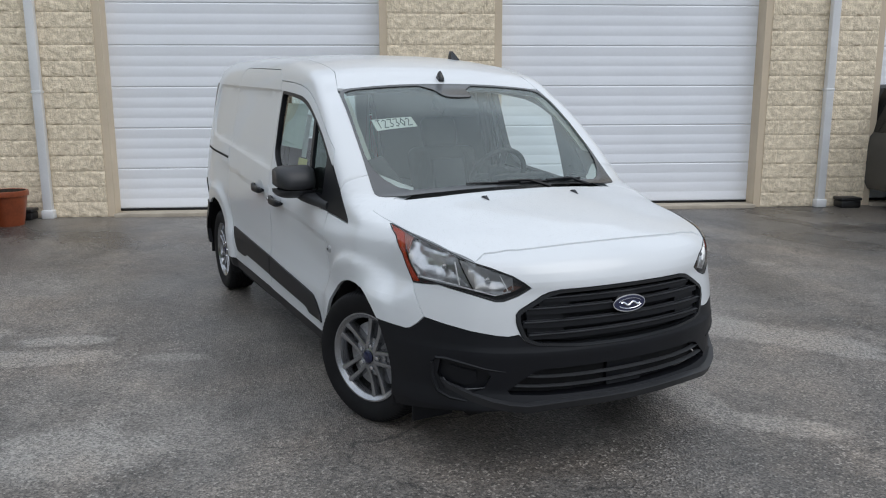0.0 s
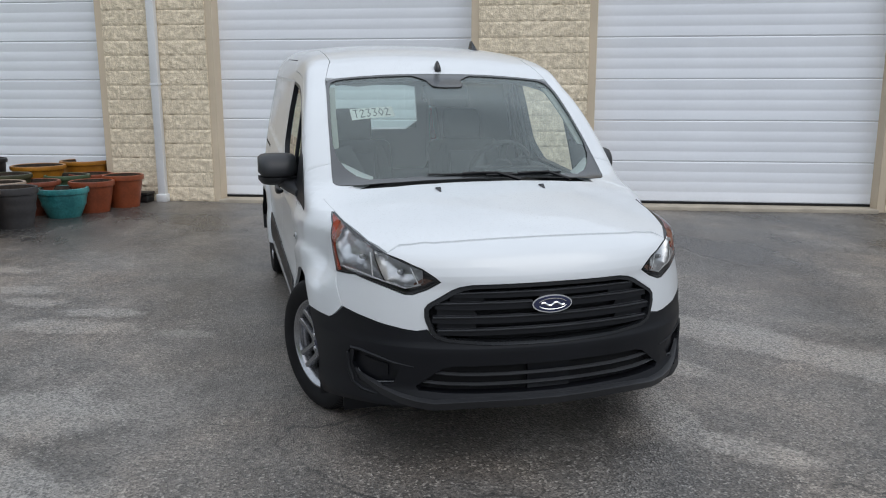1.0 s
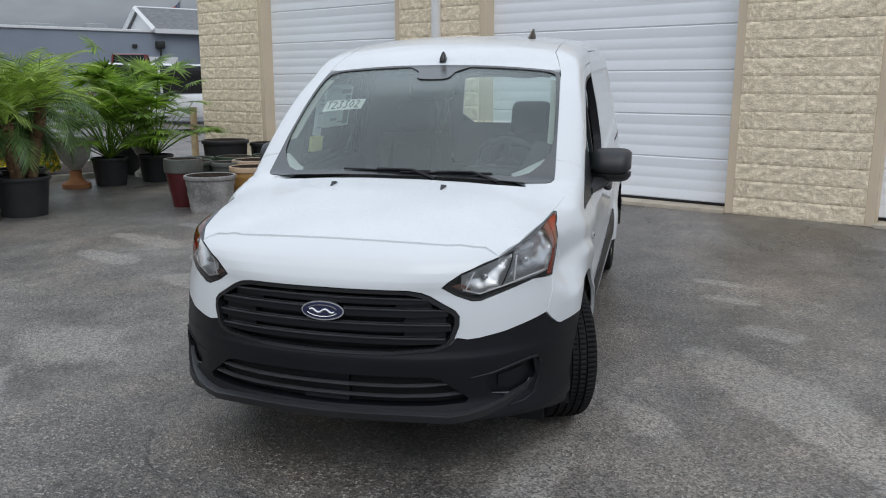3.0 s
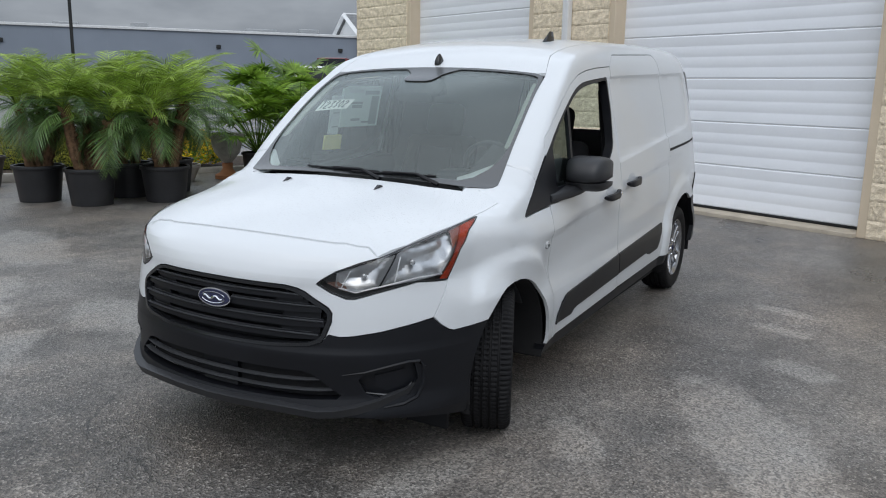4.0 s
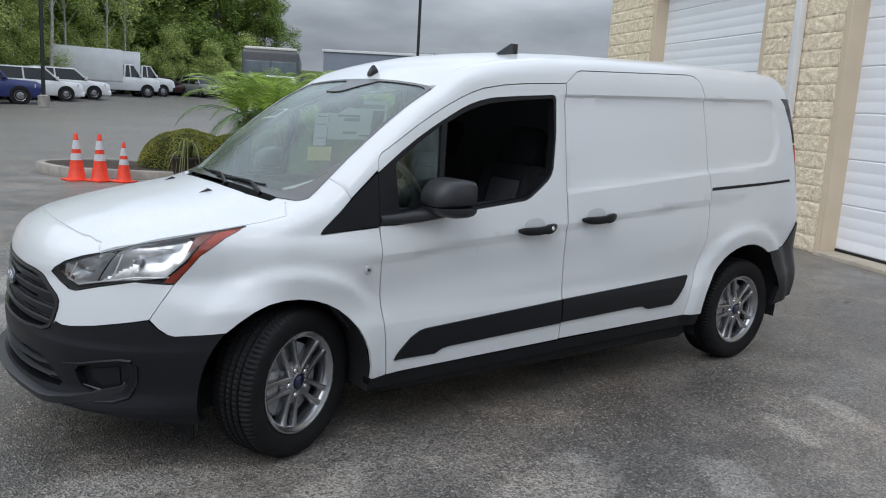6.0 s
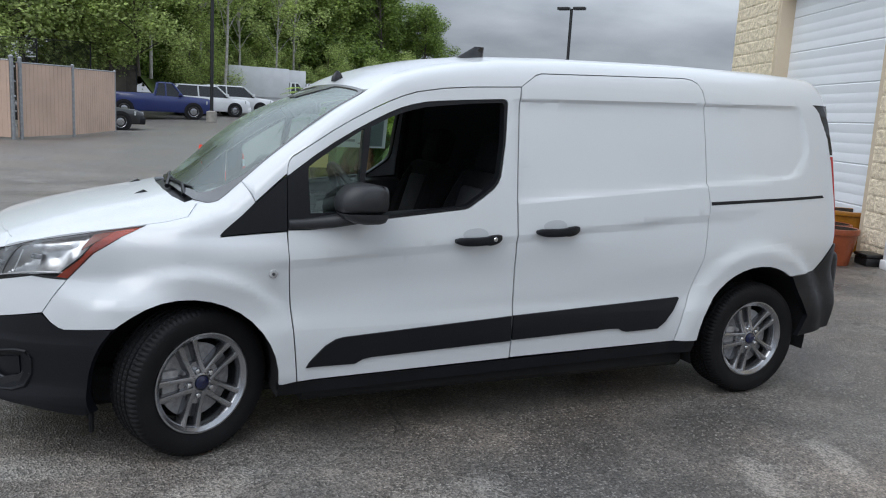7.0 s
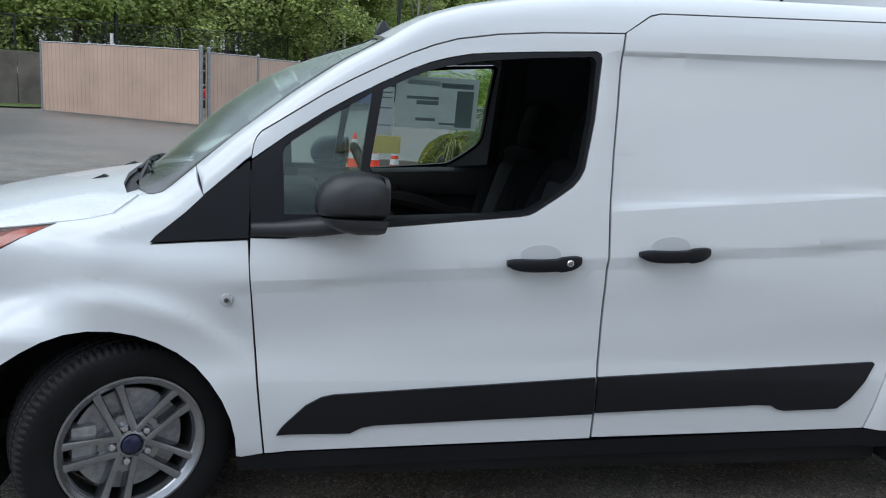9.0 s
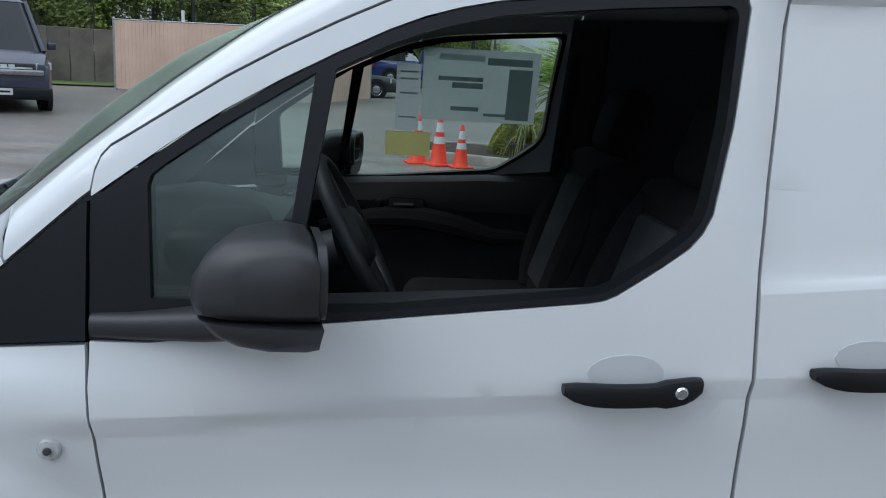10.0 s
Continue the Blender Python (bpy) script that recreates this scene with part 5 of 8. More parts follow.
def asphalt_material():
    m = bpy.data.materials.new("worn_damp_asphalt")
    m.use_nodes = True
    nt = m.node_tree
    N, L = nt.nodes.new, nt.links.new
    b = nt.nodes["Principled BSDF"]
    geo = N("ShaderNodeNewGeometry")

    def noise_at(scale, detail=6, rough=0.6, stretch=None):
        n = N("ShaderNodeTexNoise")
        n.inputs["Scale"].default_value, n.inputs["Detail"].default_value, n.inputs["Roughness"].default_value = scale, detail, rough
        if stretch:
            mp = N("ShaderNodeMapping")
            mp.inputs["Scale"].default_value, mp.inputs["Rotation"].default_value = stretch, (0, 0, radians(67.5))
            L(geo.outputs["Position"], mp.inputs[0])
            L(mp.outputs[0], n.inputs["Vector"])
        else:
            L(geo.outputs["Position"], n.inputs["Vector"])
        return n.outputs[0]

    def ramp(v, p0, c0, p1, c1):
        r = N("ShaderNodeValToRGB")
        e = r.color_ramp.elements
        e[0].position, e[0].color, e[1].position, e[1].color = p0, (*c0, 1), p1, (*c1, 1)
        L(v, r.inputs[0])
        return r.outputs[0]

    def mix(kind, f, a, c):
        x = N("ShaderNodeMixRGB")
        x.blend_type = kind
        for sock, v in zip(x.inputs, (f, a, c)):
            if isinstance(v, (int, float)):
                sock.default_value = v
            elif isinstance(v, tuple):
                sock.default_value = (*v, 1)
            else:
                L(v, sock)
        return x.outputs[0]

    broad = noise_at(0.55, 7, 0.62, (1.0, 1.7, 1.0))
    base = ramp(broad, 0.36, (0.108, 0.103, 0.098), 0.64, (0.228, 0.218, 0.207))
    base = mix("MULTIPLY", 0.6, base, ramp(noise_at(3.2, 8, 0.7), 0.34, (0.55, 0.54, 0.53), 0.68, (1.40, 1.39, 1.37)))
    # the far lot is laid with a smoother, evener course
    sep, lot = N("ShaderNodeSeparateXYZ"), N("ShaderNodeMapRange")
    L(geo.outputs["Position"], sep.inputs[0])
    lot.inputs["From Min"].default_value, lot.inputs["From Max"].default_value, lot.inputs["To Min"].default_value, lot.inputs["To Max"].default_value = -15.0, -10.5, 0.78, 0.0
    L(sep.outputs["Y"], lot.inputs["Value"])
    base = mix("MIX", lot.outputs[0], base, ramp(noise_at(0.25, 4), 0.35, (0.150, 0.143, 0.136), 0.65, (0.195, 0.187, 0.178)))
    # dusty worn patches
    g1, g0 = (1, 1, 1), (0, 0, 0)
    dusty = ramp(noise_at(0.95, 9, 0.70), 0.60, g0, 0.64, (0.7, 0.7, 0.7))

    def patches(places):
        """Mask of ragged oval patches: centre, half sizes, turn."""
        out = None
        for cx, cy, rx, ry, turn in places:
            mp = N("ShaderNodeMapping")
            mp.vector_type = "TEXTURE"
            mp.inputs["Location"].default_value, mp.inputs["Rotation"].default_value, mp.inputs["Scale"].default_value = (cx, cy, 0), (0, 0, radians(turn)), (rx, ry, 1)
            L(geo.outputs["Position"], mp.inputs[0])
            ln, wob, mr = N("ShaderNodeVectorMath"), N("ShaderNodeMath"), N("ShaderNodeMapRange")
            ln.operation = "LENGTH"
            L(mp.outputs[0], ln.inputs[0])
            wob.operation, wob.inputs[1].default_value = "MULTIPLY_ADD", 2.6
            L(noise_at(2.2, 8, 0.7), wob.inputs[0])
            L(ln.outputs["Value"], wob.inputs[2])
            mr.inputs["From Min"].default_value, mr.inputs["From Max"].default_value, mr.inputs["To Min"].default_value, mr.inputs["To Max"].default_value = 2.02, 2.38, 1, 0
            L(wob.outputs[0], mr.inputs["Value"])
            out = mr.outputs[0] if out is None else mix("LIGHTEN", 1.0, out, mr.outputs[0])
        return out

    spots = patches(((-0.42, 1.84, 0.85, 0.26, 28), (-0.72, 1.62, 0.36, 0.25, 20), (0.22, 2.18, 0.45, 0.24, 20), (-1.53, 1.92, 0.22, 0.13, 66), (-2.77, 1.77, 0.28, 0.09, 66), (-2.28, 1.75, 0.20, 0.08, 66),
                     (-1.75, -2.22, 0.45, 0.17, 70), (-1.38, -1.48, 0.22, 0.09, 60), (-2.53, -2.63, 0.32, 0.12, 66), (-0.26, -2.18, 0.48, 0.30, 66), (0.43, -2.08, 0.25, 0.14, 45), (-2.95, -2.80, 0.36, 0.12, 66), (-3.14, -3.62, 0.60, 0.17, 66),
                     (-3.84, -3.25, 0.60, 0.15, 66), (-2.07, -2.08, 0.30, 0.11, 66), (-2.37, -3.50, 0.60, 0.16, 66), (0.62, 0.76, 0.38, 0.12, -15), (0.01, 1.19, 0.28, 0.12, 30), (0.95, 0.85, 0.34, 0.13, 40), (0.65, -2.06, 0.40, 0.24, 50), (-1.3, -4.6, 0.9, 0.35, 60), (0.1, -3.2, 0.9, 0.35, 50)))
    inv = N("ShaderNodeMath")
    inv.operation, inv.inputs[0].default_value = "SUBTRACT", 1.0
    L(lot.outputs[0], inv.inputs[1])
    light = mix("MULTIPLY", 1.0, mix("LIGHTEN", 1.0, dusty, spots), inv.outputs[0])
    base = mix("MIX", mix("MULTIPLY", 1.0, light, (0.66, 0.66, 0.66)), base, (0.35, 0.34, 0.323))
    # rain-dark patches, mostly towards the building
    wet = ramp(noise_at(0.42, 6, 0.55, (0.7, 1.6, 1.0)), 0.44, g0, 0.60, g1)
    dot = N("ShaderNodeVectorMath")
    dot.operation, dot.inputs[1].default_value = "DOT_PRODUCT", (0.9239, -0.3827, 0)
    L(geo.outputs["Position"], dot.inputs[0])
    near_wall = N("ShaderNodeMapRange")
    near_wall.inputs["From Min"].default_value, near_wall.inputs["From Max"].default_value = -4.4, -1.3
    near_wall.inputs["To Min"].default_value, near_wall.inputs["To Max"].default_value = 0.88, 0.10
    L(dot.outputs["Value"], near_wall.inputs["Value"])
    wet = mix("MULTIPLY", 1.0, wet, near_wall.outputs[0])
    damp = patches(((1.15, -0.75, 0.9, 0.6, 10), (1.2, 0.1, 0.8, 0.5, 80), (0.75, -1.35, 0.9, 0.5, 40), (-0.9, -1.25, 1.9, 0.40, 5), (-1.72, 2.12, 0.42, 0.20, 66), (-2.2, 1.30, 1.1, 0.22, 8)))
    wet = mix("LIGHTEN", 1.0, wet, mix("MULTIPLY", 1.0, damp, (0.24, 0.24, 0.24)))
    base = mix("MIX", wet, base, (0.038, 0.038, 0.040))
    # stones of the surface
    vor = N("ShaderNodeTexVoronoi")
    vor.inputs["Scale"].default_value = 115.0
    L(geo.outputs["Position"], vor.inputs["Vector"])
    stone = ramp(vor.outputs["Color"], 0.18, (0.32, 0.32, 0.32), 0.82, (1.58, 1.55, 1.51))
    base = mix("MULTIPLY", 0.85, base, stone)
    pale = ramp(vor.outputs["Color"], 0.80, g0, 0.83, (0.85, 0.85, 0.85))
    pale = mix("MULTIPLY", 1.0, pale, ramp(noise_at(1.7, 4), 0.38, (0.25, 0.25, 0.25), 0.62, (1, 1, 1)))
    base = mix("MIX", pale, base, (0.40, 0.385, 0.36))
    # brown tint in places
    base = mix("MULTIPLY", 1.0, base, ramp(noise_at(0.8, 5), 0.42, (1, 1, 1), 0.64, (1.07, 0.99, 0.92)))
    # cracks
    crk = N("ShaderNodeTexVoronoi")
    crk.feature, crk.inputs["Scale"].default_value = "DISTANCE_TO_EDGE", 0.33
    wp = N("ShaderNodeVectorMath")
    wp.operation = "MULTIPLY_ADD"
    wp.inputs[1].default_value = (0.9, 0.9, 0.9)
    nc = N("ShaderNodeTexNoise")
    nc.inputs["Scale"].default_value, nc.inputs["Detail"].default_value = 1.1, 8
    L(geo.outputs["Position"], nc.inputs["Vector"])
    L(nc.outputs["Color"], wp.inputs[0])
    L(geo.outputs["Position"], wp.inputs[2])
    L(wp.outputs[0], crk.inputs["Vector"])
    line = ramp(crk.outputs["Distance"], 0.0012, g1, 0.0035, g0)
    line = mix("MULTIPLY", 1.0, line, ramp(noise_at(0.7, 3), 0.52, g0, 0.58, (0.8, 0.8, 0.8)))
    base = mix("MIX", line, base, (0.022, 0.022, 0.022))
    L(base, b.inputs["Base Color"])
    rough = N("ShaderNodeMapRange")
    rough.inputs["To Min"].default_value, rough.inputs["To Max"].default_value = 0.38, 0.20
    L(wet, rough.inputs["Value"])
    L(rough.outputs[0], b.inputs["Roughness"])
    bp = N("ShaderNodeBump")
    bp.inputs["Strength"].default_value, bp.inputs["Distance"].default_value = 0.85, 0.006
    hh = mix("ADD", 0.6, vor.outputs["Distance"], noise_at(28, 5))
    L(hh, bp.inputs["Height"])
    L(bp.outputs[0], b.inputs["Normal"])
    return m


ASPHALT = asphalt_material()
xs = sorted(set(list(np.arange(-30, 31, 2.0)) + list(np.arange(-140, 141, 12.0)) + [-1500, -500, 500, 1500]))
ys = sorted(set(list(np.arange(-62, 13, 1.0)) + list(np.arange(-140, 141, 12.0)) + [-1500, -500, 500, 1500]))
gb = bmesh.new()
add_loft(gb, [[(x, y, rise(x, y)) for x in xs] for y in ys], close=False)
bmesh.ops.recalc_face_normals(gb, faces=gb.faces[:])
gb.faces.ensure_lookup_table()
if gb.faces[0].normal.z < 0:
    bmesh.ops.reverse_faces(gb, faces=gb.faces[:])
lump("ground", gb, ASPHALT, "worn damp asphalt yard with pale dusty patches", "ground", kind="structure")

# ---------------------------------------------------------------- the workshop building
WALL = Matrix.Rotation(radians(67.5), 4, "Z")      # x along the wall, y into the building
FACE, DOOR_Y, TOP = 6.72, 6.93, 5.2
STUCCO = surface("smooth_tan_paint", (0.64, 0.535, 0.40), 0.8, vary=0.06, scale=1.5, fine=90, bump=0.001)
BLOCK = surface("split_face_block", (0.75, 0.64, 0.475), 0.9, vary=0.11, scale=14, fine=50, bump=0.020, second=(0.90, 0.785, 0.605), random_tone=0.03)
MORTAR = surface("tan_mortar", (0.68, 0.585, 0.445), 0.95, vary=0.1, fine=120, bump=0.002)
DOOR_WHITE = surface("white_door_steel", (0.86, 0.89, 0.94), 0.42, vary=0.03, scale=0.9, fine=30)
CONCRETE = surface("pale_concrete", (0.42, 0.37, 0.30), 0.85, vary=0.15, scale=4, fine=80, bump=0.002)
PIPE_WHITE = surface("white_gutter_paint", (0.76, 0.77, 0.78), 0.4, vary=0.05, scale=3)
OPENINGS = [(-8.88, -5.80), (-4.13, -0.63), (0.98, 4.56), (6.27, 9.87)]
PIERS = [(-10.68, -8.98), (-5.70, -4.23), (-0.53, 0.88), (4.66, 6.17), (9.97, 12.6)]


def block_mesh(seed, w=0.39, h=0.197):
    rnd = random.Random(seed)
    bm = bmesh.new()
    nx, nz = 18, 9
    rows = []
    for j in range(nz + 1):
        row = []
        for i in range(nx + 1):
            edge = j in (0, nz)
            bulge = 0.012 if edge else (0.017 if i in (0, nx) else 0.010 + 0.016 * rnd.random())
            jx, jz = (0 if i in (0, nx) else rnd.uniform(-.007, .007)), (0 if j in (0, nz) else rnd.uniform(-.007, .007))
            row.append((-w / 2 + w * i / nx + jx, -bulge, -h / 2 + h * j / nz + jz))
        rows.append(row)
    add_loft(bm, rows, close=False)
    rim = [e for e in bm.edges if len(e.link_faces) == 1]
    ext = bmesh.ops.extrude_edge_only(bm, edges=rim)
    bmesh.ops.translate(bm, vec=(0, 0.02, 0), verts=[v for v in ext["geom"] if isinstance(v, bmesh.types.BMVert)])
    bmesh.ops.recalc_face_normals(bm, faces=bm.faces[:])
    if sum(f.normal.y * f.calc_area() for f in bm.faces) > 0:
        bmesh.ops.reverse_faces(bm, faces=bm.faces[:])
    return link_mesh("block", bm, BLOCK, angle=60)


BLOCKS = [block_mesh(k) for k in range(9)]
pier_obs = []
for k, (u0, u1) in enumerate(PIERS):
    pr = lump("wall_%d" % (k + 1), box(u0, u1, FACE, FACE + 0.45, 0, TOP, m=None), MORTAR, "tan split-face concrete block wall pier", "wall", kind="structure", at=WALL, smooth=False)
    pier_obs.append((pr, u0, u1))
lump("wall_lintel", box(-10.68, 12.6, FACE + 0.03, FACE + 0.45, 3.70, TOP), STUCCO, "tan painted wall over the doors", "wall", kind="structure", at=WALL, smooth=False)
lump("wall_rear", box(-10.68, 12.6, FACE + 9.0, FACE + 9.3, 0, TOP), STUCCO, "plain tan rear wall", "wall", kind="structure", at=WALL, smooth=False)
lump("wall_end", box(-10.68, -10.40, FACE + 0.46, FACE + 9.0, 0, TOP), STUCCO, "plain tan end wall", "wall", kind="structure", at=WALL, smooth=False)
lump("wall_far_end", box(12.3, 12.6, FACE + 0.46, FACE + 9.0, 0, TOP), STUCCO, "plain tan end wall", "wall", kind="structure", at=WALL, smooth=False)
lump("roof", box(-10.9, 12.8, FACE - 0.1, FACE + 9.4, TOP, TOP + 0.3), STUCCO, "flat workshop roof", "roof", kind="structure", at=WALL, smooth=False)
for a, b in OPENINGS:
    for u0, u1 in ((a - 0.10, a), (b, b + 0.10)):
        lump("trim", box(u0, u1, FACE - 0.012, FACE + 0.46, 0, 3.70, 0.004, 1), STUCCO, "smooth tan painted door jamb", "trim", kind="structure", at=WALL)
    lump("trim", box(a - 0.1, b + 0.1, FACE - 0.012, FACE + 0.46, 3.702, 3.82, 0.004, 1), STUCCO, "smooth tan painted door head", "trim", kind="structure", at=WALL)
    lump("threshold", box(a, b, FACE - 0.10, FACE + 0.26, -0.05, 0.045, 0.012, 2), CONCRETE, "pale concrete door threshold", "threshold", kind="structure", at=WALL)
    gd = thing("garage_door", "closed white ribbed sectional garage door", "garage door", "workshop doors", at=WALL)
    for r in range(7):
        z0, h = 0.075 + 0.5333 * r, 0.5333
        outline = []
        for q in range(4):
            zz = z0 + h * q / 4
            outline += [(0.0024, zz + 0.004), (0.0, zz + 0.015), (0.0, zz + h / 4 - 0.015), (0.0028, zz + h / 4 - 0.004)]
        outline[0], outline[-1] = (0.007, z0 + 0.0015), (0.007, z0 + h - 0.0015)
        sect = bmesh.new()
        back = [(0.05, z0 + h - 0.003), (0.05, z0 + 0.003)]
        add_loft(sect, [[(u, DOOR_Y + d, z) for d, z in outline + back] for u in (a - 0.02, b + 0.02)])
        bmesh.ops.recalc_face_normals(sect, faces=sect.faces[:])
        part("door_panel", sect, DOOR_WHITE, gd, angle=20)
    part("bottom_seal", box(a - 0.02, b + 0.02, DOOR_Y - 0.01, DOOR_Y + 0.04, 0.046, 0.078, 0.008, 1), BLACK_AND_SHADE, gd, "black rubber bottom seal")
for u in (-4.95, 5.49):
    dp = thing("downpipe", "white square rain downpipe on the block wall", "downpipe", "downpipes", at=WALL)
    part("pipe", box(u - 0.055, u + 0.055, FACE - 0.13, FACE - 0.035, 0.09, TOP, 0.012, 2), PIPE_WHITE, dp)
    part("boot", box(u - 0.075, u + 0.075, FACE - 0.15, FACE - 0.03, 0.0, 0.11, 0.012, 2), PIPE_WHITE, dp)
    for z in (1.6, 3.4):
        part("strap", box(u - 0.062, u + 0.062, FACE - 0.134, FACE - 0.03, z, z + 0.03, 0.003, 1), PIPE_WHITE, dp)
BAIT = surface("black_box_plastic", (0.015, 0.015, 0.016), 0.4, vary=0.2)
for u in (-5.24, 5.86):
    bx = thing("bait_box", "small black plastic bait box at the wall foot", "bait box", "bait boxes", at=WALL)
    part("body", box(u - 0.14, u + 0.14, FACE - 0.26, FACE - 0.04, 0.0, 0.10, 0.02, 2), BAIT, bx)
    part("lid", box(u - 0.15, u + 0.15, FACE - 0.27, FACE - 0.035, 0.10, 0.145, 0.018, 2), BAIT, bx)

# ---------------------------------------------------------------- pots, cones
def pot_profile(r, h, flare=0.72, rim=0.06, band=0.0, belly=0.0):
    out = [(0.001, 0.0), (r * flare, 0.0)]
    for t in np.linspace(0.06, 1, 9):
        rad = r * (flare + (0.94 - flare) * t) + belly * r * math.sin(math.pi * t)
        if band and (0.50 < t < 0.64 or 0.80 < t < 0.92):
            rad += band
        out.append((rad, (h - rim) * t))
    out += [(r * 1.0, h - rim + 0.004), (r * 1.02, h - rim * 0.5), (r * 1.0, h - 0.004), (r * 0.95, h), (r * 0.90, h - 0.006), (r * 0.86, h * 0.82), (0.001, h * 0.80)]
    return out


SOIL = surface("dark_soil", (0.035, 0.025, 0.018), 0.95, vary=0.4, scale=20, fine=120, bump=0.01)


def build_pot(x, y, r, h, colour, label, rough=0.45, flare=0.72, rim=0.06, band=0.0, belly=0.0, rim_colour=None, second=None, z=0.0, group="garden pots for sale"):
    glaze = surface("pot_glaze", colour, rough, vary=0.22, scale=5, fine=40, second=second, bump=0.001)
    p = thing("plant_pot", label, "plant pot", group, at=Matrix.Translation((x, y, z)))
    prof = pot_profile(r, h, flare, rim, band, belly)
    part("body", lathe(prof[:11], 40), glaze, p)
    part("rim", lathe(prof[10:16], 40), surface("pot_rim", rim_colour, rough, vary=0.2) if rim_colour else glaze, p)
    part("inside", lathe(prof[15:], 40), glaze if z else SOIL, p)
    return p


build_pot(-5.25, -4.55, 0.235, 0.60, (0.085, 0.012, 0.014), "tall dark red glazed pot with a grey rim", 0.3, 0.62, 0.17, rim_colour=(0.09, 0.095, 0.085))
build_pot(-4.98, -4.02, 0.305, 0.44, (0.19, 0.185, 0.18), "weathered grey tub shaped plant pot", 0.7, 0.80, 0.05, 0.006, second=(0.30, 0.29, 0.28))
build_pot(-5.62, -3.80, 0.285, 0.49, (0.46, 0.26, 0.085), "ochre yellow ribbed pot with a pale rim", 0.6, 0.72, 0.07, 0.012, rim_colour=(0.50, 0.36, 0.24))
build_pot(-6.20, -3.52, 0.265, 0.46, (0.048, 0.046, 0.048), "dark charcoal grey plant pot", 0.55, 0.72, 0.08, 0.008)
build_pot(-6.90, -3.12, 0.295, 0.36, (0.025, 0.16, 0.17), "teal glazed pot with a patterned rim", 0.3, 0.62, 0.07, 0.006, 0.05, second=(0.05, 0.24, 0.24))
build_pot(-7.28, -2.84, 0.275, 0.40, (0.23, 0.055, 0.022), "rust brown glazed pot", 0.35, 0.70, 0.07)
build_pot(-7.66, -2.50, 0.26, 0.43, (0.25, 0.06, 0.022), "rust brown glazed pot beside the pipe", 0.35, 0.70, 0.07)
second_row = [(-5.75, -4.75, 0.27, 0.52, (0.055, 0.065, 0.055), "dark green glazed plant pot"), (-5.95, -4.35, 0.22, 0.50, (0.10, 0.11, 0.10), "grey green glazed pot"), (-6.15, -4.05, 0.29, 0.52, (0.40, 0.30, 0.22), "pale terracotta pot with a thick rim"),
              (-6.70, -3.75, 0.27, 0.47, (0.38, 0.29, 0.22), "pale stone coloured pot"), (-7.25, -3.50, 0.30, 0.42, (0.22, 0.06, 0.03), "rust brown shallow pot"), (-7.75, -3.20, 0.28, 0.44, (0.06, 0.10, 0.05), "mossy green pot in the back row"), (-8.05, -2.95, 0.28, 0.42, (0.24, 0.06, 0.025), "rust brown glazed pot in the back row")]
for x, y, r, h, c, lb in second_row:
    build_pot(x, y, r, h, c, lb, 0.4)
third_row = [(-6.20, -4.95, 0.24, 0.52, (0.03, 0.055, 0.03), "dark green glazed plant pot"), (-6.55, -4.58, 0.25, 0.52, (0.035, 0.05, 0.03), "dark olive glazed pot"), (-6.95, -4.22, 0.25, 0.52, (0.04, 0.055, 0.035), "dark olive glazed pot"), (-7.40, -3.85, 0.30, 0.50, (0.06, 0.06, 0.03), "olive brown wide pot"),
             (-8.05, -3.60, 0.34, 0.55, (0.36, 0.15, 0.015), "amber yellow glazed wide pot"), (-8.60, -3.10, 0.33, 0.56, (0.34, 0.14, 0.015), "amber yellow glazed wide pot by the door"), (-8.95, -2.55, 0.28, 0.44, (0.20, 0.055, 0.03), "rust brown glazed pot by the door")]
for x, y, r, h, c, lb in third_row:
    build_pot(x, y, r, h, c, lb, 0.35)
for x, y, r, h in ((-7.15, -5.05, 0.34, 0.70), (-7.60, -4.62, 0.24, 0.64), (-7.95, -4.25, 0.30, 0.66)):
    build_pot(x, y, r, h, (0.016, 0.015, 0.016), "black plastic nursery planter", 0.5, 0.8)

CONE_ORANGE = surface("cone_orange", (0.80, 0.05, 0.015), 0.5, vary=0.1, scale=12)
CONE_BAND = surface("cone_reflective_band", (0.55, 0.56, 0.58), 0.45, vary=0.1, scale=20)


def build_cone(x, y, turn, tall):
    c = thing("traffic_cone", "orange traffic cone with two pale reflective bands", "traffic cone", "traffic cones by the kerb", at=pose(x, y, rise(x, y), 0, 0, turn))
    w = 0.245 * tall
    part("base", box(-w, w, -w, w, 0.0, 0.04 * tall, 0.012, 2), CONE_ORANGE, c)
    rad = lambda k: (0.185 - 0.150 * k) * tall
    ring = lambda *ks: lathe([(rad(k) + (0.002 if len(ks) == 2 else 0), k * tall) for k in ks], 28)
    part("skirt", lathe([(0.20 * tall, 0.035 * tall), (0.19 * tall, 0.06 * tall), (rad(0.075), 0.08 * tall), (rad(0.44), 0.44 * tall)], 28), CONE_ORANGE, c)
    part("band", ring(0.44, 0.58), CONE_BAND, c, "pale reflective band")
    part("waist", ring(0.58, 0.62, 0.67), CONE_ORANGE, c)
    part("band", ring(0.67, 0.86), CONE_BAND, c, "pale reflective band")
    part("tip", lathe([(rad(0.86), 0.86 * tall), (rad(0.98), 0.98 * tall), (0.025 * tall, tall), (0.001, tall)], 28), CONE_ORANGE, c)


for x, y, a, tall in ((-1.44, -10.90, 12, 0.80), (-1.77, -10.70, 30, 0.80), (-2.11, -10.49, 22, 0.675)):
    build_cone(x, y, a, tall)

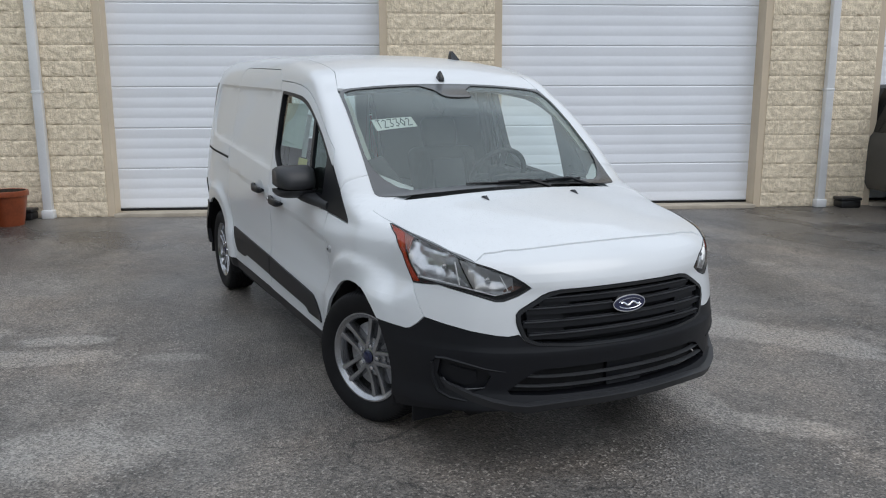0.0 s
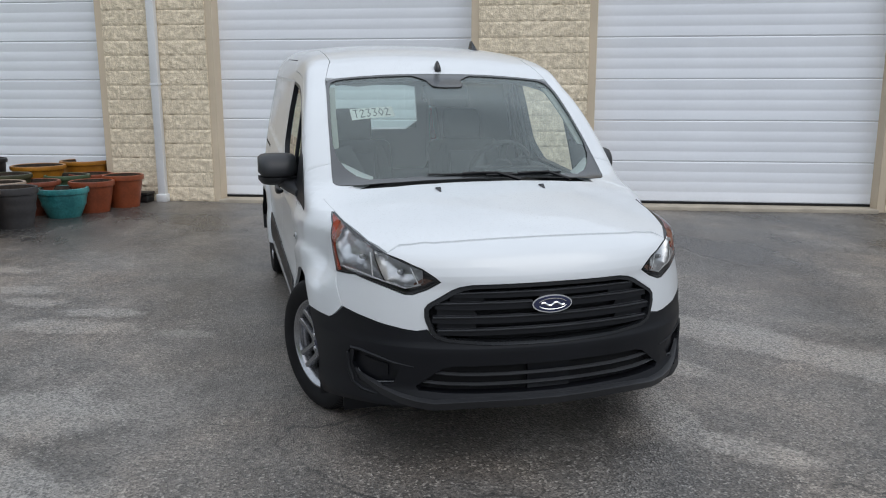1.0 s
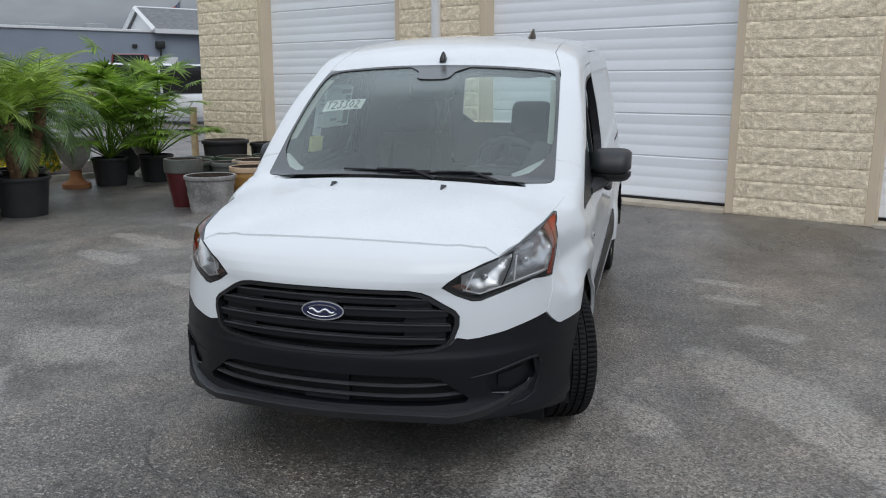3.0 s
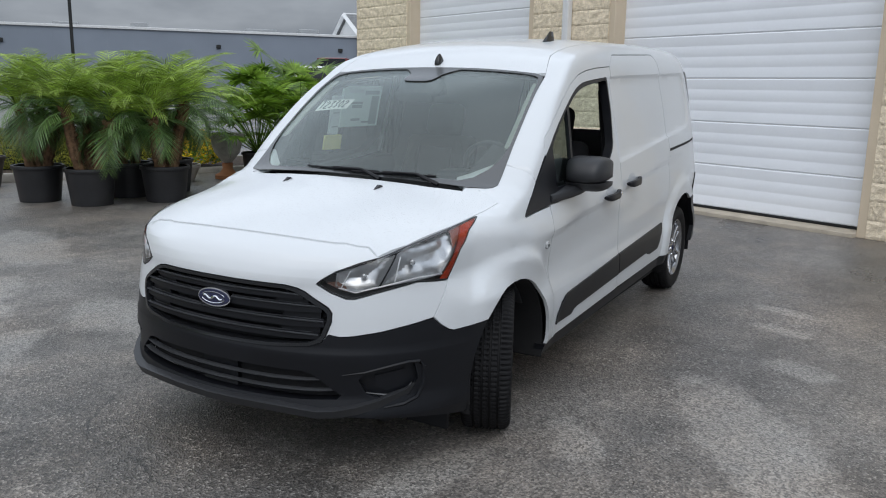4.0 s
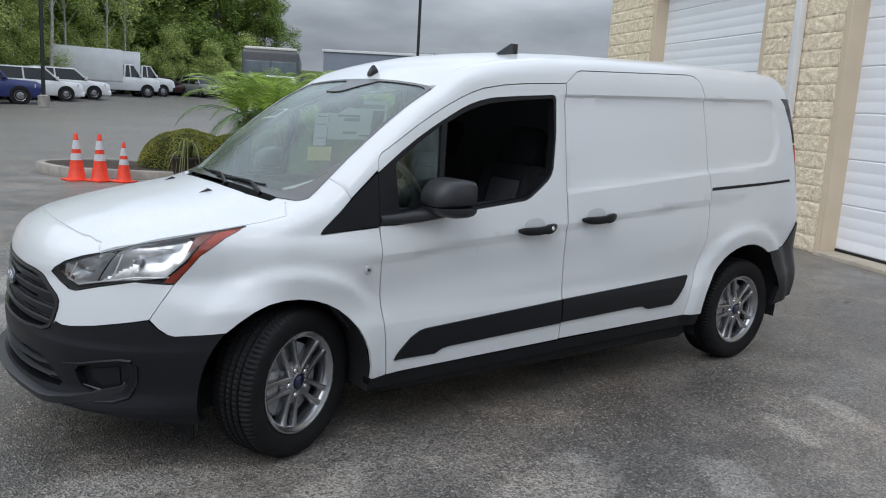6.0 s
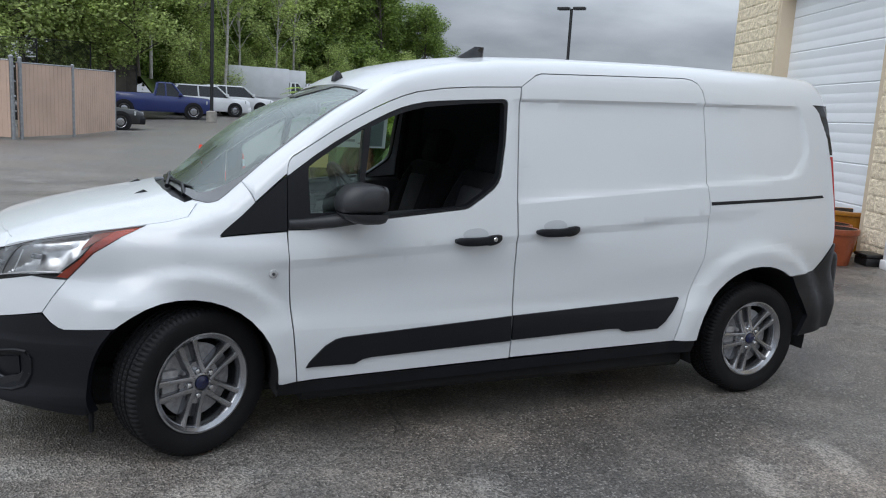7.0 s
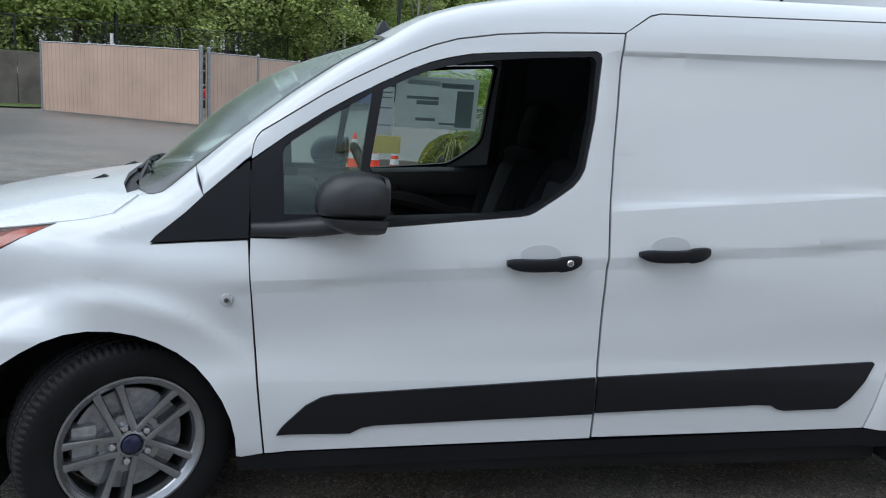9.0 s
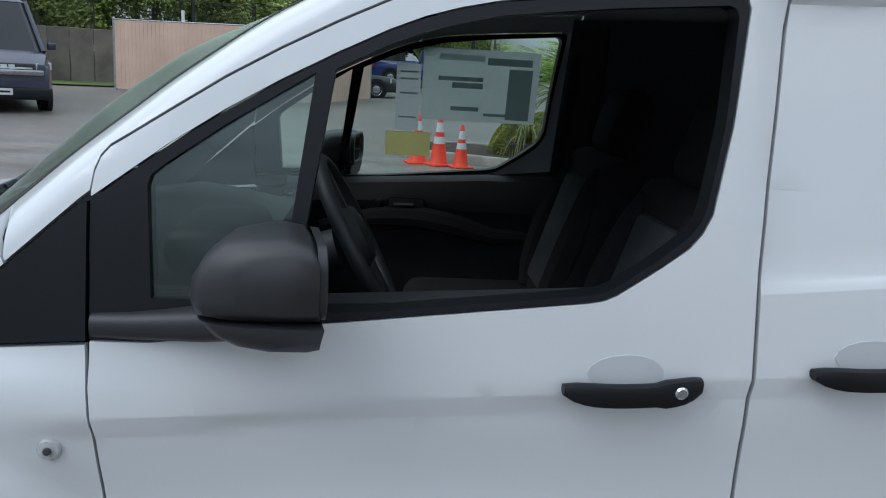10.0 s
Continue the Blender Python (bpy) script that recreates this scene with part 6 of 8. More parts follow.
# ---------------------------------------------------------------- planted island
KERB = surface("kerb_concrete", (0.30, 0.28, 0.25), 0.85, vary=0.2, scale=5, fine=70, bump=0.002)
MULCH = surface("brown_mulch", (0.045, 0.03, 0.02), 0.95, vary=0.5, scale=12, fine=90, bump=0.02)
ISLE = Matrix.Translation((-1.15, -11.75, -0.07)) @ Matrix.Rotation(radians(149), 4, "Z")   # x along the front kerb, y away from it
run, deep = 9.4, 2.3
outline = [(0.25, 0.0), (run, 0.0), (run, deep), (0.25, deep)]
nose_pts = [(0.25 - 0.9 * math.sin(math.pi * t), deep * (1 - t)) for t in np.linspace(0, 1, 9)][1:-1]
ring = [(0.25, 0.0), (run, 0.0), (run, deep), (0.25, deep)] + nose_pts
kb = bmesh.new()
inn = inset(ring, 0.14)
top_o, top_i = [(x, y, 0.135) for x, y in inset(ring, 0.015)], [(x, y, 0.135) for x, y in inn]
add_loft(kb, [[(x, y, -0.05) for x, y in ring], [(x, y, 0.115) for x, y in ring], top_o, top_i, [(x, y, 0.05) for x, y in inn]], caps=False)
bmesh.ops.recalc_face_normals(kb, faces=kb.faces[:])
lump("kerb", kb, KERB, "raised concrete kerb round the planting bed", "kerb", kind="structure", at=ISLE)
mb = bmesh.new()
mb.faces.new([mb.verts.new((x, y, 0.11)) for x, y in inn])
bmesh.ops.recalc_face_normals(mb, faces=mb.faces[:])
lump("planting_bed", mb, MULCH, "dark brown mulch bed", "ground", kind="structure", at=ISLE, smooth=False)


def leaf_material(name, dark, light, rough=0.5, thin=0.35):
    m = surface(name, dark, rough, vary=0.2, scale=2.5, fine=12, second=light)
    nt = m.node_tree
    geo, hsv, mr = nt.nodes.new("ShaderNodeNewGeometry"), nt.nodes.new("ShaderNodeHueSaturation"), nt.nodes.new("ShaderNodeMapRange")
    mr.inputs["To Min"].default_value, mr.inputs["To Max"].default_value = 0.55, 1.45
    b, o = nt.nodes["Principled BSDF"], nt.nodes["Material Output"]
    old = b.inputs["Base Color"].links[0].from_socket
    nt.links.new(geo.outputs["Random Per Island"], mr.inputs["Value"])
    nt.links.new(mr.outputs[0], hsv.inputs["Value"])
    nt.links.new(old, hsv.inputs["Color"])
    nt.links.new(hsv.outputs[0], b.inputs["Base Color"])
    tr, mix = nt.nodes.new("ShaderNodeBsdfTranslucent"), nt.nodes.new("ShaderNodeMixShader")
    nt.links.new(hsv.outputs[0], tr.inputs[0])
    mix.inputs[0].default_value = thin
    nt.links.new(b.outputs[0], mix.inputs[1])
    nt.links.new(tr.outputs[0], mix.inputs[2])
    nt.links.new(mix.outputs[0], o.inputs[0])
    return m


PALM_LEAF = leaf_material("palm_leaflet", (0.15, 0.25, 0.036), (0.40, 0.54, 0.10), 0.38, 0.38)
PALM_OLD = leaf_material("old_palm_leaflet", (0.055, 0.115, 0.036), (0.15, 0.25, 0.075), 0.34, 0.25)
FAN_LEAF = leaf_material("fan_palm_leaf", (0.08, 0.175, 0.022), (0.27, 0.42, 0.055), 0.42, 0.45)
SHRUB_LEAF = leaf_material("clipped_shrub_leaf", (0.125, 0.142, 0.014), (0.24, 0.24, 0.026), 0.7)
DRY_LEAF = leaf_material("wilted_leaf", (0.12, 0.15, 0.04), (0.30, 0.30, 0.12), 0.6)
YELLOW_FLOWER = leaf_material("yellow_flower", (0.55, 0.38, 0.01), (0.75, 0.55, 0.02), 0.6)
PALM_BARK = surface("palm_trunk_bark", (0.15, 0.085, 0.045), 0.9, vary=0.55, scale=18, fine=60, bump=0.01)
POT_BLACK = surface("black_nursery_pot", (0.020, 0.020, 0.022), 0.5, vary=0.25, scale=4)


def add_leaflet(bm, base, way, side, length, width, droop):
    """One narrow leaf blade: two quads with a fold and a pointed tip."""
    tip = base + way * length + Vector((0, 0, -droop))
    mid = base + way * (length * 0.5) + Vector((0, 0, -droop * 0.22))
    a, b = bm.verts.new(base - side * width * 0.3), bm.verts.new(base + side * width * 0.3)
    c, d = bm.verts.new(mid - side * width * 0.5), bm.verts.new(mid + side * width * 0.5)
    e = bm.verts.new(tip)
    bm.faces.new((a, b, d, c))
    bm.faces.new((c, d, e))


def add_frond(bm, stems, rnd, root, yaw, lift, length, leaf=0.27, count=23):
    out = Vector((math.cos(yaw), math.sin(yaw), 0))
    side = Vector((-math.sin(yaw), math.cos(yaw), 0))
    pts, pos, ang_now = [root.copy()], root.copy(), lift
    n = 12
    for k in range(n):
        ang_now -= (0.45 + 1.3 * k / n) * 0.112 * (1.1 - lift * 0.15)
        pos = pos + (out * math.cos(ang_now) + Vector((0, 0, 1)) * math.sin(ang_now)) * (length / n)
        pts.append(pos.copy())
    add_tube(stems, pts[::2], [0.009, 0.007, 0.006, 0.005, 0.004, 0.003, 0.002][:len(pts[::2])], 4, False)
    for k in range(count):
        t = 0.16 + 0.84 * k / (count - 1)
        f = t * n
        i = min(int(f), n - 1)
        p = pts[i].lerp(pts[i + 1], f - i)
        d = (pts[i + 1] - pts[i]).normalized()
        up = side.cross(d).normalized()
        ln = leaf * (0.45 + 0.75 * math.sin(math.pi * min(1, 0.18 + 0.78 * t))) * rnd.uniform(0.85, 1.1)
        for s in (-1, 1):
            way = (side * s * (1.0 - 0.45 * t) + d * (0.50 + 0.75 * t) + up * rnd.uniform(0.10, 0.26)).normalized()
            add_leaflet(bm, p, way, d, ln, 0.0175, ln * rnd.uniform(0.02, 0.16))


def build_date_palm(x, y, seed, heads, pot_r=0.31, pot_h=0.46):
    rnd = random.Random(seed)
    p = thing("potted_palm", "bushy pygmy date palm in a black nursery pot", "potted palm", "palms in black pots", at=Matrix.Translation((x, y, 0)))
    pot = part("pot", lathe(pot_profile(pot_r, pot_h, 0.78, 0.05)[:16], 40), POT_BLACK, p, "black plastic nursery pot")
    part("soil", lathe([(pot_r * 0.93, pot_h - 0.06), (0.001, pot_h - 0.04)], 24), SOIL, p)
    leaves, stems, old_leaves, old_stems = bmesh.new(), bmesh.new(), bmesh.new(), bmesh.new()
    for k in range(heads):
        a = 2 * math.pi * k / heads + rnd.uniform(-.4, .4)
        foot = Vector((0.11 * math.cos(a), 0.11 * math.sin(a), pot_h - 0.05))
        h = rnd.uniform(0.60, 0.84)
        top = foot + Vector((0.16 * math.cos(a), 0.16 * math.sin(a), h))
        trunk = bmesh.new()
        pts = [foot.lerp(top, t) + Vector((0.02 * math.sin(5 * t), 0, 0)) for t in np.linspace(0, 1, 12)]
        add_tube(trunk, pts, [0.056 + 0.012 * (i % 2) for i in range(12)], 9)
        for i in range(110):
            t = rnd.random()
            q, an = foot.lerp(top, t), rnd.uniform(0, 6.28)
            d = Vector((math.cos(an), math.sin(an), 0.9)).normalized()
            add_tube(trunk, [q + d * 0.035, q + d * 0.098], [0.016, 0.007], 4)
        part("trunk", trunk, PALM_BARK, p, "shaggy brown palm trunk")
        for i in range(19):
            lift = (1.42, 1.28, 1.12, 0.96, 0.80, 0.60, 0.38, 0.14)[i % 8] + rnd.uniform(-.12, .12)
            young = lift > 0.66
            add_frond(leaves if young else old_leaves, stems if young else old_stems, rnd, top + Vector((0, 0, 0.02)), rnd.uniform(0, 6.28), lift, rnd.uniform(0.78, 1.02))
        for i in range(5):
            add_frond(old_leaves, old_stems, rnd, top - Vector((0, 0, 0.03)), rnd.uniform(0, 6.28), rnd.uniform(-0.35, 0.08), rnd.uniform(0.50, 0.74))
    tagged(part("fronds", leaves, PALM_LEAF, p, "feathery arching green fronds", smooth=False), kind="stuff")
    tagged(part("old_fronds", old_leaves, PALM_OLD, p, "older dark green lower fronds", smooth=False), kind="stuff")
    tagged(part("frond_core", stems, PALM_LEAF, p), kind="stuff")
    tagged(part("old_frond_core", old_stems, PALM_OLD, p), kind="stuff")


for k, (x, y, n) in enumerate(((-3.20, -7.22, 3), (-3.36, -6.42, 3), (-4.12, -5.96, 3), (-4.14, -6.68, 2), (-4.85, -6.66, 2))):
    build_date_palm(x, y, 20 + k, n)


def build_fan_palm(x, y, seed, tall):
    rnd = random.Random(seed)
    p = thing("potted_palm", "fan palm with broad pleated leaves in a black pot", "potted palm", "palms in black pots", at=Matrix.Translation((x, y, 0)))
    part("pot", lathe(pot_profile(0.27, 0.42, 0.80, 0.05)[:16], 36), POT_BLACK, p, "black plastic nursery pot")
    part("soil", lathe([(0.25, 0.36), (0.001, 0.38)], 24), SOIL, p)
    leaves, stems = bmesh.new(), bmesh.new()
    for i in range(42):
        yaw, lift = rnd.uniform(0, 6.28), rnd.uniform(0.35, 1.4)
        L = rnd.uniform(0.45, 1.0) * tall * (0.62 + 0.38 * math.sin(lift))
        out = Vector((math.cos(yaw), math.sin(yaw), 0))
        root = Vector((0, 0, 0.40))
        tip = root + out * L * math.cos(lift) + Vector((0, 0, L * math.sin(lift)))
        add_tube(stems, [root, root.lerp(tip, 0.5) + Vector((0, 0, 0.05)), tip], [0.010, 0.008, 0.006], 5, False)
        fwd = (out * math.cos(lift - 0.5) + Vector((0, 0, 1)) * math.sin(lift - 0.5)).normalized()
        side = Vector((-math.sin(yaw), math.cos(yaw), 0))
        for j in range(26):
            a = radians(-112 + 224 * j / 25)
            way = fwd * math.cos(a) + side * math.sin(a)
            add_leaflet(leaves, tip, way, side * math.cos(a) - fwd * math.sin(a), rnd.uniform(0.34, 0.44), 0.036, rnd.uniform(0.03, 0.11))
    part("fan_leaves", leaves, FAN_LEAF, p, "bright green pleated fan leaves", smooth=False)
    tagged(part("frond_core", stems, FAN_LEAF, p), kind="stuff")


build_fan_palm(-6.85, -6.85, 41, 1.35)
build_fan_palm(-7.50, -6.50, 42, 1.75)
build_fan_palm(-8.3, -7.6, 43, 1.8)


def leafy_mound(rx, ry, rz, seed, count, size):
    """A clipped shrub: a shell of many tiny leaves over a rounded uneven form."""
    rnd = random.Random(seed)
    bm = bmesh.new()
    for i in range(count):
        u, a = rnd.random() ** 0.75, rnd.uniform(0, 6.2832)
        el = math.asin(u)
        d = Vector((math.cos(el) * math.cos(a), math.cos(el) * math.sin(a), math.sin(el)))
        k = 1 + 0.07 * noise.noise(d * 2.3 + Vector((seed, 0, 0))) + rnd.uniform(-.035, .02)
        p = Vector((d.x * rx * k, d.y * ry * k, d.z * rz * k + 0.02))
        t = Vector((rnd.uniform(-1, 1), rnd.uniform(-1, 1), rnd.uniform(-1, 1))).normalized()
        n = (d + t * 0.8).normalized()
        e1 = n.cross(Vector((0.3, 0.2, 1))).normalized() * size * rnd.uniform(.7, 1.3)
        e2 = n.cross(e1).normalized() * size * rnd.uniform(.4, .8)
        bm.faces.new([bm.verts.new(q) for q in (p - e1, p - e2, p + e1, p + e2)])
    return bm


def build_shrub(x, y, z, rx, ry, rz, seed):
    p = thing("shrub", "low rounded clipped yellow-green shrub in the bed", "shrub", "clipped shrubs", at=Matrix.Translation((x, y, z)))
    core = bmesh.new()
    bmesh.ops.create_icosphere(core, subdivisions=3, radius=1.0)
    for v in core.verts:
        v.co = Vector((v.co.x * rx * 0.93, v.co.y * ry * 0.93, max(0, v.co.z) * rz * 0.93))
    part("inner_form", core, surface("shrub_inner", (0.020, 0.028, 0.006), 0.9, vary=0.5, scale=20), p)
    part("foliage", leafy_mound(rx, ry, rz, seed, 14000, 0.016), SHRUB_LEAF, p, smooth=False)


for k, (x, y, rx, ry, rz) in enumerate(((-3.66, -11.95, 0.92, 0.75, 0.72), (-5.00, -11.10, 0.68, 0.60, 0.66), (-4.75, -12.25, 0.78, 0.62, 0.66), (-5.9, -10.65, 0.7, 0.6, 0.62), (-6.9, -10.0, 0.7, 0.6, 0.6))):
    build_shrub(x, y, 0.03, rx, ry, rz, 60 + k)


def build_wilted(x, y, seed):
    rnd = random.Random(seed)
    p = thing("potted_plant", "brown pot with a pale drooping wilted plant", "potted plant", "wilted pot plants", at=Matrix.Translation((x, y, rise(x, y))))
    part("pot", lathe(pot_profile(0.29, 0.47, 0.66, 0.06, 0.004)[:16], 36), surface("brown_pot", (0.030, 0.020, 0.016), 0.5, vary=0.2), p, "dark brown ribbed pot")
    part("soil", lathe([(0.26, 0.42), (0.001, 0.43)], 24), SOIL, p)
    lv = bmesh.new()
    for i in range(46):
        yaw = rnd.uniform(0, 6.28)
        out, side = Vector((math.cos(yaw), math.sin(yaw), 0)), Vector((-math.sin(yaw), math.cos(yaw), 0))
        L, hgt, w = rnd.uniform(0.18, 0.40), rnd.uniform(0.15, 0.38), rnd.uniform(0.012, 0.024)
        prev = None
        for t in np.linspace(0, 1, 6):
            c = out * (0.05 + L * t) + Vector((0, 0, 0.43 + hgt * math.sin(math.pi * min(1, 0.95 * t ** 0.8)) - 0.30 * t ** 3))
            ww = w * (1 - 0.8 * t)
            pair = (lv.verts.new(c - side * ww), lv.verts.new(c + side * ww))
            if prev:
                lv.faces.new((prev[0], prev[1], pair[1], pair[0]))
            prev = pair
    part("leaves", lv, DRY_LEAF, p, "pale yellow-green strap leaves")


build_wilted(-3.08, -10.15, 5)
build_wilted(-3.86, -9.50, 6)
STONE = surface("cast_stone", (0.42, 0.40, 0.36), 0.85, vary=0.2, scale=9, fine=60, bump=0.003)
TERRA = surface("terracotta_foot", (0.38, 0.16, 0.07), 0.8, vary=0.15)
urn = thing("garden_urn", "pale cast stone urn on a terracotta foot", "urn", at=Matrix.Translation((-6.45, -7.15, 0)))
part("bowl", lathe([(0.001, 0.26), (0.07, 0.26), (0.12, 0.32), (0.20, 0.42), (0.24, 0.56), (0.25, 0.64), (0.30, 0.68), (0.31, 0.72), (0.27, 0.73), (0.24, 0.68), (0.001, 0.62)], 36), STONE, urn)
part("foot", lathe([(0.20, 0.0), (0.20, 0.06), (0.12, 0.10), (0.08, 0.17), (0.09, 0.25), (0.001, 0.26)], 28), TERRA, urn)
urn2 = thing("garden_urn", "pale cast stone urn among the palms", "urn", at=Matrix.Translation((-8.0, -7.05, 0)))
part("bowl", lathe([(0.001, 0.30), (0.07, 0.30), (0.13, 0.36), (0.21, 0.50), (0.24, 0.66), (0.27, 0.72), (0.28, 0.76), (0.24, 0.77), (0.001, 0.70)], 36), STONE, urn2)
part("foot", lathe([(0.18, 0.0), (0.18, 0.07), (0.11, 0.12), (0.075, 0.20), (0.085, 0.29), (0.001, 0.30)], 28), STONE, urn2)
low = build_pot(-5.85, -7.5, 0.26, 0.26, (0.42, 0.38, 0.34), "low pale stone bowl planter", 0.8, 0.6)
fl = thing("flower_bush", "small bush covered in yellow flowers", "flower bush", at=Matrix.Translation((-7.2, -8.7, 0.1)))
part("leaves", leafy_mound(0.5, 0.45, 0.55, 77, 1500, 0.04), FAN_LEAF, fl, smooth=False)
part("flowers", leafy_mound(0.52, 0.47, 0.58, 78, 2200, 0.028), YELLOW_FLOWER, fl, "many small yellow flowers", smooth=False)
post = lump("wooden_post", tube([(-10.95, -7.95, 0), (-10.95, -7.95, 1.05)], 0.07, 12), surface("pale_wood", (0.42, 0.33, 0.20), 0.8, vary=0.2), "short pale wooden post at the building corner", "post")


# ---------------------------------------------------------------- vehicles in the lot
CAR_GLASS = surface("dark_car_glass", (0.012, 0.014, 0.016), 0.06, vary=0.1)
LAMP_CLEAR = surface("car_lamp_lens", (0.62, 0.64, 0.66), 0.15, vary=0.15, metal=0.3)
PLATE = surface("plate_white", (0.62, 0.63, 0.64), 0.5, vary=0.05)
paints = {}


def paint(name, colour):
    if name not in paints:
        paints[name] = surface(name + "_car_paint", colour, 0.3, vary=0.06, scale=1.5, coat=0.5)
    return paints[name]


def build_vehicle(name, label, category, at, colour_name, colour, width, tops, house, wheels, radius, lamp_z, clear=0.24, group="vehicles in the lot", bed=None, trim_black=True):
    """tops: (x, height) of the lower body from front to back; house: (front foot, front top, rear top, rear foot, belt, roof)."""
    p = thing(name, label, category, group, at=at)
    col, hw = paint(colour_name, colour), width / 2
    rings = []
    front, rear = tops[0][0], tops[-1][0]
    for x, z in tops:
        end = min(abs(x - front), abs(x - rear))
        w = hw * (0.86 + 0.14 * min(1, end / 0.35))
        rings.append([(x, w * a, clear + (z - clear) * b) for a, b in ((-0.94, 0.0), (-1.0, 0.12), (-1.0, 0.62), (-0.975, 0.86), (-0.90, 0.97), (-0.6, 1.0), (0.6, 1.0), (0.90, 0.97), (0.975, 0.86), (1.0, 0.62), (1.0, 0.12), (0.94, 0.0))])
    bm = bmesh.new()
    add_loft(bm, rings)
    bmesh.ops.recalc_face_normals(bm, faces=bm.faces[:])
    body_ob = part("body", bm, col, p)
    f0, f1, r1, r0, zb, zt = house
    ring = lambda zz, xf, xr, w: [(xf, -w * 0.80, zz), (xf - 0.12, -w, zz), (xr + 0.06, -w, zz), (xr, -w * 0.85, zz), (xr, w * 0.85, zz), (xr + 0.06, w, zz), (xf - 0.12, w, zz), (xf, w * 0.80, zz)]
    w0, w1 = hw * 0.93, hw * 0.78
    bm = bmesh.new()
    add_loft(bm, [ring(zb - 0.06, f0, r0, w0), ring(zt - 0.05, f1, r1, w1)])
    bmesh.ops.recalc_face_normals(bm, faces=bm.faces[:])
    cabin = part("window_glass", bm, CAR_GLASS, p, "dark tinted windows", angle=15)
    bm = bmesh.new()
    add_loft(bm, [ring(zt - 0.07, f1 + 0.03, r1 - 0.03, w1 + 0.02), ring(zt - 0.02, f1 - 0.03, r1 + 0.03, w1 * 0.97), ring(zt, f1 - 0.25, r1 + 0.2, w1 * 0.75)])
    bmesh.ops.recalc_face_normals(bm, faces=bm.faces[:])
    part("roof", bm, col, p)
    mid = (f1 + r1) / 2
    for s in (-1, 1):
        for xb, xt, rr in ((f0 - 0.06, f1 - 0.06, 0.05), (mid + 0.05, mid + 0.02, 0.045), (r0 + 0.06, r1 + 0.06, 0.07)):
            part("pillar", tube([(xb, s * w0 * 0.985, zb - 0.05), (xt, s * w1 * 0.99, zt - 0.05)], rr, 6), col, p)
        part("door_mirror", box(f0 - 0.30, f0 - 0.14, min(s * (hw + 0.02), s * (hw + 0.20)), max(s * (hw + 0.02), s * (hw + 0.20)), zb + 0.0, zb + 0.16, 0.03, 2), col, p)
        lamp = [(front - 0.02, s * hw * 0.62), (front - 0.34, s * hw * 0.985)]
        part("headlight", add_loft(bmesh.new(), [[(lamp[0][0] + (lamp[1][0] - lamp[0][0]) * t + a * 0.1, lamp[0][1] + (lamp[1][1] - lamp[0][1]) * t ** 1.6, lamp_z + b + 0.03 * t) for a, b in rounded(0.5, 0.16, 0.05, 2)] for t in (0, 0.4, 0.75, 1)]), LAMP_CLEAR, p, "clear headlight")
        part("tail_lamp", box(rear - 0.012, rear + 0.12, min(s * hw * 0.70, s * hw * 0.97), max(s * hw * 0.70, s * hw * 0.97), lamp_z - 0.02, lamp_z + 0.28, 0.02, 1), RED_LENS, p, "red tail lamp")
        for wx in wheels:
            hubm = Matrix.Translation((wx, s * (hw - 0.10), radius)) @ Matrix.Rotation(radians(-90 * s), 4, "X")
            arch = part("wheel_arch", lathe([(radius + 0.07, 0.0), (radius + 0.07, 0.112), (0.001, 0.112)], 28, hubm), BLACK_AND_SHADE, p)
            wh = part("wheel", lathe([(radius * 0.66, 0.10), (radius * 0.70, 0.125), (radius * 0.93, 0.128), (radius, 0.10), (radius, -0.10), (radius * 0.6, -0.10)], 32, hubm), RUBBER, p, "black tyre")
            part("rim", lathe([(radius * 0.67, 0.12), (radius * 0.60, 0.105), (radius * 0.22, 0.122), (0.001, 0.125)], 10, hubm), ALLOY, wh, smooth=False)
    part("grille", box(front - 0.05, front + 0.015, -hw * 0.58, hw * 0.58, lamp_z - 0.16, lamp_z + 0.07, 0.02, 2), GLOSS_BLACK, p, "black front grille")
    part("grille_bar", box(front - 0.03, front + 0.025, -hw * 0.55, hw * 0.55, lamp_z - 0.05, lamp_z - 0.01, 0.006, 1), CHROME, p)
    part("bumper", box(front - 0.20, front + 0.04, -hw * 0.93, hw * 0.93, clear, clear + 0.27, 0.06, 3), BLACK_PLASTIC if trim_black else col, p)
    part("plate", box(front + 0.04, front + 0.052, -0.15, 0.15, clear + 0.10, clear + 0.24), PLATE, p, "pale number plate with blank bars")
    part("plate_bar", box(front + 0.052, front + 0.054, -0.10, 0.10, clear + 0.15, clear + 0.19), GLOSS_BLACK, p)
    if bed:
        part("load_bed", box(bed[1], bed[0], -hw * 0.84, hw * 0.84, bed[2] - 0.02, bed[2] + 0.006), BLACK_AND_SHADE, p)
    return p


def spot_at(x, y, turn, dz=0.0):
    return pose(x, y, rise(x, y) + dz, 0, 0, turn)


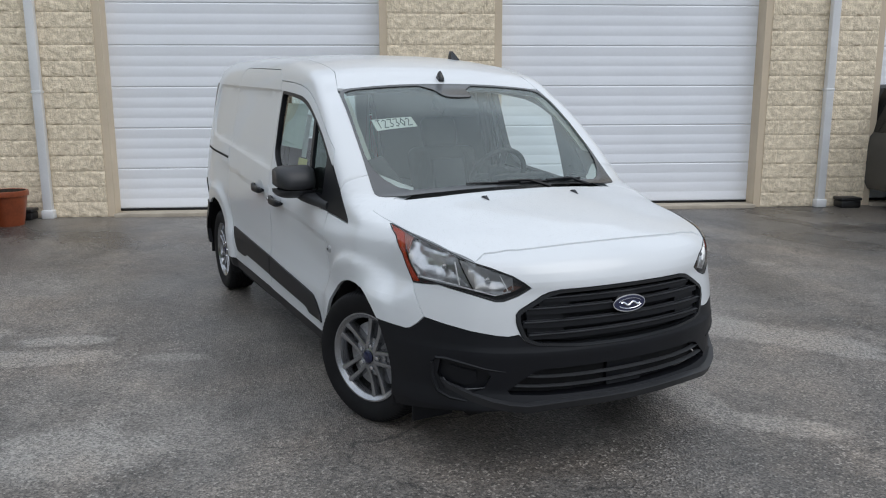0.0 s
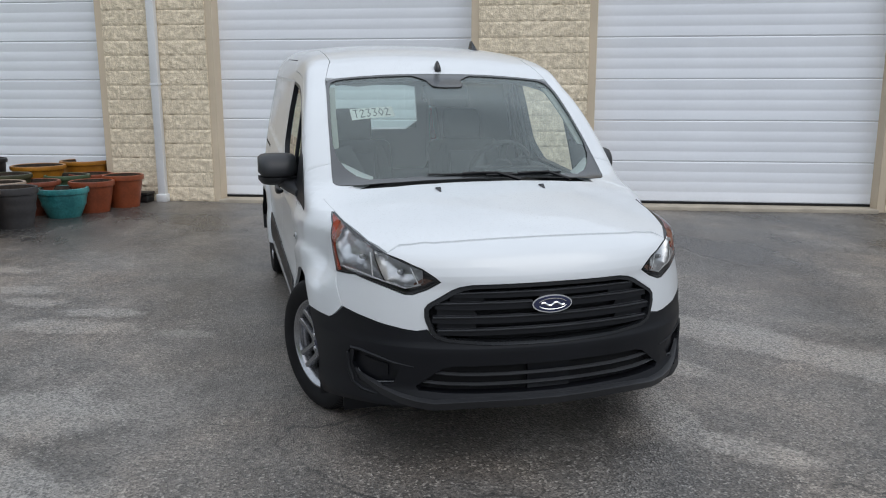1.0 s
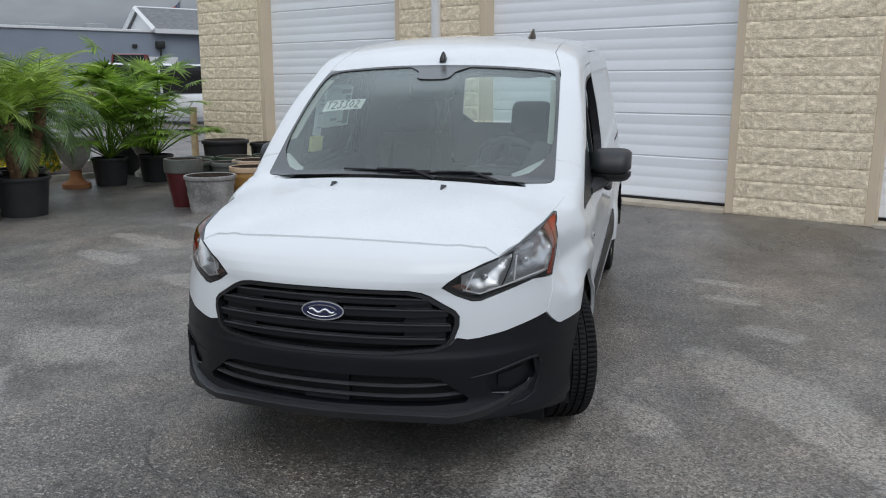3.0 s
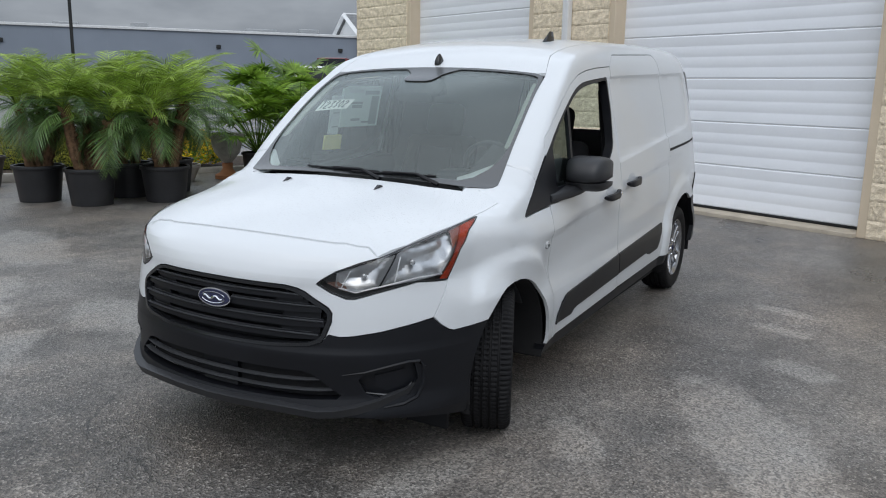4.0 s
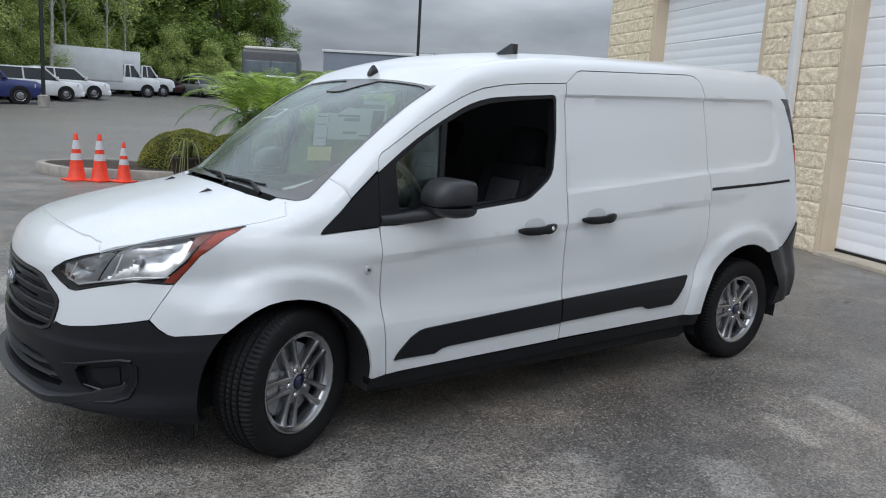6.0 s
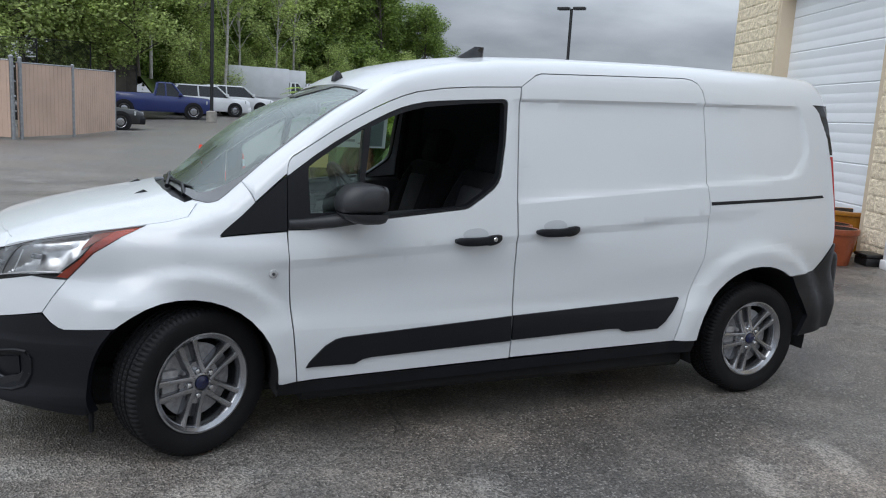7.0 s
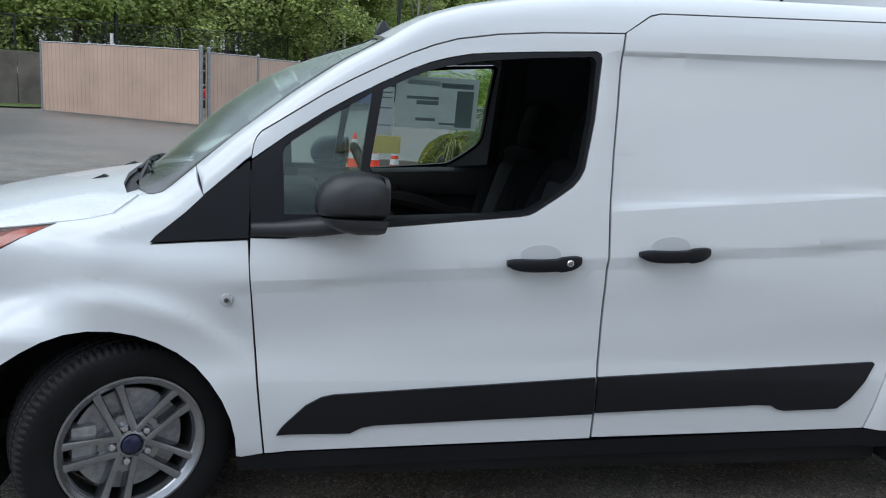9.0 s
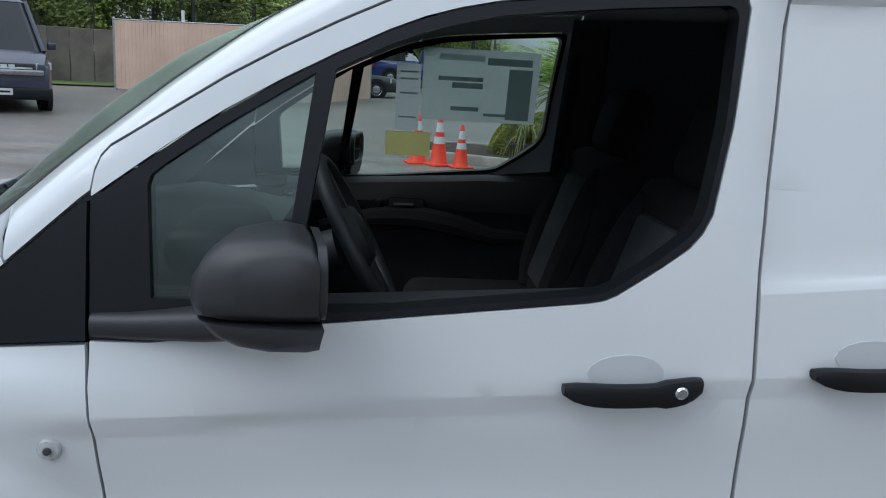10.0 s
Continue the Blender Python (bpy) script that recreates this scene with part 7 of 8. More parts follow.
SUV_TOPS = [(0.95, 0.62), (0.90, 0.88), (0.70, 0.98), (0.0, 1.04), (-0.35, 1.08), (-3.2, 1.10), (-3.65, 1.06), (-3.75, 0.7)]
SUV_HOUSE = (-0.25, -0.95, -3.25, -3.62, 1.08, 1.70)
TRUCK_TOPS = [(1.0, 0.70), (0.95, 1.02), (0.75, 1.12), (-0.45, 1.18), (-1.9, 1.20), (-2.0, 1.26), (-4.3, 1.26), (-4.40, 0.8)]
TRUCK_HOUSE = (-0.45, -1.0, -1.85, -2.0, 1.18, 1.86)
CAR_TOPS = [(0.85, 0.55), (0.80, 0.70), (0.55, 0.78), (-0.4, 0.86), (-2.8, 0.92), (-3.5, 0.90), (-3.6, 0.6)]
CAR_HOUSE = (-0.45, -1.15, -2.35, -3.0, 0.90, 1.42)
VAN_TOPS = [(0.85, 0.70), (0.80, 1.05), (0.45, 1.25), (0.1, 1.36), (-4.4, 1.40), (-4.5, 0.6)]
VAN_HOUSE = (0.25, -0.75, -4.35, -4.48, 1.36, 2.45)
BOX_TOPS = [(0.95, 0.75), (0.90, 1.15), (0.6, 1.28), (-0.3, 1.35), (-1.6, 1.35), (-4.9, 1.35), (-5.0, 0.7)]
BOX_HOUSE = (-0.3, -0.8, -1.5, -1.6, 1.35, 2.15)
build_vehicle("parked_suv", "dark grey SUV parked by the garage door", "car", spot_at(-1.80, 8.45, -22.5), "graphite", (0.025, 0.028, 0.032), 1.9, SUV_TOPS, SUV_HOUSE, (0, -2.8), 0.36, 0.80)
build_vehicle("parked_pickup", "dark blue pickup truck with an open bed", "pickup", spot_at(-4.65, -41.08, 177), "navy_blue", (0.012, 0.025, 0.13), 1.95, TRUCK_TOPS, TRUCK_HOUSE, (0, -3.4), 0.40, 0.86, 0.32, bed=(-2.15, -4.25, 1.26), trim_black=False)
build_vehicle("parked_car", "black sedan parked behind the fence", "car", spot_at(-0.5, -28.21, 187), "black", (0.012, 0.013, 0.014), 1.8, CAR_TOPS, CAR_HOUSE, (0, -2.7), 0.32, 0.62)
build_vehicle("parked_suv", "white SUV parked at the far side", "car", spot_at(-9.25, -47.35, 183), "white", (0.74, 0.75, 0.76), 1.9, SUV_TOPS, SUV_HOUSE, (0, -2.8), 0.36, 0.80, trim_black=False)
build_vehicle("parked_suv", "white SUV beside the blue pickup", "car", spot_at(-7.24, -44.72, 185), "white", (0.74, 0.75, 0.76), 1.9, SUV_TOPS, SUV_HOUSE, (0, -2.8), 0.36, 0.80, trim_black=False)
big_suv = build_vehicle("parked_suv", "large white SUV facing the planted island", "car", spot_at(-9.9, -22.6, 64), "white", (0.74, 0.75, 0.76), 2.0, [(x, z * 1.08) for x, z in SUV_TOPS], SUV_HOUSE[:4] + (1.16, 1.85), (0, -2.9), 0.39, 0.92, trim_black=False)
part("grille", box(0.86, 0.985, -0.52, 0.52, 0.70, 0.97, 0.04, 2), BLACK_PLASTIC, big_suv, "black grille with bright bars")
for z in (0.77, 0.84, 0.91):
    part("grille_bar", box(0.96, 1.0, -0.50, 0.50, z - 0.014, z + 0.014, 0.01, 1), LAMP_BRIGHT, big_suv)
part("lower_intake", box(0.88, 0.99, -0.72, 0.72, 0.36, 0.52, 0.03, 2), BLACK_PLASTIC, big_suv)
part("skid_bar", box(0.92, 1.01, -0.60, 0.60, 0.53, 0.58, 0.02, 2), LAMP_BRIGHT, big_suv)
for s in (-1, 1):
    part("headlamp", box(0.78, 0.975, min(s * 0.56, s * 0.90), max(s * 0.56, s * 0.90), 0.83, 0.96, 0.03, 2), LAMP_CELL, big_suv)
    part("fog_lamp", box(0.86, 0.98, min(s * 0.70, s * 0.92), max(s * 0.70, s * 0.92), 0.58, 0.68, 0.03, 2), BLACK_PLASTIC, big_suv)
build_vehicle("parked_pickup", "white pickup truck in the far row", "pickup", spot_at(-17.1, -61.0, 188), "white", (0.74, 0.75, 0.76), 1.95, TRUCK_TOPS, TRUCK_HOUSE, (0, -3.4), 0.40, 0.86, 0.32, bed=(-2.15, -4.25, 1.26))
build_vehicle("parked_car", "dark sedan in the far row", "car", spot_at(-22.0, -64.5, 186), "black", (0.012, 0.013, 0.014), 1.8, CAR_TOPS, CAR_HOUSE, (0, -2.7), 0.32, 0.62)
build_vehicle("parked_car", "dark red sedan in the far row", "car", spot_at(-19.6, -63.2, 186), "maroon", (0.05, 0.012, 0.014), 1.8, CAR_TOPS, CAR_HOUSE, (0, -2.7), 0.32, 0.62)
build_vehicle("parked_suv", "silver SUV at the end of the lot", "car", spot_at(-21.0, -60.0, 100), "silver", (0.32, 0.34, 0.36), 1.9, SUV_TOPS, SUV_HOUSE, (0, -2.8), 0.36, 0.80)
for x, y, turn, lb in ((-14.3, -55.0, 184, "white box truck with coloured marks on its side"), (-16.4, -58.6, 184, "white box truck behind the pickup")):
    bt = build_vehicle("box_truck", lb, "truck", spot_at(x, y, turn), "white", (0.74, 0.75, 0.76), 2.1, BOX_TOPS, BOX_HOUSE, (0, -3.6), 0.40, 0.95, 0.4)
    part("cargo_box", box(-6.0, -1.65, -1.12, 1.12, 0.95, 3.05, 0.06, 2), paint("white", (0.74, 0.75, 0.76)), bt, "white cargo box")
    part("stripe", box(-4.6, -4.1, 1.122, 1.126, 2.2, 2.6), RED_LENS, bt, "red mark")
    part("stripe", box(-3.8, -2.0, 1.122, 1.126, 2.35, 2.5), paint("navy_blue", (0.012, 0.025, 0.13)), bt, "blue bar")
cv = build_vehicle("delivery_van", "navy blue high-roof delivery van with a silver nose", "van", spot_at(7.67, -16.53, 123), "navy_van", (0.012, 0.018, 0.045), 2.05, VAN_TOPS, VAN_HOUSE, (0, -3.6), 0.36, 0.98, 0.28)
part("nose_bar", box(0.80, 0.90, -0.78, 0.78, 0.80, 0.92, 0.02, 2), ALLOY, cv, "silver nose bar")
for k in range(3):
    part("grille_mark", box(0.868, 0.880, -0.20 + 0.15 * k, -0.08 + 0.15 * k, 0.93, 1.02), PLATE, cv)

build_vehicle("parked_van", "white van parked beyond the potted palms", "van", spot_at(-23.6, -14.6, 140), "white", (0.74, 0.75, 0.76), 1.95, [(x, z * 0.84) for x, z in VAN_TOPS], VAN_HOUSE[:4] + (1.16, 2.12), (0, -3.4), 0.34, 0.85, 0.26, trim_black=False)
rv = thing("motorhome", "dark grey motorhome with an orange front band", "motorhome", "vehicles in the lot", at=spot_at(-13.2, -30.2, 64))
part("body", box(-9.0, 0.0, -1.25, 1.25, 0.45, 3.05, 0.16, 4), surface("rv_grey", (0.085, 0.088, 0.092), 0.4, vary=0.1), rv)
for y0, y1 in ((-1.14, -0.012), (0.012, 1.14)):
    # the reflection is painted into the panes as an uneven grey
    part("windscreen", box(-0.10, 0.03, y0, y1, 1.42, 2.58, 0.05, 3), surface("rv_screen_reflection", (0.10, 0.125, 0.14), 0.12, vary=0.3, scale=1.5), rv, "half of the windscreen with a grey reflection painted in")
part("front_band", box(-0.30, 0.035, -1.262, 1.262, 0.72, 1.16, 0.08, 3), surface("rv_orange", (0.50, 0.13, 0.035), 0.35, vary=0.2), rv, "orange front band")
part("front_mask", box(-0.20, 0.022, -1.256, 1.256, 1.18, 1.40, 0.04, 2), surface("rv_navy", (0.012, 0.020, 0.028), 0.3, vary=0.1), rv, "dark blue mask below the windscreen")
part("roof", box(-8.9, -0.1, -1.15, 1.15, 3.05, 3.18, 0.06, 2), surface("rv_roof", (0.62, 0.60, 0.55), 0.6, vary=0.1), rv)
for s in (-1, 1):
    part("mirror", box(0.05, 0.20, min(s * 1.30, s * 1.5), max(s * 1.30, s * 1.5), 1.6, 2.05, 0.04, 2), GLOSS_BLACK, rv)
    part("headlight", box(-0.02, 0.05, min(s * 0.75, s * 1.1), max(s * 0.75, s * 1.1), 0.75, 0.95, 0.02, 1), LAMP_CLEAR, rv)
    for wx in (-1.8, -6.8):
        part("wheel", lathe([(0.001, 0.16), (0.30, 0.16), (0.46, 0.13), (0.48, 0.0), (0.30, -0.1)], 28, Matrix.Translation((wx, s * 1.14, 0.48)) @ Matrix.Rotation(radians(-90 * s), 4, "X")), RUBBER, rv)
    for k in range(4):
        part("side_window", box(-2.6 - 1.6 * k, -1.5 - 1.6 * k, min(s * 1.24, s * 1.262), max(s * 1.24, s * 1.262), 1.7, 2.4, 0.02, 1), CAR_GLASS, rv)
build_vehicle("parked_truck", "dark red truck cab by the grey warehouse", "truck", spot_at(-38.7, -29.0, 200), "maroon_truck", (0.16, 0.015, 0.015), 2.3, BOX_TOPS, BOX_HOUSE[:4] + (1.45, 2.75), (0, -3.6), 0.48, 1.1, 0.5)

# ---------------------------------------------------------------- fences, walls, far buildings
SLAT = surface("tan_privacy_slats", (0.56, 0.40, 0.31), 0.75, vary=0.10, scale=1.2, fine=40)
STEEL = surface("galvanised_steel", (0.34, 0.35, 0.36), 0.45, metal=0.6, vary=0.15, scale=12)
BLACK_STEEL = surface("black_coated_steel", (0.015, 0.016, 0.016), 0.5, vary=0.2)
RET_WALL = surface("stained_concrete", (0.20, 0.18, 0.15), 0.9, vary=0.35, scale=0.8, fine=20, bump=0.006, second=(0.26, 0.24, 0.21))
WOOD_WALL = surface("weathered_boards", (0.13, 0.115, 0.095), 0.9, vary=0.3, scale=1.5, fine=30, random_tone=0.2)


def slat_fence(x0, y0, x1, y1, h, label):
    a, b = Vector((x0, y0, rise(x0, y0))), Vector((x1, y1, rise(x1, y1)))
    f = thing("slat_fence", label, "fence", "dumpster enclosure")
    d = (b - a)
    L = math.hypot(d.x, d.y)
    n = int(L / 0.082)
    side = Vector((-d.y, d.x, 0)).normalized()
    rows = bmesh.new()
    for i in range(n):
        c = a.lerp(b, (i + 0.5) / n)
        e = d.normalized() * (L / n * 0.492)
        k = side * (0.003 if i % 2 else -0.002)
        z0, z1 = c.z + 0.06, c.z + h + 0.12
        q = [Vector((p.x, p.y, z)) for p, z in ((c - e + k, z0), (c + e + k, z0), (c + e + k, z1), (c - e + k, z1))]
        v0, v1 = [rows.verts.new(v - side * 0.006) for v in q], [rows.verts.new(v + side * 0.006) for v in q]
        rows.faces.new(v0), rows.faces.new(v1[::-1])
        for i2 in range(4):
            rows.faces.new((v0[i2], v1[i2], v1[(i2 + 1) % 4], v0[(i2 + 1) % 4]))
    bmesh.ops.recalc_face_normals(rows, faces=rows.faces[:])
    tagged(part("slat_panel", rows, SLAT, f, "tan plastic privacy slats", smooth=False), kind="stuff")
    for zz in (h + 0.12,):
        part("rail", tube([a + Vector((0, 0, zz)), b + Vector((0, 0, zz))], 0.022, 6), STEEL, f)
    return f


for seg in ((2.38, -20.74, 7.45, -23.90, 2.02), (2.22, -20.92, 0.86, -22.84, 1.97), (0.83, -22.89, -0.39, -25.81, 1.93)):
    slat_fence(*seg, "tan slatted chain-link fence of the dumpster yard")
for x, y, h, r in ((2.33, -20.79, 2.23, 0.06), (2.14, -20.99, 2.20, 0.055), (0.86, -22.84, 2.12, 0.05), (-0.39, -25.86, 2.06, 0.04), (7.48, -23.93, 2.16, 0.045), (5.0, -22.4, 2.14, 0.03)):
    fp = thing("fence_post", "round galvanised steel fence post", "fence post", "dumpster enclosure", at=Matrix.Translation((x, y, rise(x, y))))
    part("tube", tube([(0, 0, 0), (0, 0, h)], r, 12), STEEL, fp)
    part("cap", lathe([(r * 1.15, h - 0.02), (r * 1.15, h + 0.02), (0.001, h + 0.06)], 12), STEEL, fp)
for k in range(5):
    z = 0.35 + 0.40 * k
    part("hinge", box(-0.10, 0.10, -0.03, 0.03, z, z + 0.05, 0.008, 1), STEEL, fp if k < 0 else bpy.data.objects["fence_post"])


def bank(x, y):
    """Raised planted ground behind the retaining wall."""
    return 1.95 + 0.9 * float(smoothstep(np.array(-y - 0.28 * x), 30, 46)) + 0.15 * math.sin(x * 0.3)


wall_line = [(16.45, -24.94), (9.98, -27.04), (7.8, -27.78), (5.91, -28.51)]
far_wall = [(5.76, -44.51), (-2.11, -46.64)]
wl_ob = thing("wall_retaining", "stained concrete retaining wall behind the fence", "wall", kind="structure")
for (x0, y0), (x1, y1) in list(zip(wall_line, wall_line[1:])) + [tuple(far_wall)]:
    d = Vector((x1 - x0, y1 - y0, 0))
    n = max(1, int(d.length / 0.62))
    for k in range(n):
        ax, ay = x0 + d.x * k / n, y0 + d.y * k / n
        m = Matrix.Translation((ax, ay, 0)) @ Matrix.Rotation(math.atan2(d.y, d.x), 4, "Z")
        g = part("wall_panel", box(0.006, d.length / n - 0.006, -0.10 - 0.01 * (k % 2), 0.12, 0.2, 2.10 if y0 > -40 else 3.30, 0.012, 1, m), WOOD_WALL if x0 > 5 else RET_WALL, wl_ob)
GRASS = surface("rough_grass", (0.075, 0.11, 0.022), 0.9, vary=0.35, scale=0.6, fine=25, bump=0.03)
tb = bmesh.new()
gx = np.arange(-70, 71, 2.0)
front_y = lambda x: float(np.interp(x, [-70, -36, -22, -12, -3.3, -2.15, 5.4, 6.1, 10.0, 16.5, 70], [-62, -66, -66, -64, -48, -46.7, -44.8, -28.7, -27.3, -25.3, -12]))
add_loft(tb, [[(x, front_y(x) - 0.1 - s, (rise(x, front_y(x)) - 0.1 if x < -3.2 else (3.17 if x < 5 else 2.00)) + (bank(x, front_y(x) - s) - 1.95 + (2.2 if x < -3.2 else (-1.0 if x < 5 else 0))) * min(1, s / 6)) for x in gx] for s in (0, 2, 4, 6, 10, 16, 24, 40, 80)], close=False)
bmesh.ops.recalc_face_normals(tb, faces=tb.faces[:])
tb.faces.ensure_lookup_table()
if sum(f.normal.z for f in tb.faces) < 0:
    bmesh.ops.reverse_faces(tb, faces=tb.faces[:])
lump("ground_bank", tb, GRASS, "raised grassy bank at the foot of the woods", "ground", kind="structure")
vb = bmesh.new()
vb.faces.new([vb.verts.new((x, y, rise(x, y) + 0.05)) for x, y in ((8.05, -25.07), (16.41, -22.34), (16.45, -24.74), (9.98, -26.84), (7.89, -27.58))])
bmesh.ops.recalc_face_normals(vb, faces=vb.faces[:])
lump("grass_verge", vb, GRASS, "narrow grass verge below the wall", "ground", kind="structure", smooth=False)
mesh_fence = thing("chain_link_fence", "black chain-link fence along the bank", "fence")
cl = [(18.5, -28.21), (14.53, -29.67), (10.53, -31.14), (7.47, -32.48), (5.02, -35.72), (2.67, -39.16), (0.33, -42.8), (-2.11, -46.54)]
top_pts, tops = [], []
wires = bmesh.new()
for k, (x, y) in enumerate(cl):
    z = bank(x, y) - 0.1
    top = 3.55 + 0.85 * min(1.0, max(0.0, (-y - 33.0) / 13.0))
    tops.append(top)
    part("post", tube([(x, y, z - 0.5), (x, y, top)], 0.035, 8), BLACK_STEEL, mesh_fence)
    top_pts.append(Vector((x, y, top)))
    if k:
        x0, y0 = cl[k - 1]
        for i in range(30):
            for sgn in (0, 1):
                t0, t1 = i / 30, min(1, i / 30 + 0.30)
                lo0, hi0, lo1, hi1 = tops[k - 1] - 1.55, tops[k - 1], tops[k] - 1.55, tops[k]
                za, zb = (lo0 + (lo1 - lo0) * t0, hi0 + (hi1 - hi0) * t1) if sgn else (hi0 + (hi1 - hi0) * t0, lo0 + (lo1 - lo0) * t1)
                add_tube(wires, [(x0 + (x - x0) * t0, y0 + (y - y0) * t0, za), (x0 + (x - x0) * t1, y0 + (y - y0) * t1, zb)], 0.004, 3, False)
part("rail", tube(top_pts, 0.022, 6), BLACK_STEEL, mesh_fence)
tagged(part("wire_mesh", wires, BLACK_STEEL, mesh_fence, smooth=False), kind="stuff")

METAL_SIDING = surface("grey_blue_siding", (0.23, 0.265, 0.32), 0.6, vary=0.06, scale=0.4, fine=20)
WHITE_TRIM = surface("white_trim", (0.70, 0.71, 0.72), 0.5, vary=0.04)
SHINGLE = surface("grey_shingles", (0.16, 0.165, 0.17), 0.9, vary=0.2, scale=3, fine=40)
a = Vector((-25.7, -49.8, 0))
wd = Vector((-20.3, 17.5, 0))
WH = Matrix.Translation(a) @ Matrix.Rotation(math.atan2(wd.y, wd.x), 4, "Z")
ware = thing("warehouse", "long low grey-blue warehouse with a flat roof", "warehouse", at=WH)
for k in range(26):
    part("siding_panel", box(1.6 * k + 0.001, 1.6 * k + 1.599, 0.0, 14 if k in (0, 25) else 0.3, 0, 4.95), METAL_SIDING, ware, smooth=False)
part("roof", box(-0.1, 41.8, -0.12, 14.2, 4.95, 5.12, 0.02, 1), WHITE_TRIM, ware)
part("dock_door", box(24.0, 28.0, -0.06, 0.02, 0.6, 3.35), WHITE_TRIM, ware, "pale roll-up dock door")
for k, (x, w) in enumerate(((6, 1.6), (11, 1.2), (19, 2.2), (23, 1.4), (27, 2.6))):
    part("roof_unit", box(x, x + w, 4.0, 5.5, 5.12, 5.12 + 0.45 + 0.12 * (k % 2), 0.04, 1), STEEL, ware)
for x in (3.2, 16.5, 25.0):
    part("wall_lamp", box(x, x + 0.3, -0.15, 0.0, 3.9, 4.15, 0.03, 1), BLACK_STEEL, ware)
SIDING_GREY = surface("warm_grey_siding", (0.17, 0.165, 0.175), 0.7, vary=0.06, scale=0.5, fine=20)
# the warehouse's far end with a pitched roof and a gabled wing
rf = bmesh.new()
add_loft(rf, [[(x, -0.45, 4.98), (x, 4.4, 6.75), (x, 9.2, 4.98), (x, 9.2, 5.20), (x, 4.4, 6.98), (x, -0.45, 5.20)] for x in (26.5, 42.0)])
bmesh.ops.recalc_face_normals(rf, faces=rf.faces[:])
part("pitched_roof", rf, SHINGLE, ware, "grey shingle roof", smooth=False)
part("fascia", box(26.45, 42.0, -0.55, -0.45, 4.90, 5.20, 0.01, 1), WHITE_TRIM, ware)
gab = bmesh.new()
add_loft(gab, [[(x, 0.0, 5.0), (x, 8.8, 5.0), (x, 4.4, 6.7)] for x in (26.7, 26.9)])
bmesh.ops.recalc_face_normals(gab, faces=gab.faces[:])
part("gable_wall", gab, WHITE_TRIM, ware, "white gable end", smooth=False)
for ya, yb in ((-0.5, 4.4), (9.25, 4.4)):
    part("rake_board", tube([(26.45, ya, 5.10), (26.45, yb, 6.90)], 0.19, 4), WHITE_TRIM, ware)
part("ridge_cap", tube([(26.5, 4.4, 6.98), (42.0, 4.4, 6.98)], 0.09, 6), WHITE_TRIM, ware)
wing = bmesh.new()
add_loft(wing, [[(30.1, y, 0), (37.8, y, 0), (37.8, y, 4.9), (33.9, y, 6.55), (30.1, y, 4.9)] for y in (-1.3, 4.2)])
bmesh.ops.recalc_face_normals(wing, faces=wing.faces[:])
part("wing_wall", wing, SIDING_GREY, ware, "grey gabled wing", smooth=False)
for sd in (-1, 1):
    part("rake_board", tube([(33.9 + sd * 4.1, -1.4, 4.78), (33.9, -1.4, 6.70)], 0.17, 4), WHITE_TRIM, ware)
part("corner_board", box(30.0, 30.22, -1.36, -1.15, 0, 4.85), WHITE_TRIM, ware)
wind = part("window", box(30.75, 32.4, -1.38, -1.28, 2.6, 3.5), CAR_GLASS, ware)
for b in ((30.6, 32.55, 3.5, 3.66), (30.6, 32.55, 2.44, 2.6), (30.6, 30.75, 2.6, 3.5), (32.4, 32.55, 2.6, 3.5)):
    part("window_frame", box(b[0], b[1], -1.42, -1.28, b[2], b[3]), WHITE_TRIM, wind)
part("wall_lamp", box(26.5, 27.1, -0.45, -0.012, 3.9, 4.4, 0.08, 2), BLACK_STEEL, ware)
part("lamp_bracket", tube([(26.8, -0.02, 3.2), (26.8, -0.3, 3.5), (26.8, -0.32, 3.95)], 0.07, 6), BLACK_STEEL, ware)
flag = thing("flag", "striped red and white flag with a blue corner on a pole", "flag", at=pose(-60.7, -40.9, -1.1, 0, 0, 62) @ Matrix.Scale(1.5, 4))
part("pole", tube([(1.2, 0, 0), (1.2, 0, 7.2)], 0.05, 8), STEEL, flag)
for k in range(7):
    z = 5.9 - 0.11 * k
    part("stripe", add_loft(bmesh.new(), [[(x, 0.10 * math.sin(3 * x), z - 0.25 * (1.2 - x) + 0.5), (x, 0.10 * math.sin(3 * x), z - 0.25 * (1.2 - x) + 0.39)] for x in np.linspace(-0.5, 1.2, 8)], close=False), RED_LENS if k % 2 == 0 else WHITE_TRIM, flag)
part("canton", add_loft(bmesh.new(), [[(x, 0.10 * math.sin(3 * x) - 0.03, 6.4 - 0.25 * (1.2 - x)), (x, 0.10 * math.sin(3 * x) - 0.03, 5.96 - 0.25 * (1.2 - x))] for x in np.linspace(0.5, 1.2, 4)], close=False), paint("navy_blue", (0.012, 0.025, 0.13)), flag)


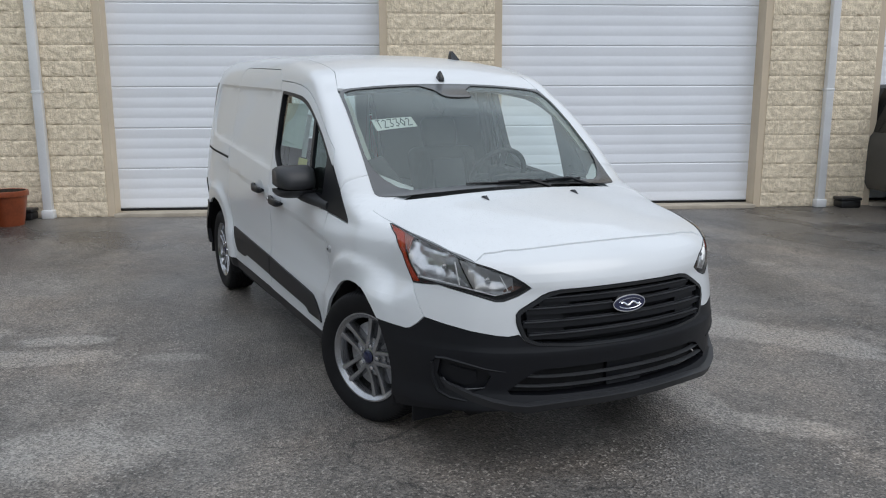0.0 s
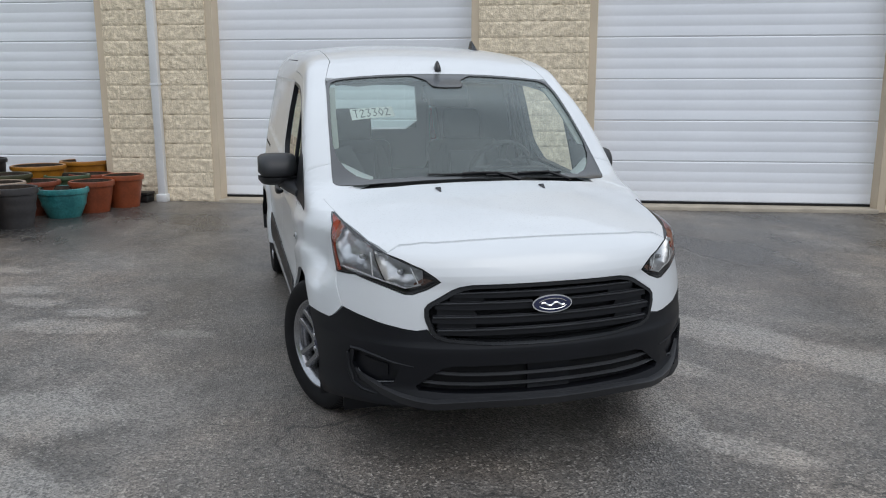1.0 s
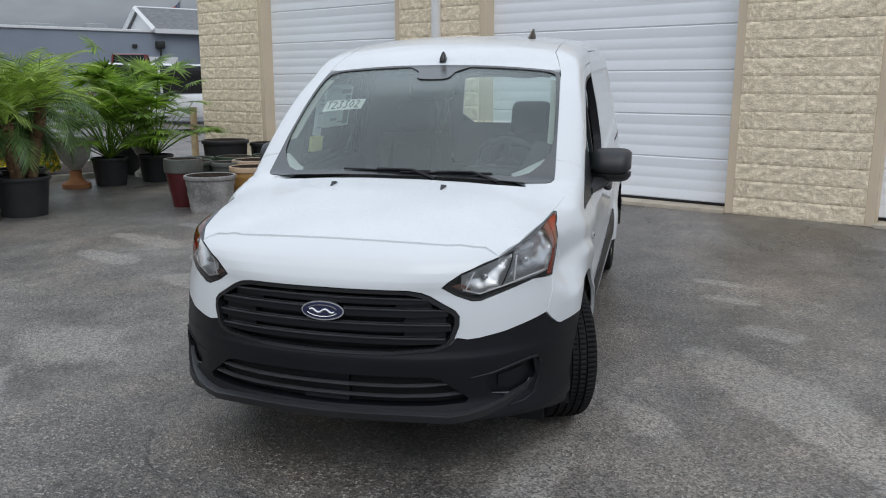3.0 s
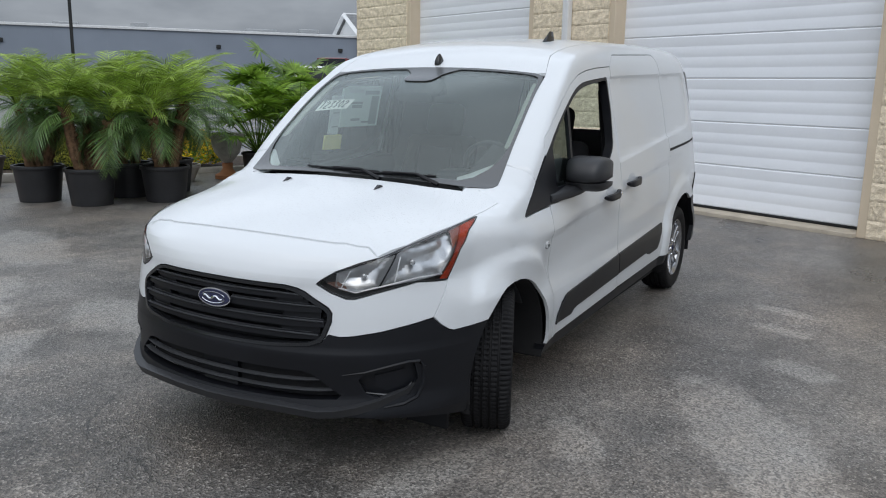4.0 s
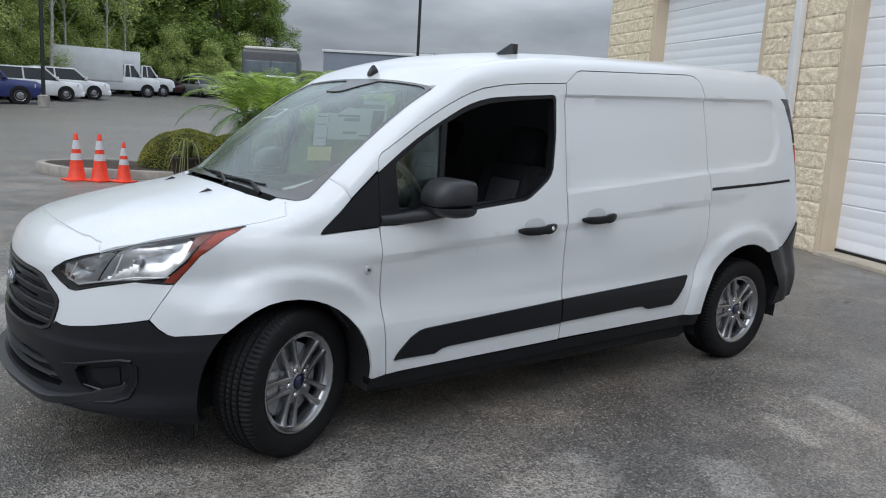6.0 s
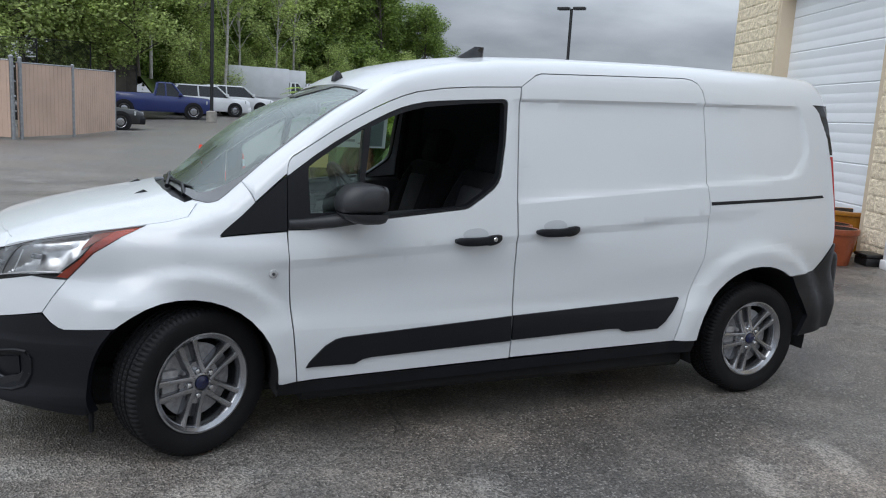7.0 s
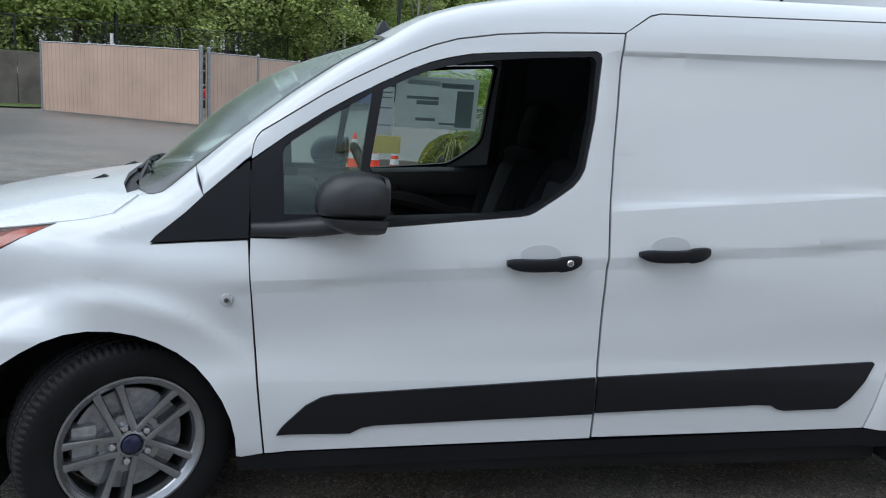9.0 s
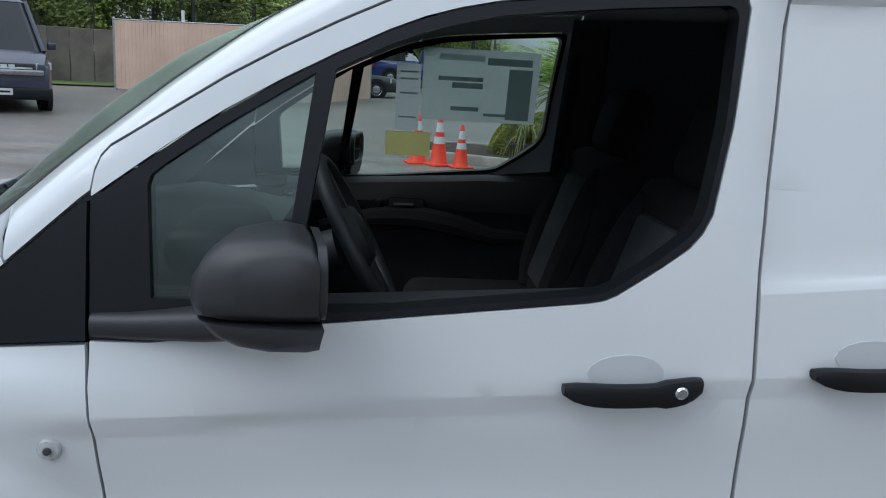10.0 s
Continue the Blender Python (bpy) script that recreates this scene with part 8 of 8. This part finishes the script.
def light_pole(x, y, top, heads, label):
    p = thing("light_pole", label, "light pole", "parking lot lights", at=Matrix.Translation((x, y, rise(x, y))))
    t = top - rise(x, y)
    part("pole", tube([(0, 0, 0), (0, 0, t)], 0.085, 10), BLACK_STEEL, p)
    part("base", lathe([(0.25, 0), (0.25, 0.5), (0.12, 0.55)], 16), KERB, p)
    if heads:
        d = Vector((-0.62, 0.78, 0))
        m = Matrix.Rotation(math.atan2(d.y, d.x), 4, "Z")
        for s in (-1, 1):
            part("lamp_head", box(min(0.12 * s, 0.80 * s), max(0.12 * s, 0.80 * s), -0.18, 0.18, t - 0.06, t + 0.10, 0.03, 2, m), BLACK_STEEL, p)
    return p


light_pole(-24.29, -35.23, 7.67, True, "black lot light pole with two lamp heads")
light_pole(-4.98, -36.08, 9.0, True, "tall black lot light pole")
light_pole(7.72, -35.48, 9.0, True, "tall black lot light pole on the bank")
lump("marker_post", tube([(5.44, -24.11, 0.3), (5.44, -24.11, 2.75)], 0.05, 8), WHITE_TRIM, "thin white marker post behind the fence", "post")

# ---------------------------------------------------------------- woods
BARK = surface("tree_bark", (0.085, 0.072, 0.058), 0.9, vary=0.3, scale=6, fine=30)
BIRCH = surface("pale_birch_bark", (0.40, 0.38, 0.34), 0.8, vary=0.3, scale=5, fine=20)
CROWN = leaf_material("woodland_leaf", (0.10, 0.165, 0.034), (0.25, 0.34, 0.07), 0.6, 0.45)
CROWN_MID = leaf_material("fresh_woodland_leaf", (0.17, 0.245, 0.055), (0.36, 0.44, 0.11), 0.6, 0.45)
CROWN_PALE = leaf_material("pale_woodland_leaf", (0.31, 0.40, 0.12), (0.54, 0.62, 0.23), 0.6, 0.5)


def build_tree(seed, height, crown_r, leaf, bark, count, low=0.30, trunk_r=0.16, size=0.15):
    rnd = random.Random(seed)
    t = thing("tree", "tall leafy green tree at the edge of the lot", "tree", "woodland trees")
    bm = bmesh.new()
    lean = Vector((rnd.uniform(-.06, .06), rnd.uniform(-.06, .06), 1)) * height
    pts = [lean * float(k) + Vector((0.15 * math.sin(4 * k + seed), 0.15 * math.cos(3 * k + seed), 0)) for k in np.linspace(0, 0.92, 8)]
    add_tube(bm, pts, [trunk_r * (1 - 0.85 * k) for k in np.linspace(0, 1, 8)], 7)
    clumps = []
    for k in range(26):
        f = low + (0.98 - low) * rnd.random()
        a = rnd.uniform(0, 6.28)
        shape = math.sin(math.pi * min(1, (f - low) / (1 - low) * 0.80 + 0.18)) ** 0.7
        r = crown_r * shape * rnd.uniform(0.35, 1.0)
        c = lean * f + Vector((r * math.cos(a), r * math.sin(a), 0))
        clumps.append((c, crown_r * rnd.uniform(0.26, 0.46)))
        s = lean * max(0.12, f - 0.16)
        add_tube(bm, [s, s.lerp(c, 0.5) + Vector((0, 0, 0.2)), c], [trunk_r * 0.35, trunk_r * 0.2, 0.015], 4, False)
    part("trunk", bm, bark, t)
    lv = bmesh.new()
    for c, r in clumps:
        for _ in range(count // len(clumps)):
            d = Vector((rnd.gauss(0, 1), rnd.gauss(0, 1), rnd.gauss(0, 0.8))).normalized()
            p = c + d * r * rnd.random() ** 0.4
            n = (d * 0.7 + Vector((rnd.uniform(-.7, .7), rnd.uniform(-.7, .7), rnd.uniform(0.0, 1.1)))).normalized()
            sz = size * rnd.uniform(0.6, 1.4)
            e1 = n.cross(Vector((0.31, 0.17, 0.9))).normalized() * sz
            e2 = n.cross(e1).normalized() * sz * 0.6
            lv.faces.new([lv.verts.new(q) for q in (p - e1, p - e2, p + e1, p + e2)])
    part("crown", lv, leaf, t, smooth=False)
    return t


rw = random.Random(11)
kinds = [build_tree(1, 14, 3.4, CROWN, BARK, 7000, size=0.14), build_tree(2, 16, 3.8, CROWN, BARK, 7600, 0.22, size=0.14), build_tree(3, 12, 3.0, CROWN_MID, BARK, 6200, 0.2, size=0.14), build_tree(4, 13, 2.6, CROWN_PALE, BIRCH, 4600, 0.42, 0.11, size=0.12), build_tree(5, 5.2, 2.3, CROWN_PALE, BARK, 10000, 0.08, 0.08, size=0.075), build_tree(6, 7.0, 2.6, CROWN_PALE, BARK, 11000, 0.10, 0.1, size=0.08), build_tree(7, 5.0, 2.7, CROWN, BARK, 8000, 0.05, 0.08, size=0.11)]
placed = []


def plant(kind, x, y, scale, z=None):
    zz = bank(x, y) + (0 if x > -6 else -0.6) if z is None else z
    m = pose(x, y, zz - 0.1, 0, 0, rw.uniform(0, 360)) @ Matrix.Scale(scale, 4)
    if kind not in placed:
        placed.append(kind)
        kinds[kind].matrix_basis = m
        kinds[kind].scale = (scale, scale, scale)
        return kinds[kind]
    ob = copy_thing(kinds[kind], pose(x, y, zz - 0.1, 0, 0, rw.uniform(0, 360)))
    ob.scale = (scale, scale, scale)
    return ob


for i in range(40):
    x = -34 + 1.9 * i + rw.uniform(-.8, .8)
    depth = rw.uniform(0, 5)
    y = -(52 if x > 6 else float(np.interp(x, [-33, -12, -2, 6], [74, 68, 54, 50]))) - depth
    tall = float(np.interp(x, [-33, -30, -24, -18, -10], [0.60, 0.74, 0.95, 1.05, 1.1])) * rw.uniform(0.9, 1.12)
    plant(rw.choice((0, 1, 2, 0, 1)), x, y, tall)
for i in range(34):
    x = -33 + 2.2 * i + rw.uniform(-1, 1)
    y = -(62 if x > 6 else float(np.interp(x, [-33, -12, -2, 6], [80, 76, 64, 60]))) - rw.uniform(0, 6)
    plant(rw.choice((0, 1, 1)), x, y, float(np.interp(x, [-30, -24, -16], [0.7, 0.95, 1.15])) * rw.uniform(0.9, 1.15))
for x, y in ((-9.5, -55), (-6.2, -52.5), (-12.5, -58), (-3.0, -47), (1.0, -44.5), (-15, -62), (9, -43), (-7.5, -50)):
    plant(3, x, y, rw.uniform(0.8, 1.05))
for i in range(30):
    x = -1.5 + 1.0 * i + rw.uniform(-.6, .6)
    y = float(np.interp(x, [-2, 4, 10, 18, 30], [-43.5, -39, -36, -33.5, -30])) - rw.uniform(0, 4)
    plant(rw.choice((4, 5)), x, y, rw.uniform(0.95, 1.45))
for i in range(12):
    plant(4, -5.5 - 2.1 * i + rw.uniform(-.6, .6), float(np.interp(-5.5 - 2.1 * i, [-30, -14, -5], [-68, -64, -50])) + rw.uniform(-1, 1), rw.uniform(0.6, 0.9))
for i in range(24):
    x = -26 + 1.15 * i + rw.uniform(-.5, .5)
    plant(6, x, float(np.interp(x, [-30, -12, -4, 2], [-70, -67, -53, -50])) - rw.uniform(0, 3), rw.uniform(0.8, 1.25))


# ---------------------------------------------------------------- blocks of the workshop wall
BW, BH = 0.40, 0.20
rb = random.Random(3)
for pr, u0, u1 in pier_obs:
    full = u1 - u0
    n = max(1, round(full / BW))
    pitch = full / n
    for row in range(int(TOP / BH)):
        off = 0.5 if row % 2 else 0.0
        cells = [(u0 + pitch * (k - off), u0 + pitch * (k + 1 - off)) for k in range(n + (1 if off else 0))]
        for a, b in cells:
            a, b = max(a, u0), min(b, u1)
            ob = new("block", rb.choice(BLOCKS))
            ob.parent = pr
            flip = rb.choice((1, -1))
            ob.matrix_basis = Matrix.Translation(((a + b) / 2, FACE - 0.004, BH * (row + 0.5))) @ Matrix.Diagonal((flip * (b - a + 0.001) / 0.39, 1, rb.choice((1, -1)), 1))
